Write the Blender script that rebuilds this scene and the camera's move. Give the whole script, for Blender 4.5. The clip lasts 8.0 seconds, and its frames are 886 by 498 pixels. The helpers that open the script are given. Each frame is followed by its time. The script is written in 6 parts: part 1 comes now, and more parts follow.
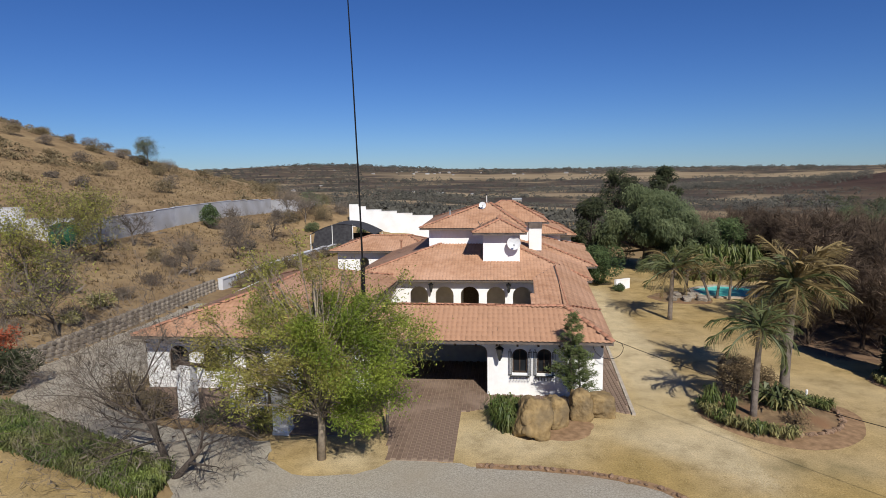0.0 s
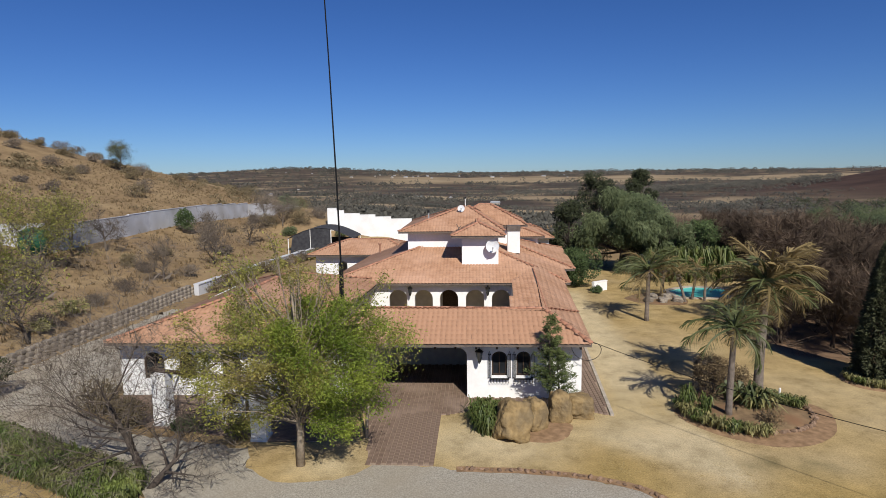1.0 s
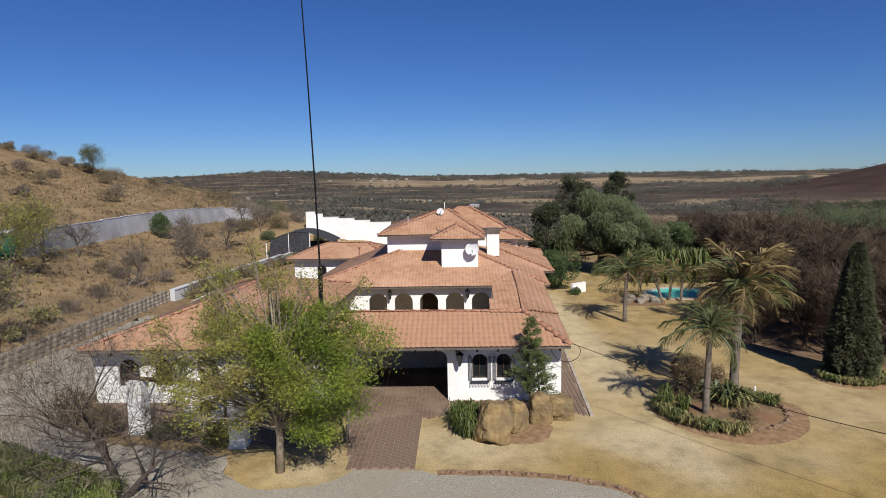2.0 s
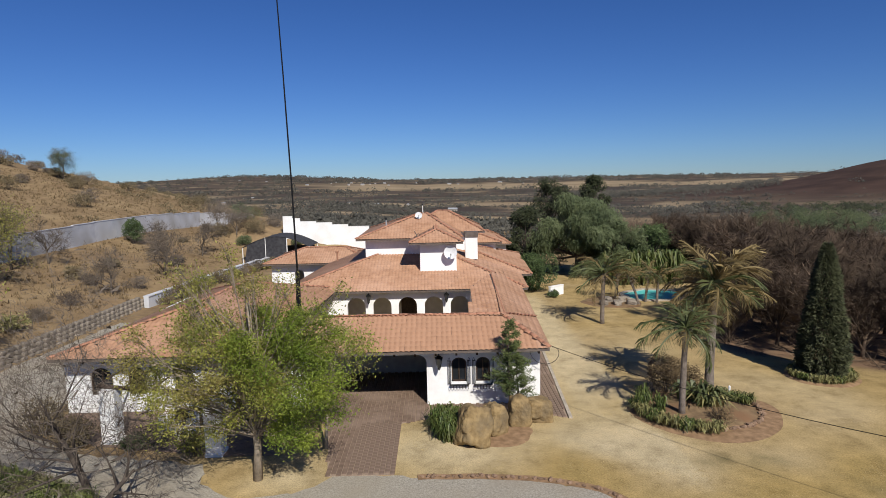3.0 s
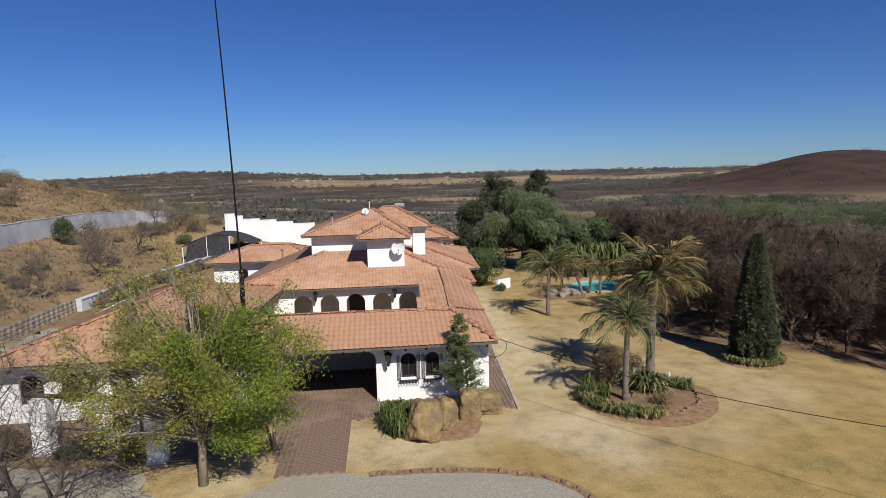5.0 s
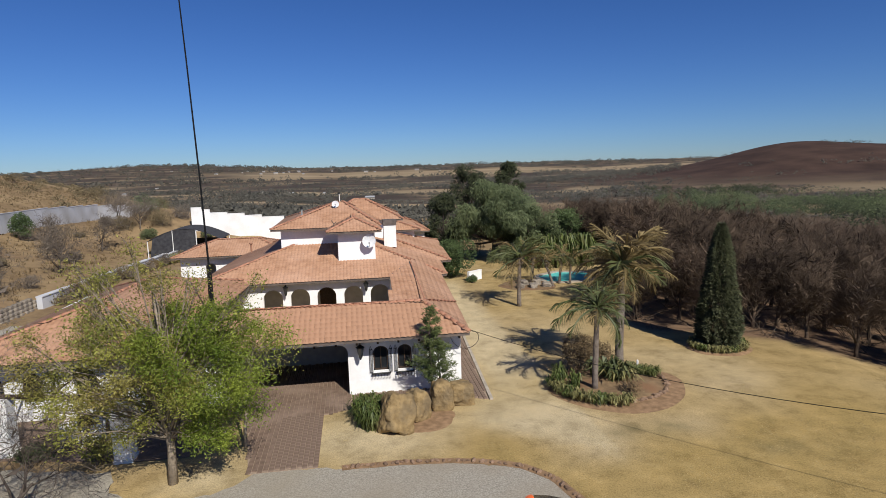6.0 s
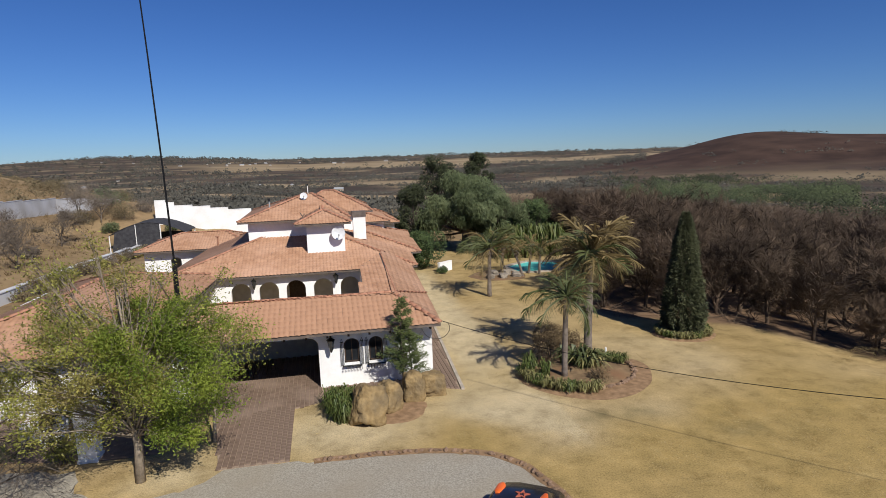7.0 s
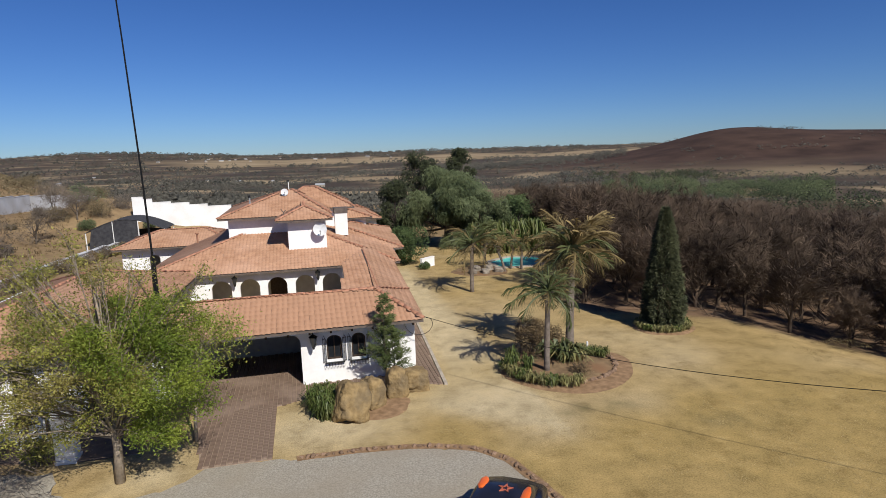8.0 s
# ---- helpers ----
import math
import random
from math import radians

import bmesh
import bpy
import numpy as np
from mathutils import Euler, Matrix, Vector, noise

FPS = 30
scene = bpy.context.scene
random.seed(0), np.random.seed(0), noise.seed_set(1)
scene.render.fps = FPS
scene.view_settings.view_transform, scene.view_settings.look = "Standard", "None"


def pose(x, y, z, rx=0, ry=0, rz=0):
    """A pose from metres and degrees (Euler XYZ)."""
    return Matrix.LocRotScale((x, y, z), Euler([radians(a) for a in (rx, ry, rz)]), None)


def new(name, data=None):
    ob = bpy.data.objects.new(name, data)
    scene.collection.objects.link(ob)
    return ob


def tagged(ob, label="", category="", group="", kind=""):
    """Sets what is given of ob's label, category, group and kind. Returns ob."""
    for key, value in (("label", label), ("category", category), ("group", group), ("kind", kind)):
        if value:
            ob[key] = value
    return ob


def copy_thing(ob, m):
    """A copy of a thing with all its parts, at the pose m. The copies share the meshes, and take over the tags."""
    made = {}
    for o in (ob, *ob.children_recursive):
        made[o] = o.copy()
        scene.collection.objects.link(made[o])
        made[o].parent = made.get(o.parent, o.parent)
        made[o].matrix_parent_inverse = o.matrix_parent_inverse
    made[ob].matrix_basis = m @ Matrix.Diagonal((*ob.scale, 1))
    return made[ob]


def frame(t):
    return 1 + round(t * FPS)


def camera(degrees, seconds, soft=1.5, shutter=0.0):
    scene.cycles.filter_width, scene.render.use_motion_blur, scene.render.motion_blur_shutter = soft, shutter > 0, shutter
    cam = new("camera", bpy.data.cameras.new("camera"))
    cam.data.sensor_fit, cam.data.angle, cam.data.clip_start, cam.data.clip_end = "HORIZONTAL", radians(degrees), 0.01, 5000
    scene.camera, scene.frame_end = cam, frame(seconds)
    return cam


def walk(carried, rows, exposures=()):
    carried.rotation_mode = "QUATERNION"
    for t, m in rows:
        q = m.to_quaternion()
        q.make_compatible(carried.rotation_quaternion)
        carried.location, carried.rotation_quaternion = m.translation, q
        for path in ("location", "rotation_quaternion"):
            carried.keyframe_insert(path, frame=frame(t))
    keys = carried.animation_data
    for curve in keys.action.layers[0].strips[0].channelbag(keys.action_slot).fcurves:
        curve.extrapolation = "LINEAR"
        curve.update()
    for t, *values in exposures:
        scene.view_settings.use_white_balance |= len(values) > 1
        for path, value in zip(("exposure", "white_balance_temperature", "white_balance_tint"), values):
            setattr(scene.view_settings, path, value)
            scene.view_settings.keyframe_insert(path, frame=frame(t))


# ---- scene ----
# ---- camera ----
cam = camera(73.0, 8.0, soft=0.65)
EYE = (0.0, 0.0, 9.2)
# seconds, pitch, roll, yaw: the camera hovers in one place and pans to its right
TURNS = [
    (0, -7.48, 0.74, 5.40),
    (0.5, -7.34, 0.82, 4.43),
    (1, -7.19, 0.85, 3.35),
    (1.5, -7.07, 0.92, 2.37),
    (3, -6.61, 1.19, -0.73),
    (3.5, -6.52, 1.23, -1.83),
    (4, -6.64, 1.33, -3.21),
    (4.5, -6.85, 1.41, -4.48),
    (6, -7.99, 1.70, -8.62),
    (6.5, -8.43, 1.79, -9.99),
    (7, -8.93, 1.88, -11.53),
    (7.5, -9.34, 1.94, -12.98),
    (7.6, -9.37, 1.94, -13.16),
    (8, -9.39, 1.93, -13.25),
]
walk(cam, [(t, pose(*EYE, 90 + p, r, w)) for t, p, r, w in TURNS])

# ---- light ----
SUN_AZ, SUN_EL = 158.0, 41.5
world = bpy.data.worlds.new("sky")
scene.world = world
world.use_nodes = True
wn = world.node_tree.nodes
sky = wn.new("ShaderNodeTexSky")
sky.sky_type, sky.sun_disc = "NISHITA", False
sky.sun_elevation, sky.sun_rotation = radians(SUN_EL), radians(SUN_AZ)
sky.altitude, sky.air_density, sky.dust_density, sky.ozone_density = 1500.0, 1.0, 0.0, 2.0
wn["Background"].inputs[1].default_value = 0.067
deep = wn.new("ShaderNodeHueSaturation")
deep.inputs["Saturation"].default_value = 1.15
world.node_tree.links.new(sky.outputs[0], deep.inputs["Color"])
tint = wn.new("ShaderNodeMix")
tint.data_type, tint.blend_type = "RGBA", "MULTIPLY"
tint.inputs[0].default_value, tint.inputs[7].default_value = 1.0, (0.445, 0.655, 1.08, 1)   # thin dry highveld air
world.node_tree.links.new(deep.outputs[0], tint.inputs[6])
world.node_tree.links.new(tint.outputs[2], wn["Background"].inputs[0])
sun = new("sun", bpy.data.lights.new("sun", "SUN"))
sun.data.energy, sun.data.angle, sun.data.color = 4.8, radians(0.5), (1.0, 0.95, 0.87)
sun_way = Vector((-0.37, 0.93, -math.tan(radians(SUN_EL))))
sun.matrix_world = sun_way.to_track_quat("-Z", "Y").to_matrix().to_4x4()
scene.view_settings.exposure = 0.06


# ---- materials ----
def material(name, dark, light, scale=3.0, rough=0.85, bump=0.0, bump_scale=None, detail=6.0, stain=None, stain_scale=0.3,
             metal=0.0, spec=0.3, per_object=0.0, per_island=0.0, translucent=0.0):
    """Two tones mixed by fine noise, a third tone in broad stains, fine relief, and a random shade for each piece."""
    m = bpy.data.materials.new(name)
    m.use_nodes = True
    n, l = m.node_tree.nodes, m.node_tree.links
    b = n["Principled BSDF"]
    b.inputs["Roughness"].default_value, b.inputs["Metallic"].default_value = rough, metal
    b.inputs["Specular IOR Level"].default_value = spec
    tc = n.new("ShaderNodeTexCoord")
    no = n.new("ShaderNodeTexNoise")
    no.inputs["Scale"].default_value, no.inputs["Detail"].default_value = scale, detail
    l.new(tc.outputs["Object"], no.inputs["Vector"])
    ramp = n.new("ShaderNodeValToRGB")
    ramp.color_ramp.elements[0].position, ramp.color_ramp.elements[1].position = 0.32, 0.68
    ramp.color_ramp.elements[0].color, ramp.color_ramp.elements[1].color = (*dark, 1), (*light, 1)
    l.new(no.outputs["Fac"], ramp.inputs["Fac"])
    out = ramp.outputs["Color"]
    if stain:
        n2 = n.new("ShaderNodeTexNoise")
        n2.inputs["Scale"].default_value, n2.inputs["Detail"].default_value = stain_scale, 5.0
        l.new(tc.outputs["Object"], n2.inputs["Vector"])
        r2 = n.new("ShaderNodeValToRGB")
        r2.color_ramp.elements[0].position, r2.color_ramp.elements[1].position = 0.42, 0.68
        r2.color_ramp.elements[0].color, r2.color_ramp.elements[1].color = (0, 0, 0, 1), (0.85, 0.85, 0.85, 1)
        l.new(n2.outputs["Fac"], r2.inputs["Fac"])
        mx = n.new("ShaderNodeMix")
        mx.data_type = "RGBA"
        l.new(r2.outputs["Color"], mx.inputs[0])
        l.new(out, mx.inputs[6])
        mx.inputs[7].default_value = (*stain, 1)
        out = mx.outputs[2]
    for amount, kind in ((per_object, "ShaderNodeObjectInfo"), (per_island, "ShaderNodeNewGeometry")):
        if amount:
            info = n.new(kind)
            mr = n.new("ShaderNodeMapRange")
            mr.inputs[3].default_value, mr.inputs[4].default_value = 1 - amount, 1 + amount
            l.new(info.outputs["Random" if kind == "ShaderNodeObjectInfo" else "Random Per Island"], mr.inputs[0])
            hs = n.new("ShaderNodeHueSaturation")
            l.new(mr.outputs[0], hs.inputs["Value"])
            l.new(out, hs.inputs["Color"])
            out = hs.outputs["Color"]
    l.new(out, b.inputs["Base Color"])
    if bump:
        n3 = n.new("ShaderNodeTexNoise")
        n3.inputs["Scale"].default_value, n3.inputs["Detail"].default_value = bump_scale or scale * 4, 4.0
        l.new(tc.outputs["Object"], n3.inputs["Vector"])
        bp = n.new("ShaderNodeBump")
        bp.inputs["Strength"].default_value, bp.inputs["Distance"].default_value = bump, 0.05
        l.new(n3.outputs["Fac"], bp.inputs["Height"])
        l.new(bp.outputs["Normal"], b.inputs["Normal"])
    if translucent:
        tr = n.new("ShaderNodeBsdfTranslucent")
        l.new(out, tr.inputs["Color"])
        ms = n.new("ShaderNodeMixShader")
        ms.inputs[0].default_value = translucent
        l.new(b.outputs[0], ms.inputs[1])
        l.new(tr.outputs[0], ms.inputs[2])
        l.new(ms.outputs[0], n["Material Output"].inputs["Surface"])
    return m


M_PLASTER = material("white_plaster", (0.82, 0.82, 0.81), (0.90, 0.90, 0.89), 6, 0.9, 0.12, 60, stain=(0.76, 0.75, 0.72), stain_scale=0.8)
M_GREYWALL = material("weathered_white_wall", (0.48, 0.49, 0.51), (0.64, 0.65, 0.67), 0.9, 0.9, 0.1, 30, stain=(0.36, 0.35, 0.33), stain_scale=0.45)
M_TILE = material("terracotta_tile", (0.32, 0.172, 0.10), (0.435, 0.25, 0.152), 2.2, 0.8, 0.2, 40, stain=(0.47, 0.285, 0.19), stain_scale=0.35, per_island=0.05, per_object=0.05)
M_RIDGE = material("ridge_tile", (0.34, 0.165, 0.10), (0.46, 0.235, 0.15), 3, 0.8, 0.2, 40, per_object=0.15)
M_SOFFIT = material("eave_board", (0.10, 0.08, 0.07), (0.16, 0.13, 0.11), 4, 0.8)
M_DARKWOOD = material("dark_wood", (0.035, 0.022, 0.016), (0.07, 0.045, 0.03), 8, 0.6, 0.2, 60)
M_IRON = material("black_iron", (0.012, 0.012, 0.013), (0.03, 0.03, 0.03), 20, 0.5, metal=0.6)
M_GLASS = material("dark_pane", (0.015, 0.017, 0.02), (0.03, 0.033, 0.038), 1.5, 0.08, spec=0.6)
M_BRICKPAVE = material("brick_paver", (0.145, 0.098, 0.070), (0.225, 0.155, 0.112), 5, 0.9, 0.3, 60, stain=(0.28, 0.205, 0.155), stain_scale=0.7, per_object=0.03, per_island=0.03)
M_JOINT = material("paving_sand", (0.27, 0.20, 0.145), (0.36, 0.275, 0.20), 20, 0.95)
M_GRAVEL = material("grey_gravel", (0.25, 0.225, 0.18), (0.47, 0.43, 0.35), 20, 0.95, 0.5, 60, detail=9, stain=(0.33, 0.28, 0.205), stain_scale=0.3)
M_ROCK = material("sandstone_boulder", (0.18, 0.122, 0.055), (0.335, 0.238, 0.112), 4, 0.9, 0.9, 10, stain=(0.15, 0.115, 0.070), stain_scale=1.5)
M_REDSOIL = material("red_soil", (0.20, 0.122, 0.064), (0.345, 0.220, 0.122), 4, 0.95, 0.5, 25)
M_KERB = material("kerb_stone", (0.17, 0.105, 0.068), (0.37, 0.25, 0.165), 6, 0.95, 0.6, 25, per_object=0.25)
M_BLOCK = material("concrete_block", (0.17, 0.145, 0.12), (0.30, 0.26, 0.21), 5, 0.95, 0.4, 30, per_object=0.2)
M_BARK = material("pale_bark", (0.19, 0.155, 0.115), (0.36, 0.30, 0.225), 5, 0.95, 0.6, 30)
M_BAREBARK = material("dark_bark", (0.05, 0.040, 0.033), (0.11, 0.088, 0.072), 5, 0.95, 0.5, 30)
M_TWIG = material("grey_twig", (0.10, 0.080, 0.062), (0.20, 0.165, 0.13), 1.2, 0.95, per_object=0.25)
M_FOREST = material("bare_woodland_twig", (0.064, 0.045, 0.031), (0.140, 0.099, 0.067), 0.3, 0.95, per_object=0.42)
M_LEAF = material("spring_leaf", (0.17, 0.205, 0.038), (0.38, 0.38, 0.085), 0.9, 0.6, stain=(0.36, 0.285, 0.105), stain_scale=0.55, per_island=0.40, translucent=0.42)
M_LEAFDARK = material("evergreen_leaf", (0.04, 0.065, 0.022), (0.10, 0.14, 0.05), 0.8, 0.6, per_island=0.35, translucent=0.2)
M_LEAFFRESH = material("fresh_leaf", (0.13, 0.195, 0.028), (0.35, 0.405, 0.068), 0.9, 0.6, per_island=0.40, translucent=0.45)
M_SAPLING = material("sapling_leaf", (0.06, 0.085, 0.025), (0.15, 0.18, 0.06), 0.8, 0.6, per_island=0.35, translucent=0.25)
M_WILLOW = material("pepper_tree_leaf", (0.075, 0.100, 0.045), (0.175, 0.205, 0.098), 0.6, 0.65, per_island=0.3, translucent=0.25)
M_CYPRESS = material("cypress_leaf", (0.022, 0.029, 0.012), (0.056, 0.065, 0.028), 2.0, 0.7, per_island=0.35, translucent=0.1)
M_CONIFER = material("cypress_spray", (0.036, 0.042, 0.019), (0.088, 0.095, 0.044), 1.2, 0.75, per_island=0.45, translucent=0.1)
M_PALM = material("palm_frond", (0.06, 0.078, 0.028), (0.15, 0.165, 0.065), 1.5, 0.5, per_island=0.3, translucent=0.2)
M_PALMDRY = material("dry_palm_frond", (0.135, 0.098, 0.042), (0.335, 0.255, 0.112), 1.5, 0.6, per_island=0.3, translucent=0.2)
M_PALMTRUNK = material("palm_trunk", (0.13, 0.105, 0.085), (0.24, 0.20, 0.165), 6, 0.95, 0.8, 25)
M_STRAP = material("strap_leaf", (0.045, 0.078, 0.018), (0.155, 0.195, 0.048), 0.9, 0.5, per_island=0.45, stain=(0.15, 0.14, 0.06), stain_scale=0.8, translucent=0.2)
M_DRYSTRAP = material("dry_strap_leaf", (0.13, 0.135, 0.045), (0.34, 0.30, 0.13), 2, 0.6, per_island=0.35, translucent=0.2)
M_SCRUB = material("dry_scrub", (0.12, 0.085, 0.045), (0.24, 0.17, 0.09), 1.5, 0.9, per_island=0.3, translucent=0.15)
# a little distance haze is mixed into this grey bush colour
M_FARBUSH = material("haze_grey_bush", (0.052, 0.052, 0.045), (0.105, 0.098, 0.078), 0.02, 0.95, per_island=0.22)
M_GREENBELT = material("valley_green", (0.036, 0.050, 0.025), (0.095, 0.115, 0.050), 0.022, 0.9, per_island=0.35)
M_HILLBUSH = material("hillside_bush", (0.10, 0.078, 0.042), (0.21, 0.165, 0.095), 0.5, 0.95, per_island=0.3)
M_WATER = material("pool_water", (0.08, 0.50, 0.46), (0.14, 0.60, 0.55), 0.4, 0.3, 0.1, 3, spec=0.12)
M_BEDSOIL = material("bed_soil", (0.13, 0.085, 0.047), (0.27, 0.185, 0.10), 2.5, 0.95, 0.6, 20, stain=(0.22, 0.12, 0.062), stain_scale=0.9)
M_STONE = material("pale_coping", (0.34, 0.29, 0.23), (0.48, 0.42, 0.34), 4, 0.9, 0.3, 30)
M_WHITEPLASTIC = material("white_plastic", (0.74, 0.73, 0.71), (0.82, 0.81, 0.79), 5, 0.45)
M_DISH = material("dish_paint", (0.60, 0.61, 0.62), (0.72, 0.73, 0.74), 5, 0.5)
M_SHADENET = material("black_shade_net", (0.03, 0.03, 0.035), (0.06, 0.06, 0.065), 3, 0.9)
M_TANK = material("green_tank_plastic", (0.012, 0.07, 0.04), (0.025, 0.11, 0.06), 3, 0.5)
M_CARBLACK = material("black_car_paint", (0.012, 0.013, 0.02), (0.02, 0.02, 0.03), 3, 0.22, spec=0.6)
M_CARORANGE = material("orange_car_paint", (0.75, 0.13, 0.02), (0.85, 0.17, 0.03), 3, 0.3, spec=0.6)
M_STAR = material("faded_red_decal", (0.42, 0.10, 0.05), (0.52, 0.15, 0.09), 6, 0.4)
M_GREYPAINT = material("grey_paint", (0.30, 0.31, 0.32), (0.38, 0.39, 0.40), 4, 0.7)
# darker copy of the white plaster, indoor shade put into the colour
M_SHADEPLASTER = material("shaded_plaster", (0.30, 0.28, 0.26), (0.38, 0.36, 0.33), 3, 0.9, 0.1, 30)
M_LAWNGRASS = material("straw_grass", (0.33, 0.25, 0.105), (0.47, 0.365, 0.175), 1.5, 0.9, per_island=0.3)
# gallery plaster toned down to grey, standing for shade behind the arches
M_SHADEWALL = material("shade_grey_gallery_wall", (0.54, 0.535, 0.53), (0.64, 0.635, 0.63), 3, 0.9, 0.1, 30)
M_RUST = material("rusty_leaf", (0.20, 0.045, 0.02), (0.34, 0.09, 0.04), 2, 0.7, per_island=0.3, translucent=0.2)


# ---- mesh helpers ----
class Mesh:
    """Collects verts and faces, then makes one mesh."""

    def __init__(self):
        self.v, self.f, self.mi = [], [], []

    def add(self, verts, faces, mi=0):
        o = len(self.v)
        self.v.extend(verts)
        self.f.extend([[i + o for i in f] for f in faces])
        self.mi.extend([mi] * len(faces))

    def box(self, x0, y0, z0, x1, y1, z1, mi=0, m=None):
        v = [Vector((x, y, z)) for z in (z0, z1) for y in (y0, y1) for x in (x0, x1)]
        if m is not None:
            v = [m @ p for p in v]
        self.add(v, [(0, 2, 3, 1), (4, 5, 7, 6), (0, 1, 5, 4), (2, 6, 7, 3), (0, 4, 6, 2), (1, 3, 7, 5)], mi)

    def tube(self, pts, radii, n=6, caps=True, mi=0):
        rings, faces = [], []
        for i, p in enumerate(pts):
            p = Vector(p)
            a = Vector(pts[min(i + 1, len(pts) - 1)]) - Vector(pts[max(i - 1, 0)])
            a = a.normalized() if a.length > 1e-6 else Vector((0, 0, 1))
            s = a.cross(Vector((0.31, 0.17, 0.93)) if abs(a.z) < 0.9 else Vector((0.93, 0.31, 0.1))).normalized()
            t = a.cross(s)
            for j in range(n):
                c = 2 * math.pi * j / n
                rings.append(p + (s * math.cos(c) + t * math.sin(c)) * radii[i])
        for i in range(len(pts) - 1):
            for j in range(n):
                k = (j + 1) % n
                faces.append((i * n + j, i * n + k, (i + 1) * n + k, (i + 1) * n + j))
        if caps:
            faces.append(tuple(reversed(range(n))))
            faces.append(tuple((len(pts) - 1) * n + j for j in range(n)))
        self.add(rings, faces, mi)

    def prism(self, pts, y0, y1, mi=0):
        """An outline in x and z, pushed from y0 to y1."""
        n = len(pts)
        v = [Vector((x, y0, z)) for x, z in pts] + [Vector((x, y1, z)) for x, z in pts]
        self.add(v, [tuple(range(n)), tuple(reversed(range(n, 2 * n)))] + [(i, i + n, (i + 1) % n + n, (i + 1) % n) for i in range(n)], mi)

    def slab(self, pts, z0, z1, mi=0):
        n = len(pts)
        v = [Vector((x, y, z0)) for x, y in pts] + [Vector((x, y, z1)) for x, y in pts]
        self.add(v, [tuple(reversed(range(n))), tuple(range(n, 2 * n))] + [(i, (i + 1) % n, (i + 1) % n + n, i + n) for i in range(n)], mi)

    def data(self, name, mats, smooth=False, fix=False, weld=False):
        me = bpy.data.meshes.new(name)
        me.from_pydata([tuple(p) for p in self.v], [], self.f)
        for m in mats if isinstance(mats, (list, tuple)) else [mats]:
            me.materials.append(m)
        if any(self.mi):
            me.polygons.foreach_set("material_index", self.mi)
        if smooth:
            me.polygons.foreach_set("use_smooth", [True] * len(me.polygons))
        if fix:
            bm = bmesh.new()
            bm.from_mesh(me)
            if weld:
                bmesh.ops.remove_doubles(bm, verts=bm.verts, dist=0.0005)
            bmesh.ops.recalc_face_normals(bm, faces=bm.faces)
            bm.to_mesh(me)
            bm.free()
        me.update()
        return me


def part(name, mesh, mats, parent, label="", smooth=False, fix=True, kind=""):
    """One mesh object under a thing or a part; the mesh is in the world's coordinates less the root's place."""
    ob = new(name, mesh if isinstance(mesh, bpy.types.Mesh) else mesh.data(name, mats, smooth, fix, "wall" in name or "arcade" in name))
    ob.parent = parent
    return tagged(ob, label=label, kind=kind)


def thing(name, label, category, at=(0, 0, 0), group="", kind="", turn=0.0):
    ob = new(name)
    ob.empty_display_size = 0.2
    ob.location, ob.rotation_euler = at, (0, 0, turn)
    return tagged(ob, label, category, group, kind)


def solid(name, mesh, mats, label="", category="", kind="", group="", smooth=False, fix=True):
    return tagged(new(name, mesh.data(name, mats, smooth, fix)), label, category, group, kind)


def smooth_step(a, b, x):
    t = min(1.0, max(0.0, (x - a) / (b - a)))
    return t * t * (3 - 2 * t)


# ---- land ----
def land(x, y):
    """The height of the ground: a level garden, a hill on one side, a valley on the other and a far plain."""
    r = math.hypot(x, y)
    z = 0.0
    side = smooth_step(260, 110, y) * smooth_step(-40, 10, y)
    z += 0.15 * min(24.0, max(0.0, -23.2 - x)) * side
    z += 0.7 * smooth_step(-22.7, -23.5, x) * side
    z += 27.0 * math.exp(-(((x + 150) / 70) ** 2 + ((y - 100) / 75) ** 2)) * smooth_step(-23, -60, x)
    u = max(0.0, x - 21) * 0.16 + max(0.0, y - 56) * 0.035 * smooth_step(-90, -10, x) + max(0.0, y - 130) * 0.06 + max(0.0, -y - 30) * 0.02
    z -= 30.0 * (1 - math.exp(-u / 30.0))
    z += smooth_step(1400, 4300, r) * (37 + 50 * math.exp(-((math.atan2(x, y) + 0.29) / 0.17) ** 2)) + smooth_step(3300, 4300, r) * 9 * noise.noise((x / 900, y / 900, 0.3))
    z += 5.0 * math.exp(-((x + 25) / (12 if x > -25 else 6)) ** 2 - ((y - 84) / (7 if y < 84 else 14)) ** 2)
    p, q = ((x - 905) * 0.755 - (y - 1000) * 0.656), ((x - 905) * 0.656 + (y - 1000) * 0.755)
    left = 300.0 if p < 0 else 620.0
    z += 52.0 * math.exp(-(p / left) ** 2 - (q / 330.0) ** 2) + 15 * math.exp(-((p + 90) / 110) ** 2 - (q / 260.0) ** 2)
    if r > 45:
        w = min(1.0, (r - 45) / 60)
        z += w * 0.8 * noise.noise((x / 17, y / 17, 1.7)) * (1 if r < 500 else 0.2) + min(1.0, (r - 45) / 900) * 4.0 * noise.noise((x / 210, y / 210, 4.1))
    return z


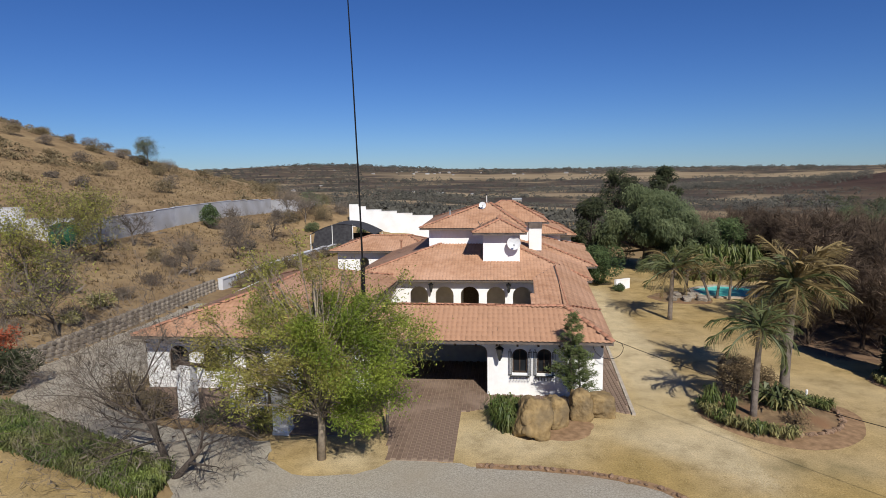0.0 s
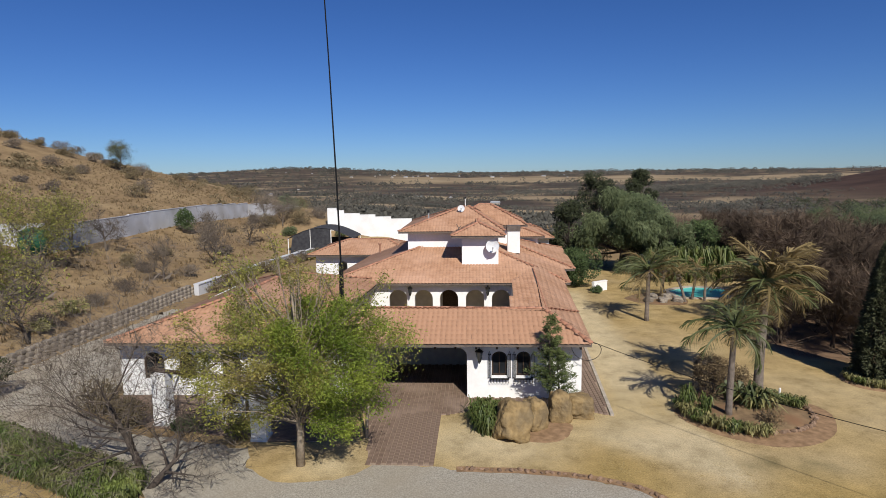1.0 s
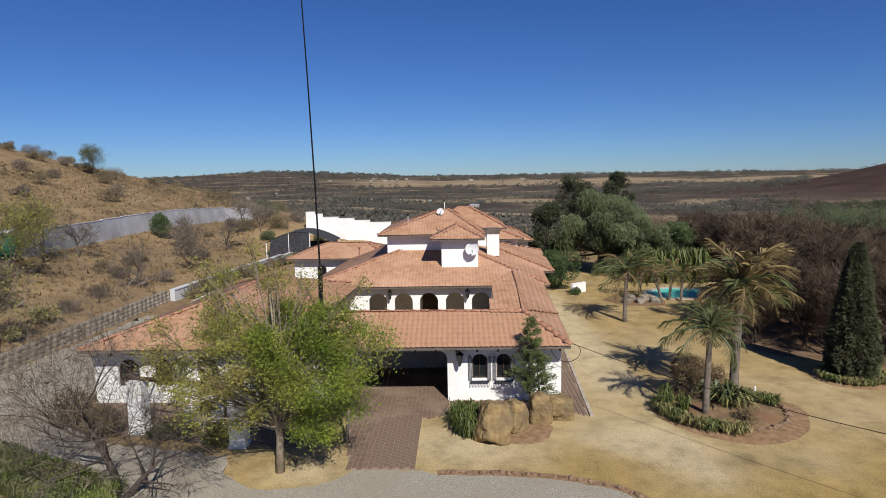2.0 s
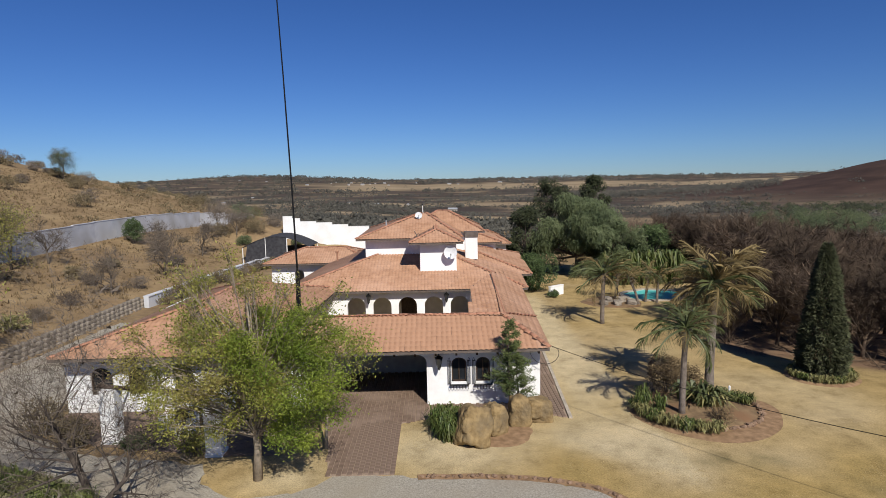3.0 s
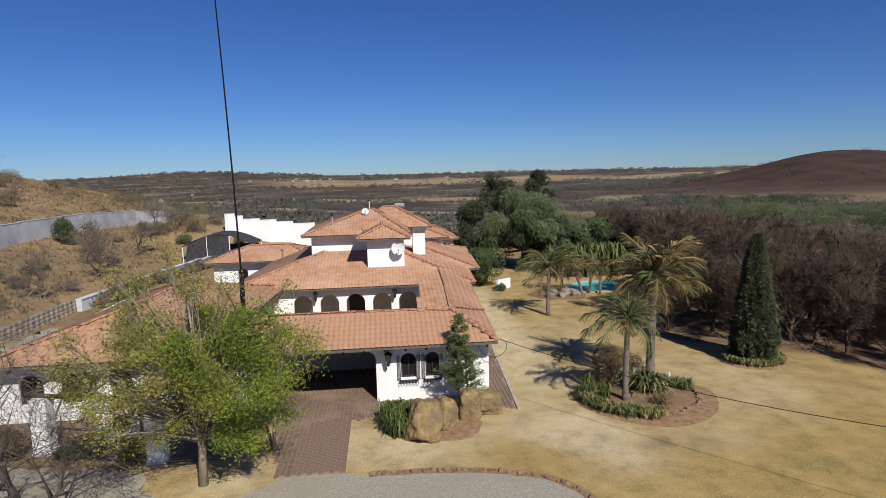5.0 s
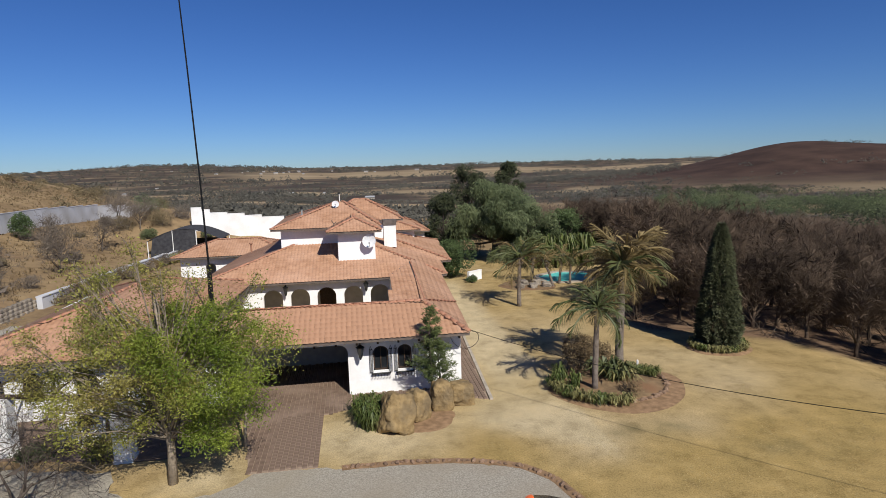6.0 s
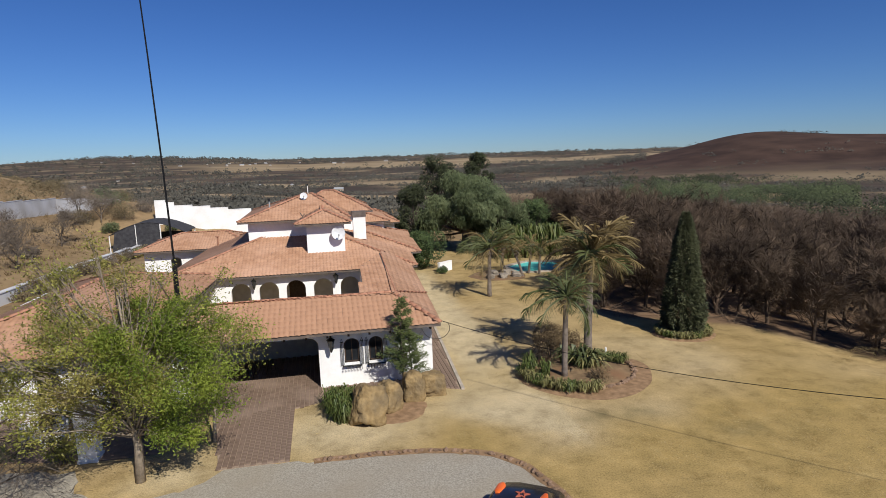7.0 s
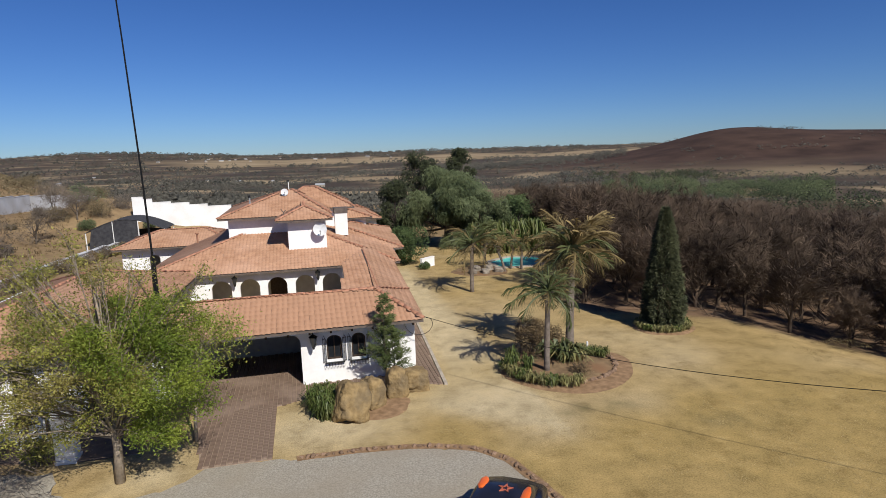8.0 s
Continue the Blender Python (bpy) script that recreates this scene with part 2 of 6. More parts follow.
def open_field(x, y):
    """How far a spot of the plain is open straw-coloured grass: broad strips between belts of bush, 0 to 1."""
    r, a = math.hypot(x, y), math.atan2(x, y)
    q = r * (1 + 0.10 * noise.noise((x / 420, y / 420, 5.0)) + 0.05 * noise.noise((x / 110, y / 110, 2.0)))
    far_strip = smooth_step(1950, 2100, q) * smooth_step(2800, 2600, q) * smooth_step(-0.24, -0.10, a + 0.05 * noise.noise((x / 300, y / 300, 1.0)))
    mid_strip = smooth_step(770, 800, q) * smooth_step(1010, 960, q) * smooth_step(-0.12, 0.06, noise.noise((x / 150, y / 90, 7.0)))
    near_strip = smooth_step(330, 350, q) * smooth_step(560, 520, q) * smooth_step(-0.05, 0.10, noise.noise((x / 90, y / 60, 3.0)))
    low = smooth_step(135, 150, q) * smooth_step(300, 270, q) * smooth_step(0.0, 0.12, noise.noise((x / 40, y / 30, 6.0)))
    return max(far_strip, mid_strip, near_strip, low)


def woodland_edge(y):
    """Where the lawn gives way to the bare wood: x for a y."""
    return float(np.interp(y, (0, 20, 26, 28, 29.5, 33.3, 38, 42, 46, 60), (34.0, 24.8, 21.0, 18.0, 15.0, 14.0, 15.0, 19.5, 23.0, 25.0)))


def ground_sheet():
    angles, a = [], -180.0
    while a < 180.0:
        angles.append(a)
        a += 0.7 if -62 < a < 66 else 4.0
    radii, r = [2.0], 2.0
    while r < 4900:
        r *= 1.028 if r > 14 else 1.08
        radii.append(r)
    n = len(angles)
    verts = [(r * math.sin(radians(a)), r * math.cos(radians(a)), 0) for r in radii for a in angles]
    verts = [(x, y, land(x, y)) for x, y, _ in verts] + [(0, 0, 0)]
    faces = [(i * n + j, i * n + (j + 1) % n, (i + 1) * n + (j + 1) % n, (i + 1) * n + j) for i in range(len(radii) - 1) for j in range(n)]
    faces += [(len(verts) - 1, (j + 1) % n, j) for j in range(n)]
    me = bpy.data.meshes.new("ground")
    me.from_pydata(verts, [], [f[::-1] for f in faces])
    me.polygons.foreach_set("use_smooth", [True] * len(me.polygons))
    # what covers the land: red = mown lawn, green = bare soil, blue = burnt or bushy veld
    cover = me.color_attributes.new("cover", "FLOAT_COLOR", "POINT")
    col = np.zeros((len(verts), 4), np.float32)
    col[:, 3] = 1
    for i, (x, y, z) in enumerate(verts):
        r = math.hypot(x, y)
        k = noise.noise((x / 9, y / 9, 0.0)) * 3
        lawn = smooth_step(-10.5, -8.5, x + k * 0.3) * smooth_step(0.8, -0.8, x - woodland_edge(y) + k * 0.3) * smooth_step(75, 52, y + k)
        lawn = max(lawn, smooth_step(1.2, -0.6, y - (18.4 - (x + 18.6) * 0.43) + k * 0.2) * smooth_step(-2, 6, y + 8) * smooth_step(-6.5, -8.5, x))
        soil = smooth_step(-0.8, 0.8, x - woodland_edge(y) + k * 0.3) * smooth_step(70, 45, r) + 0.8 * smooth_step(-17, -20, x + k) * smooth_step(-46, -40, x) * max(0.0, noise.noise((x / 7, y / 7, 3.0)))
        far = smooth_step(120, 320, r)
        burnt = smooth_step(500, 800, r) * math.exp(-(((x - 905) / 520) ** 2 + ((y - 950) / 420) ** 2)) * 1.6
        col[i, :3] = (lawn, min(1, soil), min(1.0, max(burnt, far * 0.25)))
    cover.data.foreach_set("color", col.ravel())
    # wear of the lawn: red = pale trodden dust, green = thick yellow grass
    wear = me.color_attributes.new("wear", "FLOAT_COLOR", "POINT")
    col2 = np.zeros((len(verts), 4), np.float32)
    col2[:, 3] = 1
    track = [(6.2, 45.0), (6.6, 30.0), (6.8, 24.0), (6.4, 20.5), (8.5, 17.6), (12.5, 18.0), (15.3, 21.5), (14.0, 26.0), (12.0, 29.0), (9.0, 31.0)]
    for i, (x, y, z) in enumerate(verts):
        if not (-30 < x < 40 and 2 < y < 60):
            continue
        k = noise.noise((x / 3, y / 3, 2.0))
        d = 99.0
        for (ax, ay), (bx, by) in zip(track, track[1:]):
            h = min(1.0, max(0.0, ((x - ax) * (bx - ax) + (y - ay) * (by - ay)) / ((bx - ax) ** 2 + (by - ay) ** 2)))
            d = min(d, math.hypot(x - ax - h * (bx - ax), y - ay - h * (by - ay)))
        front = math.exp(-(((x - 0.6) / 2.6) ** 2 + ((y - 20.2) / 2.4) ** 2)) + 0.7 * math.exp(-(((x + 5.0) / 1.4) ** 2 + ((y - 17.6) / 0.9) ** 2)) + 0.8 * math.exp(-(((x - 5.0) / 2.0) ** 2 + ((y - 20.8) / 1.8) ** 2))
        col2[i, 0] = min(1.0, max(0.0, (1.15 if x < 8 else 0.35) * smooth_step(2.6, 0.4, d + k * 0.9) + front + 0.5 * k))
        col2[i, 1] = min(1.0, max(0.0, smooth_step(19.5, 16.0, y + k * 2.0) * smooth_step(0.5, 4.0, x) + 0.35 * smooth_step(2.0, 6.0, x - 9) * smooth_step(24, 19, y) + 0.6 * noise.noise((x / 5, y / 5, 9.0))))
    for i, (x, y, z) in enumerate(verts):
        r, a = math.hypot(x, y), math.atan2(x, y)
        if 0 < x < 20 and 12 < y < 24:
            patch = math.exp(-(((x - 9.3) / 1.7) ** 2 + ((y - 18.3) / 0.35) ** 2)) + 0.5 * math.exp(-(((x - 13.0) / 1.5) ** 2 + ((y - 16.2) / 0.4) ** 2))
            col2[i, 2] = min(1.0, patch * (0.75 + 0.9 * noise.noise((x * 1.3, y * 1.3, 0))))
        elif r > 135:
            col2[i, 2] = open_field(x, y) * (1 - min(1.0, max(0.0, col[i, 2] - 0.25) * 1.6))
    wear.data.foreach_set("color", col2.ravel())
    m = bpy.data.materials.new("dry_grassland")
    m.use_nodes = True
    nd, l = m.node_tree.nodes, m.node_tree.links
    b = nd["Principled BSDF"]
    b.inputs["Roughness"].default_value, b.inputs["Specular IOR Level"].default_value = 0.95, 0.1
    tc, at, sp = nd.new("ShaderNodeTexCoord"), nd.new("ShaderNodeAttribute"), nd.new("ShaderNodeSeparateColor")
    at.attribute_name = "cover"
    l.new(at.outputs["Color"], sp.inputs[0])

    def tone(scale, stops, stretch=(1, 1, 1), detail=8.0, rough=0.5):
        mp, no, rp = nd.new("ShaderNodeMapping"), nd.new("ShaderNodeTexNoise"), nd.new("ShaderNodeValToRGB")
        mp.inputs["Scale"].default_value = stretch
        no.inputs["Scale"].default_value, no.inputs["Detail"].default_value = scale, detail
        no.inputs["Roughness"].default_value = rough
        l.new(tc.outputs["Object"], mp.inputs[0])
        l.new(mp.outputs[0], no.inputs["Vector"])
        l.new(no.outputs["Fac"], rp.inputs["Fac"])
        e = rp.color_ramp.elements
        while len(e) < len(stops):
            e.new(0.5)
        for k, (p, c) in zip(e, stops):
            k.position, k.color = p, (*c, 1)
        return rp.outputs["Color"]

    def mix(fac, one, two):
        mx = nd.new("ShaderNodeMix")
        mx.data_type = "RGBA"
        if isinstance(fac, float):
            mx.inputs[0].default_value = fac
        else:
            l.new(fac, mx.inputs[0])
        l.new(one, mx.inputs[6])
        l.new(two, mx.inputs[7])
        return mx.outputs[2]

    veld = mix(0.5, tone(0.22, [(0.3, (0.15, 0.10, 0.055)), (0.5, (0.25, 0.175, 0.095)), (0.7, (0.36, 0.265, 0.145))]),
               tone(1.2, [(0.3, (0.15, 0.10, 0.055)), (0.7, (0.37, 0.265, 0.14))], detail=14.0, rough=0.7))
    at2, sp2 = nd.new("ShaderNodeAttribute"), nd.new("ShaderNodeSeparateColor")
    at2.attribute_name = "wear"
    l.new(at2.outputs["Color"], sp2.inputs[0])
    lawn = mix(0.5, tone(0.13, [(0.28, (0.25, 0.185, 0.095)), (0.41, (0.39, 0.285, 0.135)), (0.50, (0.45, 0.34, 0.18)), (0.58, (0.40, 0.305, 0.185)), (0.72, (0.54, 0.43, 0.28))]),
               tone(0.9, [(0.3, (0.29, 0.215, 0.11)), (0.5, (0.43, 0.33, 0.18)), (0.7, (0.54, 0.425, 0.255))], detail=15.0, rough=0.72))
    lawn = mix(sp2.outputs[0], lawn, tone(0.7, [(0.28, (0.47, 0.395, 0.275)), (0.55, (0.59, 0.50, 0.36)), (0.75, (0.69, 0.595, 0.44))], detail=15.0, rough=0.7))
    lawn = mix(sp2.outputs[1], lawn, tone(0.8, [(0.28, (0.25, 0.18, 0.085)), (0.42, (0.36, 0.27, 0.12)), (0.55, (0.42, 0.31, 0.14)), (0.74, (0.52, 0.40, 0.20))], detail=15.0, rough=0.75))
    def scaled(col, rgb):
        mx = nd.new("ShaderNodeMix")
        mx.data_type, mx.blend_type = "RGBA", "MULTIPLY"
        mx.inputs[0].default_value, mx.inputs[7].default_value = 1.0, (*rgb, 1)
        l.new(col, mx.inputs[6])
        return mx.outputs[2]

    grain = nd.new("ShaderNodeMix")
    grain.data_type, grain.blend_type = "RGBA", "MULTIPLY"
    grain.inputs[0].default_value = 1.0
    blotch = nd.new("ShaderNodeMix")
    blotch.data_type, blotch.blend_type = "RGBA", "MULTIPLY"
    blotch.inputs[0].default_value = 1.0
    l.new(scaled(lawn, (0.895, 0.865, 0.76)), blotch.inputs[6])
    l.new(tone(0.9, [(0.32, (0.72, 0.70, 0.65)), (0.48, (0.99, 0.99, 0.97)), (0.64, (1.13, 1.11, 1.06))], detail=14.0, rough=0.72), blotch.inputs[7])
    l.new(blotch.outputs[2], grain.inputs[6])
    l.new(tone(19.0, [(0.36, (0.70, 0.69, 0.65)), (0.5, (0.97, 0.97, 0.96)), (0.64, (1.17, 1.16, 1.14))], detail=6.0, rough=0.7), grain.inputs[7])
    lawn = grain.outputs[2]
    soil = tone(0.9, [(0.3, (0.12, 0.08, 0.05)), (0.7, (0.25, 0.16, 0.10))], detail=13.0, rough=0.65)
    plain = tone(0.006, [(0.40, (0.065, 0.054, 0.042)), (0.52, (0.11, 0.086, 0.060)), (0.60, (0.22, 0.17, 0.105)), (0.70, (0.34, 0.27, 0.165))], (1.0, 1.35, 1), 6.0)
    burnt = tone(0.02, [(0.3, (0.042, 0.027, 0.021)), (0.7, (0.082, 0.051, 0.038))])
    geo = nd.new("ShaderNodeVectorMath")
    geo.operation = "LENGTH"
    l.new(tc.outputs["Object"], geo.inputs[0])
    far = nd.new("ShaderNodeMapRange")
    far.inputs[1].default_value, far.inputs[2].default_value = 130.0, 330.0
    l.new(geo.outputs["Value"], far.inputs[0])
    plain = mix(sp2.outputs[2], plain, tone(0.004, [(0.35, (0.30, 0.225, 0.13)), (0.65, (0.44, 0.345, 0.21))]))
    lawn = mix(sp2.outputs[2], lawn, tone(3.0, [(0.3, (0.11, 0.10, 0.045)), (0.7, (0.25, 0.20, 0.10))]))
    c = mix(far.outputs[0], veld, plain)
    c = mix(sp.outputs[2], c, burnt)
    c = mix(sp.outputs[1], c, soil)
    c = mix(sp.outputs[0], c, lawn)
    l.new(c, b.inputs["Base Color"])
    no, bp = nd.new("ShaderNodeTexNoise"), nd.new("ShaderNodeBump")
    no.inputs["Scale"].default_value, no.inputs["Detail"].default_value = 26.0, 6.0
    l.new(tc.outputs["Object"], no.inputs["Vector"])
    l.new(no.outputs["Fac"], bp.inputs["Height"])
    bp.inputs["Strength"].default_value, bp.inputs["Distance"].default_value = 0.35, 0.02
    l.new(bp.outputs["Normal"], b.inputs["Normal"])
    me.materials.append(m)
    tagged(new("ground", me), "dry winter grassland with tan lawn and brown veld", "ground", kind="structure")


ground_sheet()


# ---- the house ----
SKEW = 0.058          # the side wings run slightly out of square
TILE_W, TILE_L = 0.21, 0.34
house = thing("house", "white plastered rambling house with terracotta tiled hipped roofs", "house", (0, 0, 0))


def sk(x, y):
    return x + SKEW * (y - 23.0)


def tile_shape():
    """One barrel tile: a roll and a pan, with its lower lip raised."""
    n, prof = 6, []
    for i in range(n + 1):
        s = i / n
        prof.append((s * TILE_W - TILE_W / 2, 0.019 * math.sin(math.pi * min(1.0, s / 0.72)) if s < 0.72 else -0.006))
    return prof


PROFILE = tile_shape()


def tile_verts(o, eu, ev, en, lift=0.0):
    low = [o + eu * a + en * (b + 0.011 + lift) for a, b in PROFILE]
    high = [o + eu * a + ev * (TILE_L * 1.1) + en * (b * 0.9 + 0.008 + lift) for a, b in PROFILE]
    lip = [o + eu * a + en * (b + 0.008) for a, b in PROFILE]
    return low + high + lip


NP = len(PROFILE)
TILE_FACES = [(i, i + 1, NP + i + 1, NP + i) for i in range(NP - 1)] + [(2 * NP + i, 2 * NP + i + 1, i + 1, i) for i in range(NP - 1)]
loose_tiles = []


def inside(u, v, poly):
    c, j = False, len(poly) - 1
    for i in range(len(poly)):
        (a, b), (p, q) = poly[i], poly[j]
        if (b > v) != (q > v) and u < (p - a) * (v - b) / (q - b) + a:
            c = not c
        j = i
    return c


def roof_plane(roof, pts, skip=None, single=None):
    """One slope, its first edge the eave: a slab below, barrel tiles above."""
    pts = [Vector(p) for p in pts]
    eu = (pts[1] - pts[0]).normalized()
    en = (pts[1] - pts[0]).cross(pts[2] - pts[0]).normalized()
    if en.z < 0:
        en = -en
    ev = en.cross(eu)
    if ev.z < 0:
        ev = -ev
    flat = [((p - pts[0]).dot(eu), (p - pts[0]).dot(ev)) for p in pts]
    slab = Mesh()
    n = len(pts)
    slab.add([p - en * 0.004 for p in pts] + [p - Vector((0, 0, 0.14)) for p in pts],
             [tuple(range(n)), tuple(reversed(range(n, 2 * n)))] + [(i, (i + 1) % n, (i + 1) % n + n, i + n) for i in range(n)], 0)
    part("roof_slab", slab, M_SOFFIT, roof)
    tiles = Mesh()
    u0, u1 = min(p[0] for p in flat), max(p[0] for p in flat)
    v1 = max(p[1] for p in flat)
    for j in range(int(v1 / TILE_L) + 2):
        for i in range(int((u1 - u0) / TILE_W) + 2):
            u, v = u0 + (i + 0.5) * TILE_W, -0.05 + j * TILE_L
            if not inside(u, max(v + 0.12, 0.02), flat):
                continue
            o = pts[0] + eu * (u + random.uniform(-0.006, 0.006)) + ev * (v + random.uniform(-0.008, 0.008))
            if skip and skip(o):
                continue
            lift = random.uniform(0, 0.006)
            if single and single(o):
                loose_tiles.append((roof, o, eu, ev, en))
            else:
                tiles.add(tile_verts(o, eu, ev, en, lift), TILE_FACES)
    if tiles.v:
        part("tiles", tiles, M_TILE, roof, fix=False, kind="stuff", smooth=True)


def cap_mesh():
    m = Mesh()
    v = []
    for x, r in ((0, 0.105), (0.40, 0.085)):
        for i in range(7):
            a = math.pi * i / 6
            v.append(Vector((x, r * math.cos(a), r * math.sin(a) * 0.75)))
    f = [(i, i + 1, i + 8, i + 7) for i in range(6)] + [tuple(range(6, -1, -1)), tuple(range(7, 14))]
    m.add(v, f)
    return m.data("ridge_tile", M_RIDGE, True, True)


CAP = cap_mesh()


def caps(roof, a, b):
    """Cap tiles along a ridge or a hip."""
    a, b = Vector(a), Vector(b)
    if b.z < a.z:
        a, b = b, a
    d = b - a
    n = max(1, int(d.length / 0.37))
    q = d.to_track_quat("X", "Z").to_matrix().to_4x4()
    for i in range(n):
        ob = new("ridge_tile", CAP)
        ob.parent = roof
        ob.matrix_basis = Matrix.Translation(a + d * (i / n) + Vector((0, 0, 0.035 + random.uniform(-0.01, 0.01)))) @ q


def hip_roof(name, x0, x1, y0, y1, ze, ridge, label="", skew=True, skip=None, single=None, sides="fblr"):
    """A hipped roof over a rectangle; ridge: its two ends, each x, y, z."""
    s = sk if skew else (lambda x, y: x)
    roof = new(name)
    roof.parent = house
    tagged(roof, label or "hipped terracotta tile roof")
    A, B, C, D = [Vector((s(x, y), y, ze)) for x, y in ((x0, y0), (x1, y0), (x1, y1), (x0, y1))]
    P, Q = [Vector((s(x, y), y, z)) for x, y, z in ridge]
    if abs(ridge[0][0] - ridge[1][0]) > abs(ridge[0][1] - ridge[1][1]) or ridge[0][1] == ridge[1][1]:
        planes = {"f": [A, B, Q, P], "b": [C, D, P, Q], "l": [D, A, P], "r": [B, C, Q]}
        hips = [(A, P), (D, P), (B, Q), (C, Q), (P, Q)]
    else:
        planes = {"f": [A, B, P], "b": [C, D, Q], "l": [D, A, P, Q], "r": [B, C, Q, P]}
        hips = [(A, P), (B, P), (C, Q), (D, Q), (P, Q)]
    for k, p in planes.items():
        if k in sides:
            roof_plane(roof, p, skip, single)
    for a, b in hips:
        if (b - a).length > 0.5:
            caps(roof, a, b)
    return roof


# the slopes; heights of eaves 2.55 below, 5.3 on the upper storey
hip_roof("roof", -15.3, -7.05, 22.9, 37.2, 2.55, ((-11.15, 27.1, 3.85), (-11.15, 32.4, 3.85)))
hip_roof("roof", -8.5, 4.36, 22.9, 28.2, 2.55, ((-8.5, 25.55, 3.37), (2.62, 25.35, 3.37)), "long low terracotta roof over the carport",
         skip=lambda p: p.x < -7.0, single=lambda p: -3.6 < p.x < 3.9 and p.y < 25.4)
side_roof = new("roof")
side_roof.parent = house
tagged(side_roof, "narrow terracotta side roof")
EA, EB = Vector((sk(4.36, 24.6), 24.6, 2.55)), Vector((sk(4.36, 41.2), 41.2, 2.55))
CREST, BACK = Vector((2.88, 25.2, 3.36)), Vector((3.235, 35.87, 3.495))
roof_plane(side_roof, [EA, EB, Vector((4.2, 38.6, 3.088)), BACK, CREST])
roof_plane(side_roof, [Vector((1.32, 25.25, 3.36)), CREST, BACK, Vector((1.784, 31.8, 3.443))])
for i in range(30):
    # a low line of half tiles where the nearly level part meets the outer slope
    # the row is added to stand for the dark shadow of a gap
    y = 25.4 + i * 0.34
    ob = new("ridge_tile", CAP)
    ob.parent = side_roof
    ob.matrix_basis = Matrix.LocRotScale((2.88 + 0.0333 * (y - 25.2), y, 3.375 + 0.0127 * (y - 25.2)), Euler((0, 0, radians(88))), (1, 0.45, 0.6))
hip_roof("roof", -10.4, 4.75, 36.0, 54.0, 2.55, ((-2.8, 43.5, 4.85), (-2.8, 46.5, 4.85)), "main terracotta roof below the upper storey")
hip_roof("roof", -3.0, 5.55, 41.25, 53.0, 2.55, ((1.2, 45.6, 3.86), (1.2, 48.6, 3.86)))
hip_roof("roof", -5.5, 1.75, 40.5, 50.2, 5.3, ((-1.15, 45.2, 6.72), (-0.75, 45.3, 6.72)), "upper storey terracotta roof", skew=False)
hip_roof("roof", -2.6, 3.65, 44.9, 51.0, 5.3, ((0.1, 47.9, 6.72), (0.95, 47.9, 6.72)), "upper storey terracotta roof", skew=False)
hip_roof("roof", -1.78, 1.68, 37.85, 44.0, 5.25, ((-0.02, 39.7, 5.93), (-0.02, 43.0, 5.93)), "small terracotta tower roof", skew=False)
hip_roof("roof", 3.4, 7.2, 57.5, 65.0, 2.95, ((5.3, 59.4, 3.85), (5.3, 63.0, 3.85)), skew=False)
hip_roof("roof", -14.4, -5.6, 49.2, 56.2, 2.55, ((-11.5, 52.4, 3.52), (-8.0, 52.4, 3.52)), "outbuilding terracotta roof", skew=False)
hip_roof("roof", 0.5, 5.5, 50.0, 58.5, 3.9, ((3.0, 52.0, 4.7), (3.0, 56.5, 4.7)), skew=False)


def arch_points(cx, w, spring, top, n=12):
    """The curve of an arch from its left springing to its right."""
    return [(cx - math.cos(math.pi * i / n) * w / 2, spring + (top - spring) * math.sin(math.pi * i / n)) for i in range(n + 1)]


def pierced_wall(x0, x1, z0, z1, y0, y1, openings):
    """A wall along x with arched openings: cx, width, sill, spring, top."""
    m, x = Mesh(), x0
    for cx, w, sill, spring, top in sorted(openings):
        a, b = cx - w / 2, cx + w / 2
        m.prism([(x, z0), (a, z0), (a, z1), (x, z1)], y0, y1)
        if sill > z0:
            m.prism([(a, z0), (b, z0), (b, sill), (a, sill)], y0, y1)
        pts = arch_points(cx, w, spring, top)
        for (p, q), (r, s) in zip(pts, pts[1:]):
            m.prism([(p, q), (r, s), (r, z1), (p, z1)], y0, y1)
        x = b
    m.prism([(x, z0), (x1, z0), (x1, z1), (x, z1)], y0, y1)
    return m


WALL_TOP = 2.5
# front wall: the room beside the carport, and the verandah wing
FRONT = 23.75
part("wall", pierced_wall(-0.52, 4.12, 0, WALL_TOP, FRONT, FRONT + 0.25, [(0.80, 0.62, 0.95, 1.72, 1.98), (1.78, 0.58, 0.95, 1.72, 1.98)]), M_PLASTER, house, "white plastered wall with two arched windows")
carport = Mesh()
for p in ([(-5.6, 2.12), (-0.52, 2.12), (-0.52, WALL_TOP), (-5.6, WALL_TOP)],):
    carport.prism(p, FRONT, FRONT + 0.3)
for i in range(6):
    a, b = math.pi / 2 * i / 6, math.pi / 2 * (i + 1) / 6
    q = [(-0.52, 2.12), (-0.52 - 0.35 * (1 - math.cos(a)), 2.12 - 0.35 * (1 - math.sin(a))), (-0.52 - 0.35 * (1 - math.cos(b)), 2.12 - 0.35 * (1 - math.sin(b)))]
    carport.prism(q, FRONT, FRONT + 0.3)
part("lintel", carport, M_PLASTER, house, "rounded carport lintel")
wing = pierced_wall(-15.2, -5.6, 0, WALL_TOP, FRONT, FRONT + 0.25, [(-13.75, 0.9, 0.75, 1.45, 1.9), (-12.3, 0.75, 0.75, 1.45, 1.9), (-10.4, 0.8, 0.75, 1.45, 1.9), (-8.0, 0.9, 0.0, 1.6, 2.05)])
part("wall", wing, M_PLASTER, house, "white plastered wing wall with arched windows")
box_walls = Mesh()
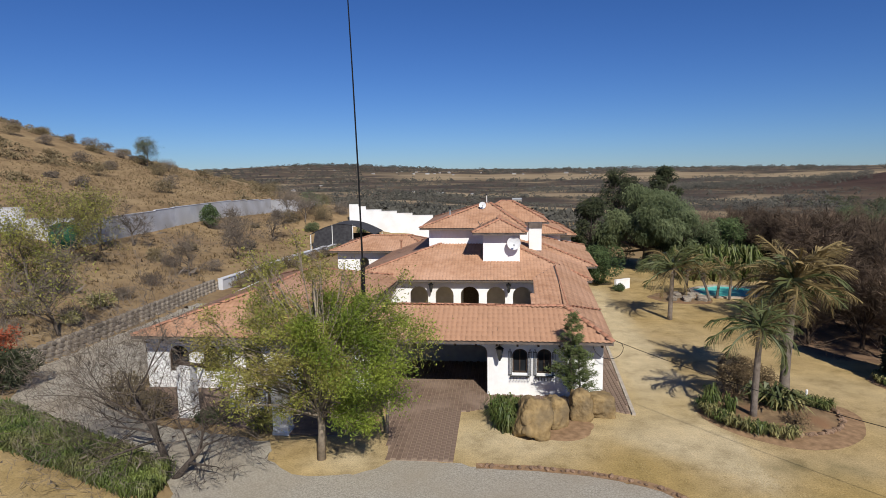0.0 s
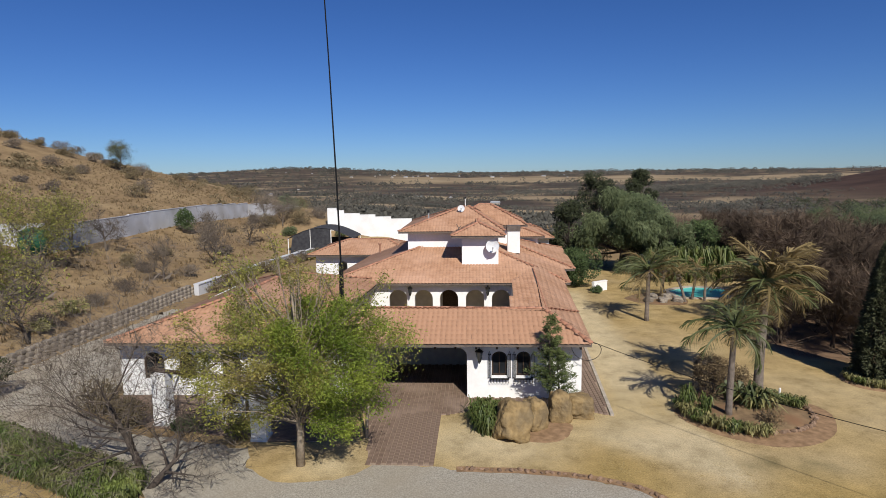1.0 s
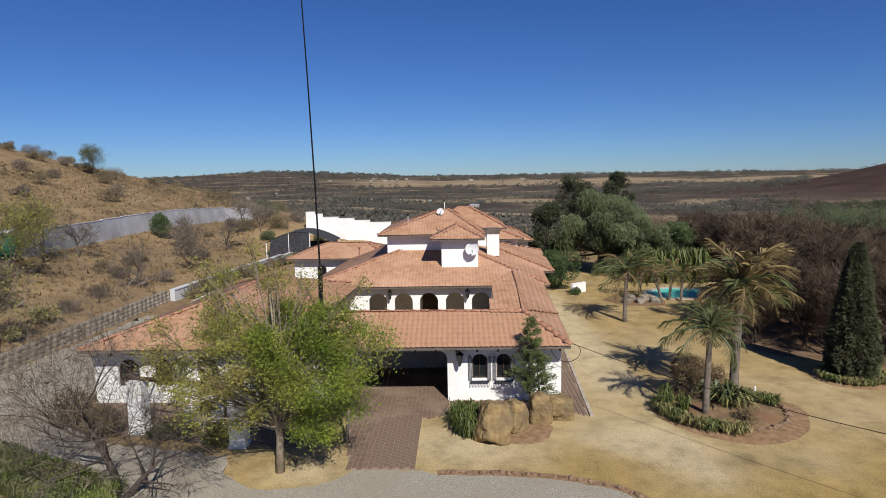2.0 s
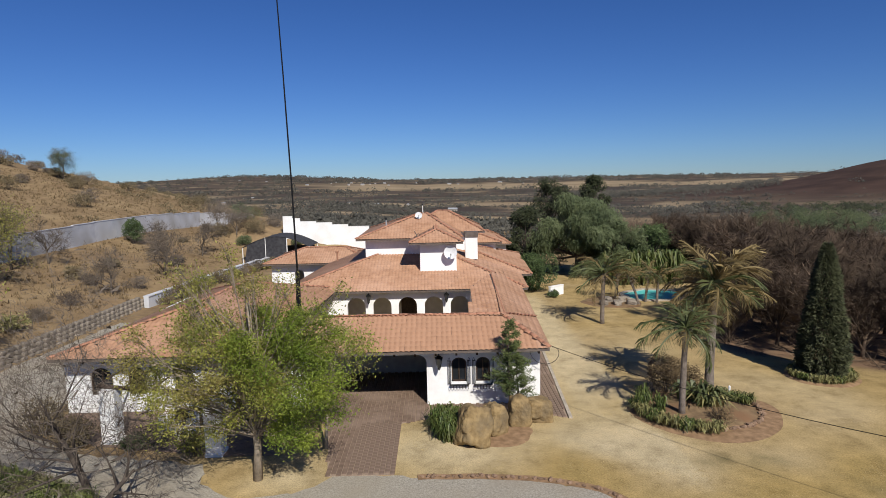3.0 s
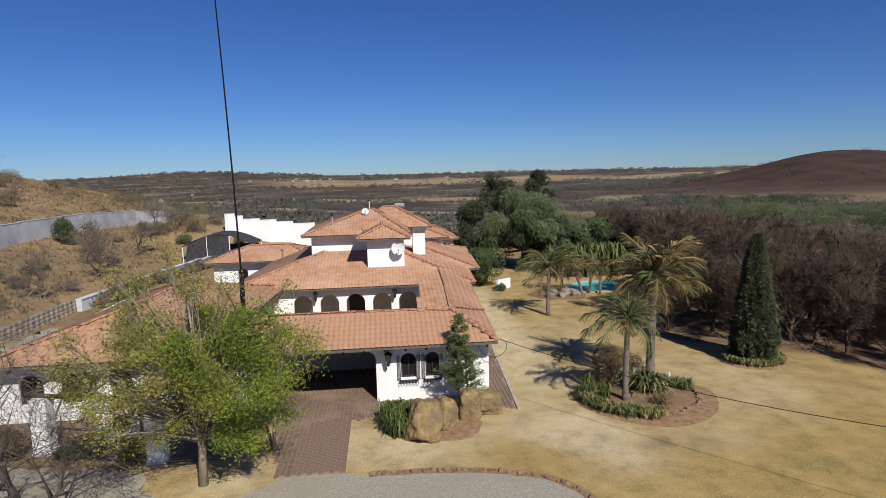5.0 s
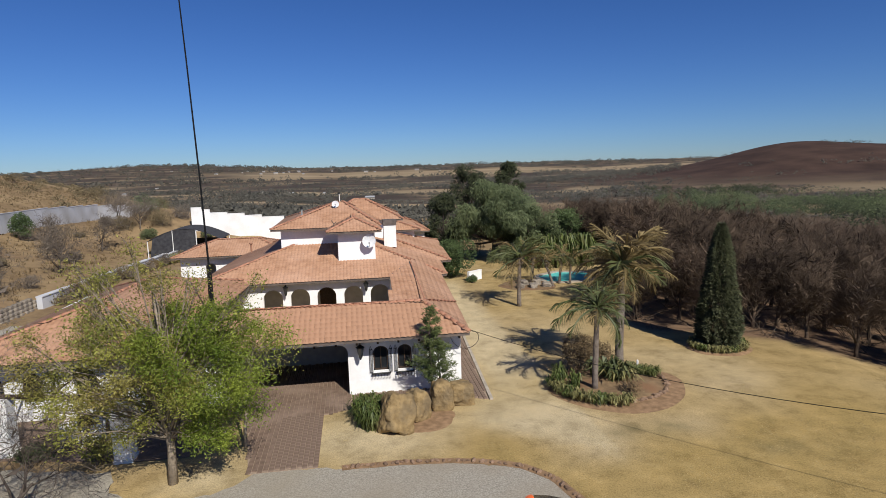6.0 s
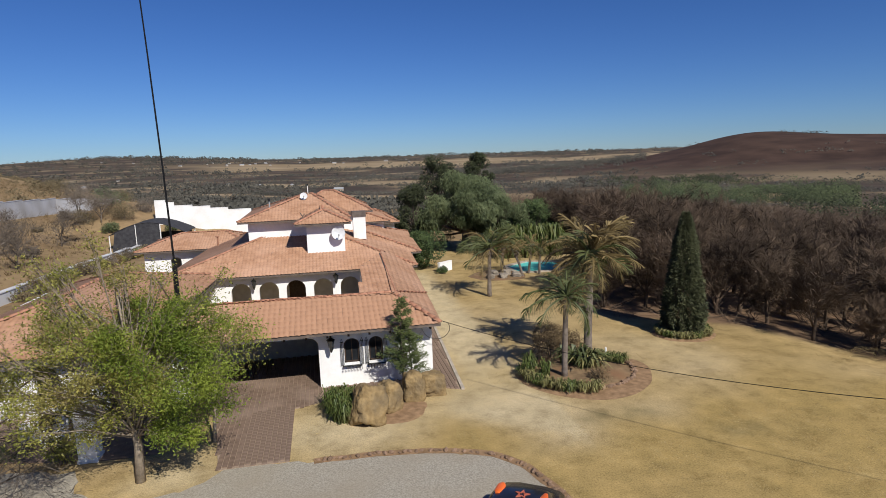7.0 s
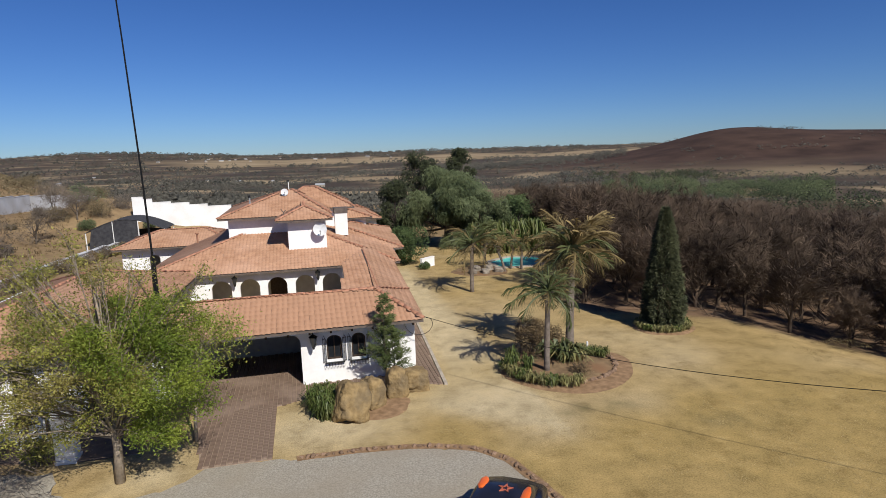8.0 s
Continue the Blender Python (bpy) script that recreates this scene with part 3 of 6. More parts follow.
box_walls.box(-15.0, FRONT + 0.25, 0, -14.75, 35.5, WALL_TOP)
part("wall", box_walls, M_PLASTER, house)
box_walls = Mesh()
box_walls.box(-5.6, FRONT + 0.25, 0, -5.4, 28.0, WALL_TOP)
part("wall", box_walls, M_PLASTER, house)
# carport walls take the plaster with shade already in its colour
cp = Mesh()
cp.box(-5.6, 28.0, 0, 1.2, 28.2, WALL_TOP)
part("wall", cp, M_SHADEPLASTER, house, "back wall of the carport in shade-darkened plaster")
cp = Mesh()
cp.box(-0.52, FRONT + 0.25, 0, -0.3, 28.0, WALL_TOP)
part("wall", cp, M_SHADEPLASTER, house, "inner wall of the carport in shade-darkened plaster")
ceil = Mesh()
ceil.box(-5.5, FRONT + 0.25, 2.40, -0.3, 28.0, 2.46)
part("carport_ceiling", ceil, M_SOFFIT, house)
side = Mesh()
b = sk(4.12, 41.2)
side.add([Vector(p) for p in ((4.12, FRONT + 0.25, 0), (b, 41.2, 0), (b - 0.25, 41.2, 0), (3.87, FRONT + 0.25, 0), (4.12, FRONT + 0.25, WALL_TOP), (b, 41.2, WALL_TOP), (b - 0.25, 41.2, WALL_TOP), (3.87, FRONT + 0.25, WALL_TOP))],
         [(0, 1, 5, 4), (2, 3, 7, 6), (4, 5, 6, 7), (0, 3, 2, 1), (1, 2, 6, 5), (3, 0, 4, 7)])
part("wall", side, M_PLASTER, house, "long white side wall")
inner = Mesh()
inner.add([Vector(p) for p in ((sk(1.35, 28), 28.2, 0), (sk(1.35, 36), 37, 0), (sk(1.55, 36), 37, 0), (sk(1.55, 28), 28.2, 0), (sk(1.35, 28), 28.2, 2.5), (sk(1.35, 36), 37, 2.5), (sk(1.55, 36), 37, 2.5), (sk(1.55, 28), 28.2, 2.5))],
          [(0, 1, 5, 4), (2, 3, 7, 6), (4, 5, 6, 7), (0, 3, 2, 1), (1, 2, 6, 5), (3, 0, 4, 7)])
part("wall", inner, M_PLASTER, house, "white courtyard side wall")
# arcade of the inner court
AY = 36.55
arc = pierced_wall(-7.3, 2.35, 0, WALL_TOP, AY, AY + 0.3, [(cx, 1.13, 0.0, 1.50, 2.02) for cx in (-5.06 - 0.0, -3.46, -1.88, -0.26, 1.35)])
part("arcade", arc, M_PLASTER, house, "white arcade of five round arches")
back = Mesh()
back.box(-7.3, AY + 2.4, 0, 2.4, AY + 2.6, WALL_TOP)
part("wall", back, M_SHADEWALL, house, "wall behind the arcade, plaster greyed for shade")
# ceiling colour is darkened for the shade of the gallery
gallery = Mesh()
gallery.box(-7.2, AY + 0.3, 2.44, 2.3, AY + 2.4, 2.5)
part("gallery_ceiling", gallery, M_SHADEPLASTER, house)
door = Mesh()
door.box(-2.42, AY + 2.32, 0, -1.35, AY + 2.39, 2.05)
part("door", door, M_DARKWOOD, house, "dark wooden inner door")
# upper storey, tower and chimney
up = Mesh()
up.box(-4.92, 41.15, 2.6, 1.2, 49.6, 5.22)
part("upper_wall", up, M_PLASTER, house, "white upper storey wall")
up = Mesh()
up.box(1.2, 45.5, 2.6, 3.1, 50.4, 5.22)
part("upper_wall", up, M_PLASTER, house, "white upper storey wall")
tower = Mesh()
tower.box(-1.1, 38.48, 2.6, 1.26, 41.6, 5.2)
part("tower", tower, M_PLASTER, house, "square white stair tower")
chim = Mesh()
chim.box(2.0, 41.7, 3.6, 2.86, 42.5, 5.15)
chimney = part("chimney", chim, M_PLASTER, house, "white plastered chimney")
cap = Mesh()
cap.box(1.96, 41.66, 5.15, 2.90, 42.54, 5.52)
part("chimney_cap", cap, M_SOFFIT, chimney, "dark louvred chimney cap")
more = Mesh()
more.box(-4.2, 41.9, 0, sk(5.0, 42), 42.1, WALL_TOP)
part("wall", more, M_PLASTER, house, "white wall of the rear wing")
more = Mesh()
more.box(sk(4.6, 42), 42.1, 0, sk(4.85, 42), 52.0, WALL_TOP)
part("wall", more, M_PLASTER, house, "white wall of the rear wing")
rear = Mesh()
rear.box(3.9, 58.0, 0, 6.75, 64.5, 2.9)
part("wall", rear, M_PLASTER, house, "white wall of the far wing")
mid = Mesh()
mid.box(1.0, 50.5, 2.6, 5.0, 58.0, 3.85)
part("wall", mid, M_PLASTER, house)
out = pierced_wall(-13.9, -6.2, 0, WALL_TOP, 49.9, 50.15, [(-9.0, 1.5, 0.0, 1.5, 2.05), (-11.6, 0.8, 0.9, 1.6, 1.9)])
out.box(-13.9, 50.15, 0, -13.65, 55.6, WALL_TOP)
out.box(-13.9, 52.6, 0, -6.2, 52.8, WALL_TOP)
part("wall", out, M_PLASTER, house, "white outbuilding wall with an arched opening")


# rafter tails under the front eave
tail = Mesh()
tail.box(-0.04, -0.7, -0.07, 0.04, 0.0, 0.05)
TAIL = tail.data("rafter_tail", M_DARKWOOD, fix=True)
for i in range(24):
    ob = new("rafter_tail", TAIL)
    ob.parent = house
    ob.matrix_basis = pose(-14.9 + i * 0.82, FRONT - 0.01, 2.48, 12, 0, 0)


# windows with iron grilles
def arched_window(cx, w, sill, spring, top, y):
    win = Mesh()
    inner_pts = [(cx - w / 2 + 0.05, sill + 0.05), (cx + w / 2 - 0.05, sill + 0.05)] + list(reversed(arch_points(cx, w - 0.1, spring, top - 0.05, 10)))
    win.prism(inner_pts, y + 0.14, y + 0.16)
    pane = part("window", win, M_GLASS, house, "arched window with dark glass")
    fr = Mesh()
    o = arch_points(cx, w, spring, top, 10)
    i = arch_points(cx, w - 0.12, spring, top - 0.06, 10)
    for a in range(10):
        fr.prism([o[a], o[a + 1], i[a + 1], i[a]], y + 0.08, y + 0.18)
    fr.prism([(cx - w / 2, sill), (cx - w / 2 + 0.06, sill), (cx - w / 2 + 0.06, spring), (cx - w / 2, spring)], y + 0.08, y + 0.18)
    fr.prism([(cx + w / 2 - 0.06, sill), (cx + w / 2, sill), (cx + w / 2, spring), (cx + w / 2 - 0.06, spring)], y + 0.08, y + 0.18)
    fr.prism([(cx - w / 2, sill), (cx + w / 2, sill), (cx + w / 2, sill + 0.06), (cx - w / 2, sill + 0.06)], y + 0.08, y + 0.18)
    fr.prism([(cx - 0.02, sill), (cx + 0.02, sill), (cx + 0.02, top - 0.04), (cx - 0.02, top - 0.04)], y + 0.10, y + 0.17)
    part("window_frame", fr, M_DARKWOOD, pane)
    return pane


def grille(win, cx, w, sill, top, y):
    for s in (-1, 1):
        g = Mesh()
        for k in range(3):
            x = cx + s * (w / 2 + 0.03 + 0.055 * k)
            g.tube([(x, y - 0.06, sill - 0.05), (x, y - 0.06, top - 0.12)], [0.011, 0.011], 4)
        for zz in (sill - 0.05, top - 0.12):
            g.tube([(cx + s * (w / 2 + 0.02), y - 0.06, zz), (cx + s * (w / 2 + 0.16), y - 0.06, zz)], [0.013, 0.013], 4)
        g.tube([(cx + s * (w / 2 + 0.05), y - 0.05, top - 0.12), (cx + s * (w / 2 + 0.09), y - 0.07, top + 0.03), (cx + s * (w / 2 + 0.15), y - 0.05, top - 0.12)], [0.012] * 3, 4)
        part("grille", g, M_IRON, win, "scrolled black iron bars")
    b = Mesh()
    b.box(cx - w / 2 - 0.08, y - 0.16, sill - 0.105, cx + w / 2 + 0.08, y - 0.005, sill - 0.09)
    for k in range(7):
        x = cx - w / 2 - 0.06 + k * (w + 0.12) / 6
        b.tube([(x, y - 0.18, sill - 0.10), (x, y - 0.14, sill - 0.26), (x, y - 0.02, sill - 0.30)], [0.011] * 3, 4)
    part("flower_shelf", b, M_IRON, win, "black iron shelf below the sill")


for cx, w in ((0.80, 0.62), (1.78, 0.58)):
    grille(arched_window(cx, w, 0.95, 1.72, 1.98, FRONT), cx, w, 0.95, 1.98, FRONT)
for cx, w in ((-13.75, 0.9), (-12.3, 0.75), (-10.4, 0.8)):
    arched_window(cx, w, 0.75, 1.45, 1.9, FRONT)
wing_door = Mesh()
wing_door.prism([(-8.4, 0.02), (-7.6, 0.02)] + list(reversed(arch_points(-8.0, 0.8, 1.6, 2.0, 10))), FRONT + 0.12, FRONT + 0.17)
part("door", wing_door, M_DARKWOOD, house, "arched dark wooden door")


def lantern(x, y, z, s=1.0):
    t = thing("wall_lantern", "black iron wall lantern with a hooked bracket", "lamp", (x, y, z), "wall lanterns")
    b = Mesh()
    b.tube([(0, 0.20 * s, 0.0), (0, 0.0, 0.16 * s), (0, -0.1 * s, 0.10 * s)], [0.014 * s] * 3, 5)
    part("bracket", b, M_IRON, t)
    h = Mesh()
    h.tube([(0, -0.1 * s, 0.12 * s), (0, -0.1 * s, 0.05 * s), (0, -0.1 * s, 0.04 * s)], [0.02 * s, 0.12 * s, 0.14 * s], 6)
    part("hood", h, M_IRON, t)
    g = Mesh()
    g.tube([(0, -0.1 * s, 0.04 * s), (0, -0.1 * s, -0.26 * s), (0, -0.1 * s, -0.34 * s)], [0.115 * s, 0.06 * s, 0.02 * s], 6)
    part("lantern_glass", g, M_GLASS, t, "smoked glass")
    return t


lantern(-0.02, FRONT - 0.205, 2.03, 1.35)
lantern(-4.27, AY - 0.205, 2.15, 1.35)
lantern(0.52, AY - 0.205, 2.15, 1.35)


def dish(x, y, z, r, aim, label):
    t = thing("satellite_dish", label, "satellite dish", (x, y, z), "satellite dishes")
    m = Mesh()
    rings = []
    for i in range(6):
        q = r * (i + 0.001) / 5
        rings += [Vector((q * math.cos(2 * math.pi * j / 20), -0.16 * r + 0.32 * r * (1 - (q / r) ** 2) * 0.8, q * math.sin(2 * math.pi * j / 20))) for j in range(20)]
    f = [(i * 20 + j, i * 20 + (j + 1) % 20, (i + 1) * 20 + (j + 1) % 20, (i + 1) * 20 + j) for i in range(5) for j in range(20)]
    m.add([p + Vector((0, 0.02, 0)) for p in rings], f)
    m.add(rings, [q[::-1] for q in f])
    turn = Euler((radians(-aim), 0, 0)).to_matrix()
    m.v = [turn @ p for p in m.v]
    part("reflector", m, M_DISH, t, smooth=True, fix=False)
    a = Mesh()
    tip = turn @ Vector((0, -0.9 * r, -0.35 * r))
    a.tube([turn @ Vector((0, -0.1 * r, -0.9 * r)), tip], [0.015, 0.015], 5)
    a.box(tip.x - 0.05, tip.y - 0.05, tip.z - 0.05, tip.x + 0.05, tip.y + 0.07, tip.z + 0.05)
    part("feed_arm", a, M_GREYPAINT, t)
    b = Mesh()
    b.tube([(0, 0.15 * r, 0), (0, 0.45 * r + 0.05, 0)], [0.035, 0.035], 6)
    part("mount", b, M_GREYPAINT, t)
    return t


dish(0.87, 38.1, 4.55, 0.43, 10, "white satellite dish on the tower wall")
dish(-1.28, 44.0, 6.62, 0.26, 20, "small white dish on the upper roof")
vent = thing("roof_vent", "short terracotta flue on the roof", "vent", (-9.2, 44.2, 0))
vm = Mesh()
vm.tube([(1.8, 0, 3.4), (1.8, 0, 4.0)], [0.06, 0.06], 8)
vm.tube([(1.8, 0, 4.0), (1.8, 0, 4.08)], [0.13, 0.13], 8)
part("flue", vm, M_RIDGE, vent)
finial = thing("aerial", "short white pole with a dark cap on the roof peak", "aerial", (-1.0, 45.2, 6.75))
fm = Mesh()
fm.tube([(0, 0, -0.05), (0, 0, 0.55)], [0.035, 0.03], 6)
part("pole", fm, M_WHITEPLASTIC, finial)
fm = Mesh()
fm.tube([(0, 0, 0.55), (0, 0, 0.68)], [0.06, 0.05], 6)
part("pole_cap", fm, M_IRON, finial)

bracket = thing("roof_bracket", "rusty dark aerial bracket on the tower roof", "bracket", (-1.35, 39.6, 5.42))
bm2 = Mesh()
bm2.tube([(0, 0, -0.1), (0.03, 0, 0.18), (-0.12, 0, 0.42)], [0.035, 0.03, 0.025], 5)
part("arm", bm2, M_SOFFIT, bracket)
bm2 = Mesh()
bm2.tube([(0.03, 0, 0.18), (0.2, 0.05, 0.32)], [0.03, 0.02], 5)
part("stay", bm2, M_SOFFIT, bracket)
flue = thing("metal_flue", "thin metal flue with a dark cowl on the roof hip", "flue", (-3.6, 43.0, 6.0))
bm2 = Mesh()
bm2.tube([(0, 0, -0.2), (0, 0, 0.42)], [0.05, 0.05], 8)
part("pipe", bm2, M_GREYPAINT, flue)
bm2 = Mesh()
bm2.tube([(0, 0, 0.42), (0, 0, 0.58)], [0.10, 0.06], 8)
part("cowl", bm2, M_IRON, flue)

# ---- mast with a radio whip ----
mast = thing("radio_mast", "tall black tapering radio mast behind the roof", "mast", (-6.52, 27.6, 0))
mm = Mesh()
mm.tube([(0, 0, 0), (0, 0, 3.0), (0.02, 0, 4.9)], [0.12, 0.12, 0.10], 8)
part("base_pole", mm, M_IRON, mast)
mm = Mesh()
mm.tube([(0.02, 0, 4.9), (-0.05, 0.0, 9.0), (-0.2, 0.05, 14.0), (-0.45, 0.1, 21.0), (-0.7, 0.1, 26.0)], [0.05, 0.042, 0.035, 0.026, 0.02], 6)
part("whip", mm, M_IRON, mast)


# ---- paving, gravel and kerbs ----
GRAVEL = [(6.4, 2.0), (6.3, 10.5), (6.15, 12.4), (5.9, 13.6), (5.65, 14.8), (5.35, 15.8), (4.7, 16.65), (3.8, 17.1), (2.7, 17.4), (1.2, 17.6), (-0.6, 17.7),
          (-1.5, 17.95), (-3.5, 17.95), (-4.1, 17.2), (-5.0, 16.75), (-6.3, 16.7), (-7.2, 17.4), (-7.9, 18.9), (-12.6, 20.0), (-15.9, 22.0), (-16.2, 30.0), (-18.2, 40.0),
          (-21.6, 40.0), (-22.1, 31.0), (-22.3, 26.0), (-19.9, 21.4), (-10.4, 16.6), (-9.4, 15.4), (-8.6, 12.0), (-7.0, 2.0)]


def wobble(pts, step=0.35, amount=0.08, closed=True):
    out, n = [], len(pts)
    for i in range(n if closed else n - 1):
        a, b = Vector((*pts[i], 0)), Vector((*pts[(i + 1) % n], 0))
        k = max(1, int((b - a).length / step))
        for j in range(k):
            p = a.lerp(b, j / k)
            out.append((p.x + amount * noise.noise((p.x * 1.7, p.y * 1.7, 1)), p.y + amount * noise.noise((p.x * 1.7, p.y * 1.7, 7))))
    return out


gm = Mesh()
gm.slab(wobble(GRAVEL, 0.3, 0.25), -0.05, 0.012)
solid("gravel_drive", gm, M_GRAVEL, "grey gravel drive with worn edges", "drive", "structure")

paving = thing("brick_paving", "brown brick paved drive into the carport", "paving", kind="structure")
bed = Mesh()
PAVED = [(-3.6, 17.9), (-1.5, 17.9), (-1.5, 21.9), (-0.42, 22.3), (-0.42, 27.95), (-5.38, 27.95), (-5.38, 23.4), (-4.25, 21.8)]
bed.slab(PAVED, -0.03, 0.022)
part("sand_bed", bed, M_JOINT, paving)
walkway = thing("side_walk", "brick path with a concrete edge along the house", "path", kind="structure")
wm = Mesh()
WALK = [(-0.40, 22.5), (4.4, 22.3), (4.75, 22.1), (sk(4.95, 22.1), 22.1), (sk(5.0, 41), 41.0), (sk(4.12, 41) + 0.02, 41.0), (4.14, 23.72), (-0.40, 23.72)]
wm.slab(WALK, -0.03, 0.02)
part("sand_bed", wm, M_JOINT, walkway)
em = Mesh()
em.add([Vector(p) for p in ((sk(4.98, 22), 22.0, 0), (sk(5.12, 22), 22.0, 0), (sk(5.16, 41), 41, 0), (sk(5.02, 41), 41, 0), (sk(4.98, 22), 22.0, 0.07), (sk(5.12, 22), 22.0, 0.07), (sk(5.16, 41), 41, 0.07), (sk(5.02, 41), 41, 0.07))],
       [(0, 1, 5, 4), (1, 2, 6, 5), (2, 3, 7, 6), (3, 0, 4, 7), (4, 5, 6, 7)])
part("edging", em, M_STONE, walkway, "pale concrete edging")


def paver_mesh():
    m = Mesh()
    a, b, c = 0.1108, 0.076, 0.008
    m.add([Vector(p) for p in ((-b, -a, 0), (b, -a, 0), (b, a, 0), (-b, a, 0), (-b + c, -a + 0.0005, 0.025), (b - c, -a + 0.0005, 0.025), (b - c, a - 0.0005, 0.025), (-b + c, a - 0.0005, 0.025))],
          [(4, 5, 6, 7), (0, 1, 5, 4), (1, 2, 6, 5), (2, 3, 7, 6), (3, 0, 4, 7)])
    return m


PAVER = paver_mesh()


def lay_pavers(root, poly, near, z=0.02):
    one, rest = PAVER.data("paver", M_BRICKPAVE), Mesh()
    x0, x1 = min(p[0] for p in poly), max(p[0] for p in poly)
    y0, y1 = min(p[1] for p in poly), max(p[1] for p in poly)
    count = 0
    for i in range(int((x1 - x0) / 0.17) + 1):
        for j in range(int((y1 - y0) / 0.222) + 1):
            x = x0 + 0.075 + i * 0.17
            y = y0 + 0.11 + j * 0.222 + (0.111 if i % 2 else 0)
            if not inside(x, y, poly):
                continue
            m = Matrix.Translation((x, y, z)) @ Euler((0, 0.02 * math.sin(i * 12.9898), 0)).to_matrix().to_4x4()
            if near(x, y) and count < 300:
                ob = new("paver", one)
                ob.parent, ob.matrix_basis = root, m
                count += 1
            else:
                rest.add([m @ v for v in PAVER.v], PAVER.f)
    part("pavers", rest, M_BRICKPAVE, root, fix=False, kind="stuff")


lay_pavers(paving, PAVED, lambda x, y: y < 21.9 and x > -3.0)
lay_pavers(walkway, WALK, lambda x, y: y < 27 and x > 3)


def stone_mesh(seed, rough=0.25, flat=1.0, sub=1):
    bm = bmesh.new()
    bmesh.ops.create_icosphere(bm, subdivisions=sub, radius=1.0)
    for v in bm.verts:
        d = 1 + rough * noise.noise(v.co * 1.3 + Vector((seed * 3.1, seed, 0))) + 0.3 * rough * noise.noise(v.co * 3.3 + Vector((0, seed * 5.7, 1)))
        v.co = Vector((v.co.x * d, v.co.y * d, v.co.z * d * flat))
    me = bpy.data.meshes.new("stone")
    bm.to_mesh(me)
    bm.free()
    return me


STONES = [stone_mesh(s, 0.5, 0.75) for s in range(5)]
for s in STONES:
    s.materials.append(M_KERB)


def stone_line(root, pts, size, gap, z=0.0):
    for (a, b) in zip(pts, pts[1:]):
        a, b = Vector((*a, 0)), Vector((*b, 0))
        n = max(1, int((b - a).length / gap))
        for i in range(n):
            p = a.lerp(b, (i + random.uniform(0.2, 0.8)) / n)
            ob = new("kerb_stone", random.choice(STONES))
            s = size * random.uniform(0.7, 1.25)
            ob.parent = root
            ob.matrix_basis = Matrix.LocRotScale((p.x + random.uniform(-0.03, 0.03), p.y + random.uniform(-0.03, 0.03), z + s * 0.35), Euler((0, 0, random.uniform(0, 6.3))), (s * 1.25, s * 0.8, s))


kerb = thing("stone_kerb", "row of rough reddish stones edging the drive", "kerb", kind="structure")
arc_pts = [(-0.75, 17.72), (1.2, 17.66), (2.7, 17.46), (3.8, 17.16), (4.7, 16.7), (5.4, 15.85), (5.72, 14.8), (5.98, 13.6), (6.2, 12.4), (6.35, 10.5)]
ks = Mesh()
ribbon = wobble(arc_pts, 0.25, 0.05, False)
for (ax, ay), (bx, by) in zip(ribbon, ribbon[1:]):
    d = Vector((bx - ax, by - ay, 0)).normalized()
    nrm = Vector((-d.y, d.x, 0)) * 0.16
    ks.add([Vector((ax, ay, 0.016)) - nrm, Vector((bx, by, 0.016)) - nrm, Vector((bx, by, 0.03)) + nrm, Vector((ax, ay, 0.03)) + nrm], [(0, 1, 2, 3)])
part("soil_strip", ks, M_REDSOIL, kerb, "red soil under the stones")
stone_line(kerb, arc_pts, 0.085, 0.17)

# ---- boulders by the front wall ----
def boulder(name, x, y, sx, sy, sz, seed, turn, label, tilt=0.0, lean=0.0):
    """A worn block: a rounded box, pitted and cracked, sunk a little into the soil."""
    bm = bmesh.new()
    bmesh.ops.create_icosphere(bm, subdivisions=5, radius=1.0)
    for v in bm.verts:
        c = v.co.copy()
        c *= 1.0 / (abs(c.x) ** 5 + abs(c.y) ** 5 + abs(c.z) ** 5) ** (1 / 5)
        c.x *= 1 - 0.12 * c.z
        d = 1 + 0.20 * noise.noise(c * 0.9 + Vector((seed * 3.1, seed, 0))) + 0.12 * noise.noise(c * 2.3 + Vector((0, seed * 5.7, 1))) + 0.035 * noise.noise(c * 7 + Vector((seed, 2, 0)))
        crack = abs(noise.noise(c * 0.8 + Vector((seed * 1.7, 3.0, seed))))
        d -= 0.07 * max(0.0, 1 - crack / 0.035)
        v.co = c * d
    turned = Euler((radians(lean), radians(tilt), 0)).to_matrix()
    for v in bm.verts:
        v.co = turned @ Vector((v.co.x * sx, v.co.y * sy, v.co.z * sz))
    for f in bm.faces:
        f.smooth = True
    me = bpy.data.meshes.new(name)
    bm.to_mesh(me)
    bm.free()
    me.materials.append(M_ROCK)
    ob = new(name, me)
    ob.matrix_basis = Matrix.LocRotScale((x, y, sz * 0.80), Euler((0, 0, turn)), (1, 1, 1))
    return tagged(ob, label, "boulder", "boulders by the wall")


boulder("boulder", 1.16, 20.25, 0.56, 0.58, 0.70, 3.0, 0.15, "large tilted brown sandstone boulder on red soil", 14.0, -22.0)
boulder("boulder", 1.98, 20.95, 0.36, 0.40, 0.58, 7.0, 0.5, "medium brown sandstone boulder beside a larger one", 6.0, -12.0)
boulder("boulder", 2.98, 21.75, 0.42, 0.46, 0.56, 5.0, 0.0, "rounded brown sandstone boulder near the wall corner", 0.0, -8.0)
boulder("boulder", 3.76, 22.0, 0.48, 0.42, 0.46, 9.0, 0.15, "blocky brown sandstone boulder near the wall corner", 4.0)


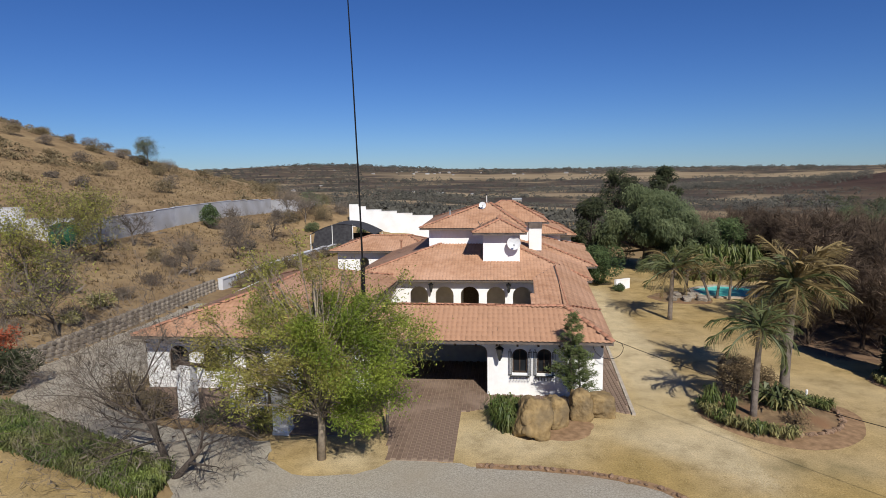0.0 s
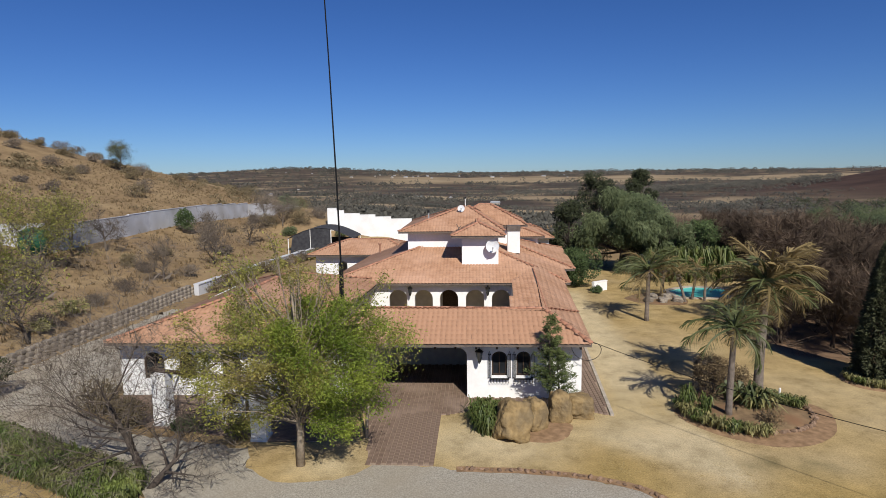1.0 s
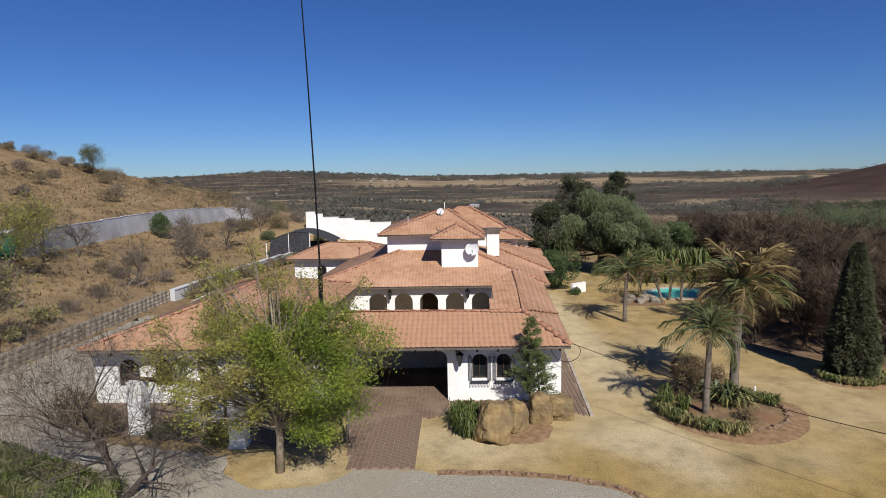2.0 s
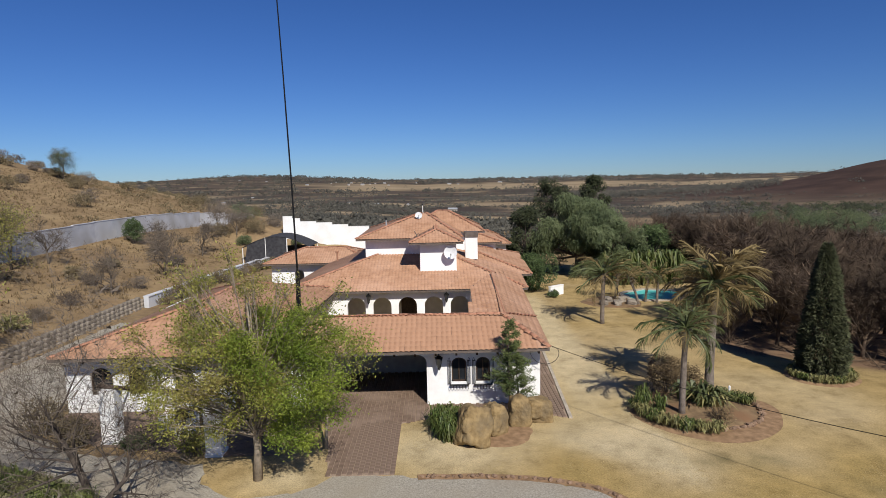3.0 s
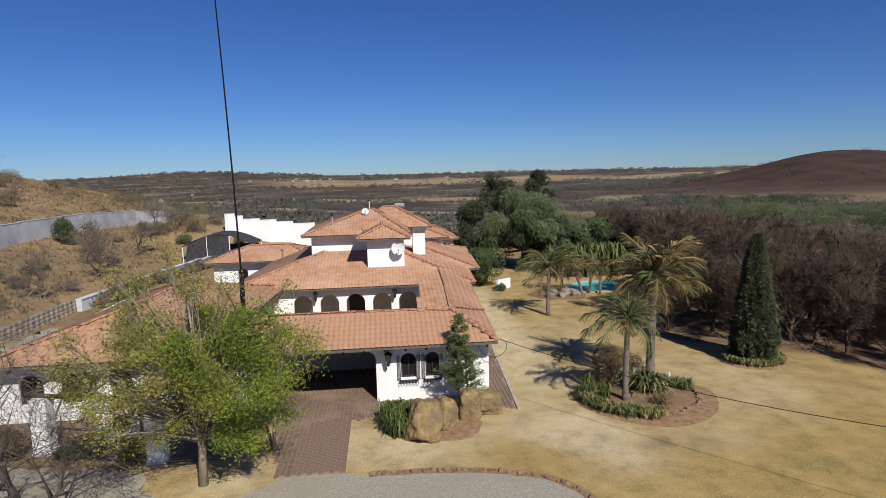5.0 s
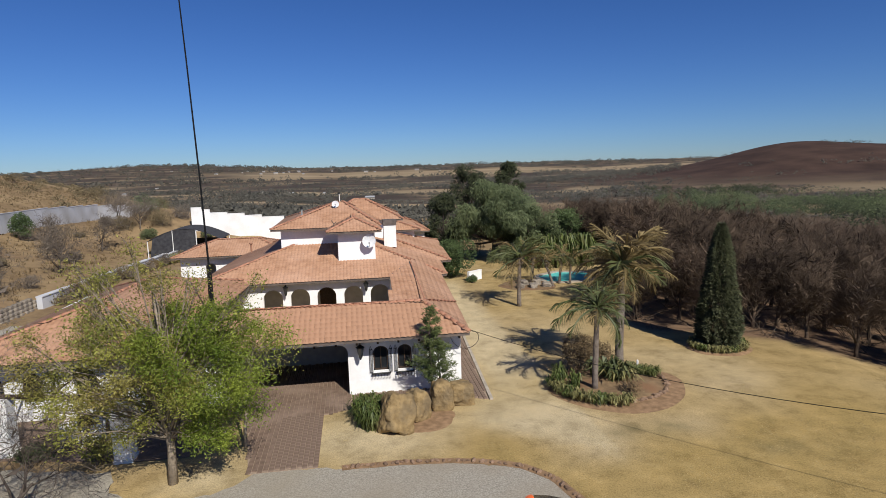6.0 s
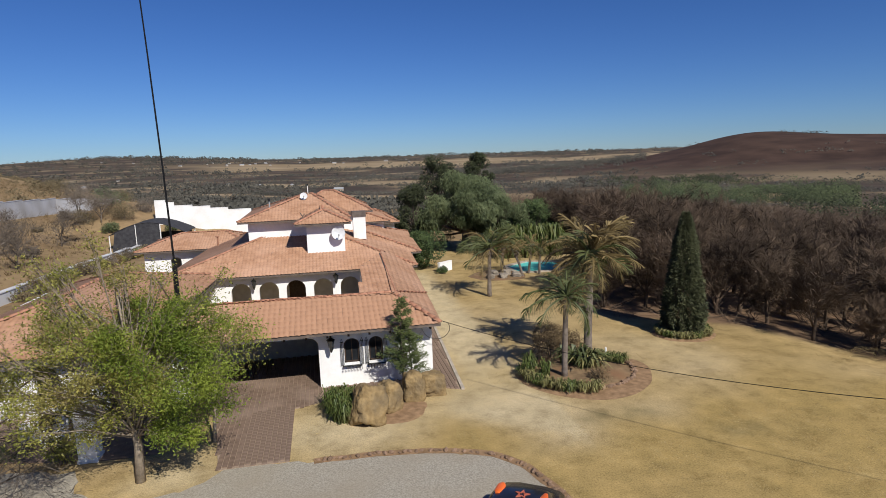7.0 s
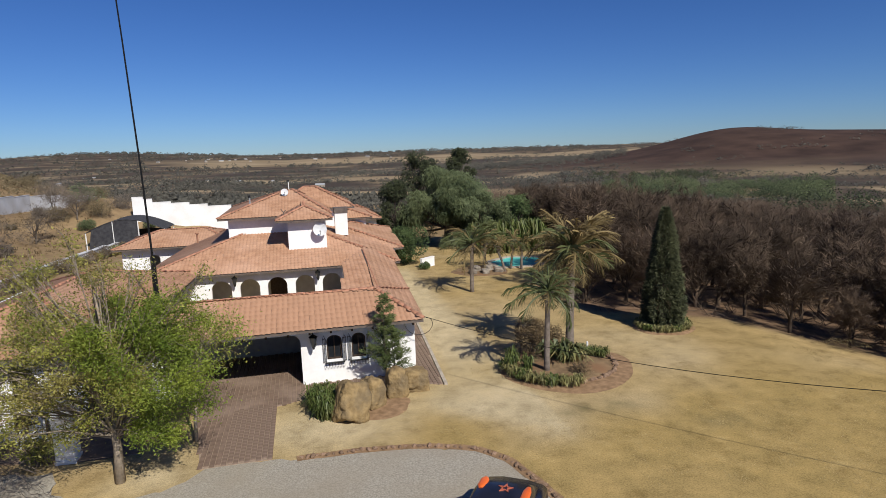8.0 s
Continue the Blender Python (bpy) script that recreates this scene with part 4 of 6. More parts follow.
def mound(name, cx, cy, rx, ry, h, mat, label, category, seed=1.0, wob=0.08, kind=""):
    m = Mesh()
    rings, n = 7, 40
    vs = [Vector((cx, cy, h))]
    for i in range(1, rings + 1):
        s = i / rings
        for j in range(n):
            a = 2 * math.pi * j / n
            k = 1 + wob * noise.noise((math.cos(a) * 1.6 + seed, math.sin(a) * 1.6, seed))
            vs.append(Vector((cx + rx * s * k * math.cos(a), cy + ry * s * k * math.sin(a), h * (1 - s ** 4) - 0.02 * (s == 1) + 0.03 * noise.noise((s * 4, a * 2, seed)) * (1 - s))))
    f = [(0, 1 + j, 1 + (j + 1) % n) for j in range(n)]
    f += [(1 + i * n + j, 1 + (i + 1) * n + j, 1 + (i + 1) * n + (j + 1) % n, 1 + i * n + (j + 1) % n) for i in range(rings - 1) for j in range(n)]
    m.add(vs, f)
    return solid(name, m, mat, label, category, kind, smooth=True)


mound("rock_bed", 1.95, 20.7, 1.6, 1.0, 0.05, M_REDSOIL, "bare red soil under the boulders", "soil", 3.0, 0.25, "structure")
mound("palm_bed", 10.25, 22.35, 3.05, 2.85, 0.06, M_REDSOIL, "raised round planting bed of red soil", "flower bed", 5.0, 0.10, "structure")
mound("palm_bed", 10.1, 22.65, 2.45, 2.15, 0.20, M_BEDSOIL, "raised heart of the planting bed, brown soil", "flower bed", 12.0, 0.14, "structure")
mound("cypress_bed", 17.25, 26.0, 1.62, 1.5, 0.10, M_REDSOIL, "round red soil bed at the foot of the cypress", "flower bed", 8.0, 0.05, "structure")
rim = thing("stone_rim", "loose stones round the planting bed", "edging", kind="structure")
stone_line(rim, [(10.1 + 2.38 * math.cos(a * 0.2), 22.6 + 2.1 * math.sin(a * 0.2)) for a in range(-11, 3)], 0.12, 0.15, 0.03)

# ---- retaining wall of stacked blocks ----
terrace = thing("block_wall", "stepped retaining wall of rough concrete blocks", "retaining wall", kind="structure")
bb = Mesh()
bb.box(-0.17, -0.21, -0.1, 0.17, 0.21, 0.1)
bd = bmesh.new()
bd.from_mesh(bb.data("block", M_BLOCK, fix=True))
bmesh.ops.bevel(bd, geom=bd.edges[:], offset=0.025, segments=1, affect="EDGES")
BLOCK = bpy.data.meshes.new("block")
bd.to_mesh(BLOCK)
bd.free()
BLOCK.materials.append(M_BLOCK)
for course in range(4):
    for i in range(44):
        y = 24.5 + i * 0.60 + (0.30 if course % 2 else 0)
        if y > 45.5 or y < 24.5 + course * 0.2:
            continue
        ob = new("block", BLOCK)
        ob.parent = terrace
        ob.matrix_basis = Matrix.LocRotScale((-22.45 - 0.16 * course - 0.02 * (y - 25) * 0, y, 0.05 + 0.20 * course), Euler((0, random.uniform(-0.05, 0.05), random.uniform(-0.08, 0.08))), (1, random.uniform(0.72, 0.92), 1))

# ---- garden walls ----
def garden_wall(a, b, height, thick, mat, label, steps=1, drop=0.0):
    """A wall from a to b in level lengths that step with the land, each length a panel with a coping."""
    w = thing("garden_wall", label, "wall", kind="structure")
    a, b = Vector((*a, 0)), Vector((*b, 0))
    d = (b - a).normalized()
    nrm = Vector((-d.y, d.x, 0)) * thick / 2
    for i in range(steps):
        p, q = a.lerp(b, i / steps), a.lerp(b, (i + 1) / steps)
        ground = [land(p.x, p.y), land(q.x, q.y)]
        z0, z1 = min(ground) - 0.6, max(ground) + height
        m = Mesh()
        c = [p - nrm, q - nrm, q + nrm, p + nrm]
        m.add([Vector((v.x, v.y, z0)) for v in c] + [Vector((v.x, v.y, z1)) for v in c],
              [(3, 2, 1, 0), (4, 5, 6, 7)] + [(k, (k + 1) % 4, (k + 1) % 4 + 4, k + 4) for k in range(4)])
        part("wall_panel", m, mat, w)
        m = Mesh()
        c = [p - nrm * 1.25, q - nrm * 1.25, q + nrm * 1.25, p + nrm * 1.25]
        m.add([Vector((v.x, v.y, z1 + 0.002)) for v in c] + [Vector((v.x, v.y, z1 + 0.07)) for v in c],
              [(3, 2, 1, 0), (4, 5, 6, 7)] + [(k, (k + 1) % 4, (k + 1) % 4 + 4, k + 4) for k in range(4)])
        part("coping", m, mat, w)
    return w


garden_wall((-36.3, 48.5), (-37.6, 66.0), 2.1, 0.22, M_GREYWALL, "tall weathered white boundary wall below the hill", 4)
garden_wall((-37.6, 66.0), (-37.8, 96.0), 2.1, 0.22, M_GREYWALL, "tall weathered white boundary wall below the hill", 6)
garden_wall((-37.8, 96.0), (-34.0, 114.0), 2.0, 0.22, M_GREYWALL, "tall weathered white boundary wall below the hill", 5)
stepped = thing("garden_wall", "bright white boundary wall stepping down the slope", "wall", kind="structure")
edges, tops = (-20.3, -19.1, -18.1, -16.0, -13.9, -11.8, -9.0, -6.0), (4.75, 4.45, 4.0, 3.8, 3.5, 3.2, 2.75)
for i, top in enumerate(tops):
    x0, x1, y0, y1 = edges[i], edges[i + 1], 79.5 + 0.10 * i, 79.6 + 0.10 * i
    for piece, grow_by, low, high in (("wall_panel", 0.11, land((x0 + x1) / 2, 79.5) - 1.0, top), ("coping", 0.14, top + 0.002, top + 0.07)):
        m = Mesh()
        m.add([Vector((x, y + w, zz)) for zz in (low, high) for x, y, w in ((x0, y0, -grow_by), (x1, y1, -grow_by), (x1, y1, grow_by), (x0, y0, grow_by))],
              [(3, 2, 1, 0), (4, 5, 6, 7)] + [(k, (k + 1) % 4, (k + 1) % 4 + 4, k + 4) for k in range(4)])
        part(piece, m, M_PLASTER, stepped)
garden_wall((-52.0, 45.0), (-36.6, 48.3), 1.5, 0.22, M_GREYWALL, "tall weathered white boundary wall below the hill", 4)
garden_wall((-22.1, 44.9), (-20.3, 63.0), 0.85, 0.40, M_GREYWALL, "low white garden wall beside the terrace", 4)
garden_wall((-20.3, 63.0), (-19.6, 74.5), 0.95, 0.40, M_GREYWALL, "low white garden wall beside the terrace", 3)
garden_wall((8.7, 45.8), (9.9, 46.7), 0.7, 0.2, M_PLASTER, "short white garden gate wall by the hedge", 1)

# ---- pergola, table and chairs ----
pergola = thing("pergola", "white pillared pergola with dark beams over a patio", "pergola")
for x, y in ((-11.85, 20.9), (-7.72, 19.75)):
    pm = Mesh()
    pm.box(x - 0.3, y - 0.3, 0, x + 0.3, y + 0.3, 0.12)
    pm.box(x - 0.27, y - 0.27, 0.12, x + 0.27, y + 0.27, 2.0)
    part("pillar", pm, M_PLASTER, pergola, "square white plastered pillar")
for y0, y1, x0, x1 in ((21.0, 19.7, -12.3, -7.4),):
    pm = Mesh()
    pm.tube([(x0, y0, 2.07), (x1, y1, 2.07)], [0.08, 0.08], 4)
    part("beam", pm, M_DARKWOOD, pergola)
for i in range(5):
    x = -12.2 + i * 1.1
    pm = Mesh()
    y = 20.9 if x < -11.8 else 20.9 - (x + 11.8) * 0.28
    pm.tube([(x, y - 0.2, 2.17), (x + 0.1, FRONT - 0.02, 2.25)], [0.04, 0.04], 4)
    part("rafter", pm, M_DARKWOOD, pergola)
patio = Mesh()
patio.slab([(-15.2, 22.3), (-12.4, 20.6), (-7.4, 19.5), (-5.7, 19.5), (-5.7, FRONT - 0.02), (-15.2, FRONT - 0.02)], -0.03, 0.035)
solid("patio", patio, M_BRICKPAVE, "brown brick patio below the pergola", "patio", "structure")


def garden_chair():
    c = thing("garden_chair", "white moulded plastic garden chair on the patio", "chair", (-9.9, 20.95, 0.035), "chairs at the patio table", turn=0.5)
    m = Mesh()
    m.box(-0.24, -0.24, 0.40, 0.24, 0.24, 0.44)
    part("seat", m, M_WHITEPLASTIC, c)
    for k in range(5):
        m = Mesh()
        x = -0.2 + k * 0.1
        m.box(x - 0.035, 0.21, 0.46, x + 0.035, 0.245, 0.86)
        part("back_slat", m, M_WHITEPLASTIC, c)
    m = Mesh()
    m.tube([(-0.25, 0.23, 0.42), (-0.25, 0.25, 0.85), (0, 0.26, 0.92), (0.25, 0.25, 0.85), (0.25, 0.23, 0.42)], [0.025] * 5, 6)
    part("back_frame", m, M_WHITEPLASTIC, c)
    for sx in (-1, 1):
        m = Mesh()
        m.tube([(sx * 0.25, 0.24, 0.64), (sx * 0.27, -0.2, 0.64), (sx * 0.26, -0.24, 0.42)], [0.025] * 3, 6)
        part("armrest", m, M_WHITEPLASTIC, c)
        for sy in (-1, 1):
            m = Mesh()
            m.tube([(sx * 0.22, sy * 0.22, 0.42), (sx * 0.27, sy * 0.27, 0.0)], [0.03, 0.022], 6)
            part("leg", m, M_WHITEPLASTIC, c)
    return c


gc = garden_chair()
copy_thing(gc, pose(-9.15, 21.0, 0.035, 0, 0, -25))
copy_thing(gc, pose(-9.4, 22.4, 0.035, 0, 0, 190))
tb = thing("garden_table", "round dark patio table with a pale pedestal", "table", (-9.45, 21.6, 0.035))
m = Mesh()
m.tube([(0, 0, 0.70), (0, 0, 0.74)], [0.55, 0.55], 20)
part("tabletop", m, M_DARKWOOD, tb)
m = Mesh()
m.tube([(0, 0, 0), (0, 0, 0.05), (0, 0, 0.1), (0, 0, 0.70)], [0.3, 0.28, 0.06, 0.06], 10)
part("pedestal", m, M_WHITEPLASTIC, tb)

# ---- pool ----
pool = thing("swimming_pool", "turquoise swimming pool with a pale stone edge", "pool", kind="structure")
pts = wobble([(14.6, 43.8), (16.0, 43.4), (17.7, 43.5), (19.1, 45.0), (18.4, 46.7), (16.6, 47.4), (14.4, 46.0)], 0.5, 0.1)
m = Mesh()
m.slab(pts, -0.02, 0.03)
part("water", m, M_WATER, pool)
cx, cy = sum(p[0] for p in pts) / len(pts), sum(p[1] for p in pts) / len(pts)
m = Mesh()
for (ax, ay), (bx, by) in zip(pts, pts[1:] + pts[:1]):
    oa = Vector((ax - cx, ay - cy, 0)).normalized() * 0.45
    ob = Vector((bx - cx, by - cy, 0)).normalized() * 0.45
    a, b = Vector((ax, ay, 0.0)), Vector((bx, by, 0.0))
    up = Vector((0, 0, 0.09))
    m.add([a, b, b + ob, a + oa, a + up, b + up, b + ob + up, a + oa + up], [(0, 1, 5, 4), (4, 5, 6, 7), (2, 3, 7, 6)])
part("coping", m, M_STONE, pool)

# ---- shade-net carport, sand heap and water tank behind ----
shed = thing("shade_carport", "black shade-net carport on white poles", "carport", (-18.9, 72.5, 0))
zc = land(-18.9, 72.5)
m = Mesh()
pts = [(x, zc + 2.1 + 1.3 * math.sin(math.pi * (x + 4.0) / 8.0)) for x in [-4.0 + 8.0 * i / 12 for i in range(13)]]
m.prism(pts + [(x, z - 0.05) for x, z in reversed(pts)], -2.5, 2.5)
part("net_roof", m, M_SHADENET, shed, "sagging black net")
m = Mesh()
m.prism([(-3.85, zc - 0.5), (1.2, zc - 0.5)] + [(x, z - 0.06) for x, z in reversed(pts) if -3.9 < x < 1.4], -2.44, -2.40)
part("front_net", m, M_SHADENET, shed, "hanging black net side")
for x in (-3.9, -1.2, 1.3, 3.9):
    for y in (-2.4, 2.4):
        m = Mesh()
        m.tube([(x, y, zc - 0.6), (x, y, zc + 2.1 + 1.3 * math.sin(math.pi * (x + 4.0) / 8.0))], [0.06, 0.06], 6)
        part("pole", m, M_WHITEPLASTIC, shed)
m = Mesh()
m.box(-3.6, 2.3, zc - 0.5, 3.6, 2.38, zc + 1.8)
part("back_net", m, M_SHADENET, shed)
mound("sand_mound", -13.4, 75.8, 3.8, 2.4, 1.5, material("yellow_sand", (0.38, 0.27, 0.11), (0.5, 0.37, 0.17), 2, 0.95), "heap of yellow building sand", "heap", 2.0, 0.2).location.z = land(-13.4, 75.8) - 0.15
tank = thing("water_tank", "dark green plastic water tank by the wall", "water tank", (-36.8, 47.2, land(-36.8, 47.2) - 0.1))
m = Mesh()
m.tube([(0, 0, 0), (0, 0, 1.9), (0, 0, 2.15), (0, 0, 2.25)], [1.1, 1.1, 0.6, 0.25], 24)
part("body", m, M_TANK, tank, smooth=True)

# ---- cable from the roof corner ----
cable = thing("overhead_cable", "thin black sagging cable from the roof corner", "cable", (0, 0, 0))
cp = []
for i in range(25):
    cp.append((4.4 + 0.643 * i, 22.9 - 0.766 * i, 2.62 - 0.10 * i + 0.0075 * i * i))
m = Mesh()
m.tube(cp, [0.011] * 25, 5)
part("wire", m, M_IRON, cable)
m = Mesh()
m.tube([(4.45 + 0.42 * math.sin(a * 0.42) - 0.03 * a, 22.9 + 0.065 * a, 2.15 + 0.42 * math.cos(a * 0.42)) for a in range(14)], [0.012] * 14, 5)
part("loop", m, M_IRON, cable, "slack loop of cable")
pole = thing("cable_pole", "plain wooden pole that carries the cable", "pole", (cp[-1][0], cp[-1][1], 0))
m = Mesh()
m.tube([(0, 0, 0), (0, 0, cp[-1][2] + 0.4)], [0.11, 0.08], 8)
part("shaft", m, M_DARKWOOD, pole)
post = thing("marker_post", "thin white marker post in the flower bed", "post", (11.75, 23.35, 0))
m = Mesh()
m.tube([(0, 0, 0), (0, 0, 0.62), (0, 0, 0.66)], [0.045, 0.045, 0.02], 8)
part("shaft", m, M_WHITEPLASTIC, post)

# ---- car on the drive ----
car = thing("car", "black car with orange panels and a faded star decal", "car", (3.87, 12.0, 0), turn=radians(-33))


def car_shell(sections, mat, name, label="", parent=car):
    """A skin over cross sections: y, half width, bottom, shoulder, top, top half width."""
    m, n = Mesh(), 12
    vs = []
    for y, w, zb, zs, zt, wt in sections:
        ring = [(-w, zb), (-w * 1.02, (zb + zs) / 2), (-w, zs), (-(w + wt) / 2, zs + (zt - zs) * 0.55), (-wt, zt - 0.05), (-wt * 0.55, zt), (wt * 0.55, zt), (wt, zt - 0.05), ((w + wt) / 2, zs + (zt - zs) * 0.55), (w, zs), (w * 1.02, (zb + zs) / 2), (w, zb)]
        vs += [Vector((x, y, z)) for x, z in ring]
    k = len(sections)
    f = [(i * n + j, i * n + (j + 1) % n, (i + 1) * n + (j + 1) % n, (i + 1) * n + j) for i in range(k - 1) for j in range(n)]
    f += [tuple(reversed(range(n))), tuple((k - 1) * n + j for j in range(n))]
    m.add(vs, f)
    return part(name, m, mat, parent, label, smooth=True)


car_shell([(-1.9, 0.62, 0.35, 0.6, 0.78, 0.5), (-1.7, 0.8, 0.25, 0.75, 0.95, 0.62), (-0.9, 0.84, 0.22, 0.85, 1.0, 0.66), (0.9, 0.84, 0.22, 0.85, 0.98, 0.66), (1.7, 0.8, 0.25, 0.7, 0.85, 0.6), (1.95, 0.6, 0.35, 0.55, 0.7, 0.45)], M_CARBLACK, "body", "glossy black body")
car_shell([(-1.35, 0.66, 0.9, 0.95, 1.0, 0.55), (-0.85, 0.7, 0.9, 1.2, 1.42, 0.56), (0.25, 0.7, 0.9, 1.22, 1.46, 0.56), (0.75, 0.68, 0.9, 1.15, 1.36, 0.54), (1.3, 0.64, 0.88, 0.93, 0.98, 0.5)], M_CARBLACK, "cabin", "black roof and dark glass")
for sx in (-1, 1):
    m = Mesh()
    y0, y1 = (0.12, 0.62) if sx < 0 else (-0.55, 0.45)
    rows = [(y0 + (y1 - y0) * i / 5, sx * (0.60 if sx > 0 else 0.47)) for i in range(6)]
    m.tube([(x, y, 1.43 - 0.10 * max(0, y - 0.2)) for y, x in rows], [0.05, 0.10, 0.105, 0.105, 0.10, 0.05], 10)
    m.v = [Vector((p.x * 1.0, p.y, 1.425 + (p.z - 1.43) * 0.45)) for p in m.v]
    part("roof_panel", m, M_CARORANGE, car, "orange roof edge panel")
    m = Mesh()
    m.box(sx * 0.855 - 0.02, -1.1, 0.45, sx * 0.855 + 0.02, 1.1, 0.8)
    part("door", m, M_CARORANGE, car, "orange door")
    for sy in (-1.2, 1.2):
        m = Mesh()
        m.tube([(sx * 0.70, sy, 0.31), (sx * 0.88, sy, 0.31)], [0.31, 0.31], 20)
        wheel = part("wheel", m, M_IRON, car, "black tyre")
        m = Mesh()
        m.tube([(sx * 0.87, sy, 0.31), (sx * 0.895, sy, 0.31)], [0.19, 0.17], 14)
        part("rim", m, M_GREYPAINT, wheel)
m = Mesh()
def star_ring(k, z):
    return [Vector(((0.19 if i % 2 == 0 else 0.08) * k * math.sin(math.pi * i / 5) + 0.1, (0.19 if i % 2 == 0 else 0.08) * k * math.cos(math.pi * i / 5) + 0.2, z)) for i in range(10)]


# an outlined star: outer and inner ring, top and sides
star = star_ring(1.0, 1.475) + star_ring(0.55, 1.475) + star_ring(1.0, 1.455) + star_ring(0.55, 1.455)
m.add(star, [f for i in range(10) for j in [(i + 1) % 10] for f in ((j, i, i + 10, j + 10), (i, j, j + 20, i + 20), (j + 10, i + 10, i + 30, j + 30))])
part("star_decal", m, M_STAR, car, "faded red star")

for i in range(5):
    rock = boulder("garden_rock", 11.9 + 0.5 * i, 42.1 + 0.9 * (i % 2), 0.30 + 0.05 * (i % 3), 0.28, 0.20 + 0.04 * (i % 2), 11.0 + i, i * 0.7, "grey-brown weathered garden rock under the pool palms")
    rock.data.materials[0] = M_BLOCK
    rock["group"] = "rocks by the pool"
mound("palm_litter", 12.9, 43.2, 2.3, 2.2, 0.06, M_BEDSOIL, "dark mulch under the pool palms", "mulch", 6.0, 0.2, "structure")


# ---- plants ----
def grow(wood, tips, rng, p, d, length, radius, level, o):
    """One limb and, from it, its smaller limbs. Ends go into tips with their directions."""
    segs = 4 if level == 0 else 3
    pts, rad, cur, way = [p.copy()], [radius], p.copy(), d.normalized()
    for i in range(segs):
        way = (way + Vector((rng.uniform(-1, 1), rng.uniform(-1, 1), rng.uniform(-1, 1))) * o["bend"] + Vector((0, 0, o["lift"]))).normalized()
        cur = cur + way * length / segs
        pts.append(cur.copy())
        rad.append(radius * (1 - (i + 1) / segs * o["taper"]))
    wood.tube(pts, rad, 7 if level == 0 else (5 if level == 1 else 3), level < 2)
    if level >= o["levels"]:
        tips.append((cur, way))
        tips.append((pts[-2], way))
        return
    n = o["kids"][min(level, len(o["kids"]) - 1)]
    for k in range(n):
        f = o["first"] + (1 - o["first"]) * (k + rng.random()) / n if level == 0 else 0.3 + 0.7 * (k + rng.random()) / n
        i = min(segs - 1, int(f * segs))
        at = pts[i].lerp(pts[i + 1], f * segs - i)
        a = rng.uniform(0, 2 * math.pi)
        side = way.orthogonal().normalized()
        side.rotate(Matrix.Rotation(a, 3, way))
        spread = o["spread"] * rng.uniform(0.7, 1.3)
        nd = (way * math.cos(spread) + side * math.sin(spread)).normalized()
        grow(wood, tips, rng, at, nd, length * o["shrink"] * rng.uniform(0.75, 1.2), rad[i] * o["thin"], level + 1, o)


def leaves(mesh, rng, tips, per, cloud, size, droop=0.0, keep=None, thin=0.5):
    for p, d in tips:
        for _ in range(per):
            q = p + Vector((rng.gauss(0, cloud), rng.gauss(0, cloud), rng.gauss(0, cloud * 0.8)))
            if keep and not keep(q):
                continue
            a = Vector((rng.uniform(-1, 1), rng.uniform(-1, 1), rng.uniform(-1, 1) - droop)).normalized() * size * rng.uniform(0.6, 1.3)
            b = a.orthogonal().normalized()
            b.rotate(Matrix.Rotation(rng.uniform(0, 6.28), 3, a.normalized()))
            b *= a.length * thin
            mesh.add([q - a * 0.5, q + b * 0.5, q + a * 0.6, q - b * 0.5], [(0, 1, 2, 3)])


def tree(name, label, at, seed, height, radius, o, leaf=None, per=0, cloud=0.3, size=0.1, group="", bark=None, dirn=(0, 0, 1), crown_label="", droop=0.0, twig=None, thin=0.5, keep=None):
    rng = random.Random(seed)
    opt = dict(levels=4, kids=(6, 4, 3, 3), spread=0.8, shrink=0.62, thin=0.62, bend=0.13, lift=0.05, taper=0.55, first=0.35)
    opt.update(o)
    t = thing(name, label, "tree", at, group)
    wood, tips = Mesh(), []
    grow(wood, tips, rng, Vector((0, 0, -0.1)), Vector(dirn), height, radius, 0, opt)
    part("trunk", wood, bark or M_BARK, t, fix=False, smooth=True)
    if leaf:
        crown = Mesh()
        leaves(crown, rng, tips, per, cloud, size, droop, keep, thin)
        part("crown", crown, leaf, t, crown_label, fix=False)
    if twig:
        tw = Mesh()
        for p, d in tips:
            for _ in range(twig[0]):
                e = (d + Vector((rng.gauss(0, 0.7), rng.gauss(0, 0.7), rng.gauss(0, 0.6)))).normalized()
                s = e.orthogonal().normalized() * twig[2]
                l = twig[1] * rng.uniform(0.5, 1.2)
                b = p - d * rng.uniform(0, 0.3)
                mid = b + e * l * 0.5 + Vector((rng.gauss(0, 0.05), rng.gauss(0, 0.05), rng.gauss(0, 0.05)))
                tw.add([b - s, b + s, mid + s * 0.8, b + e * l, mid - s * 0.8], [(0, 1, 2, 3, 4)])
        part("branchwork", tw, twig[3], t, fix=False)
    return t


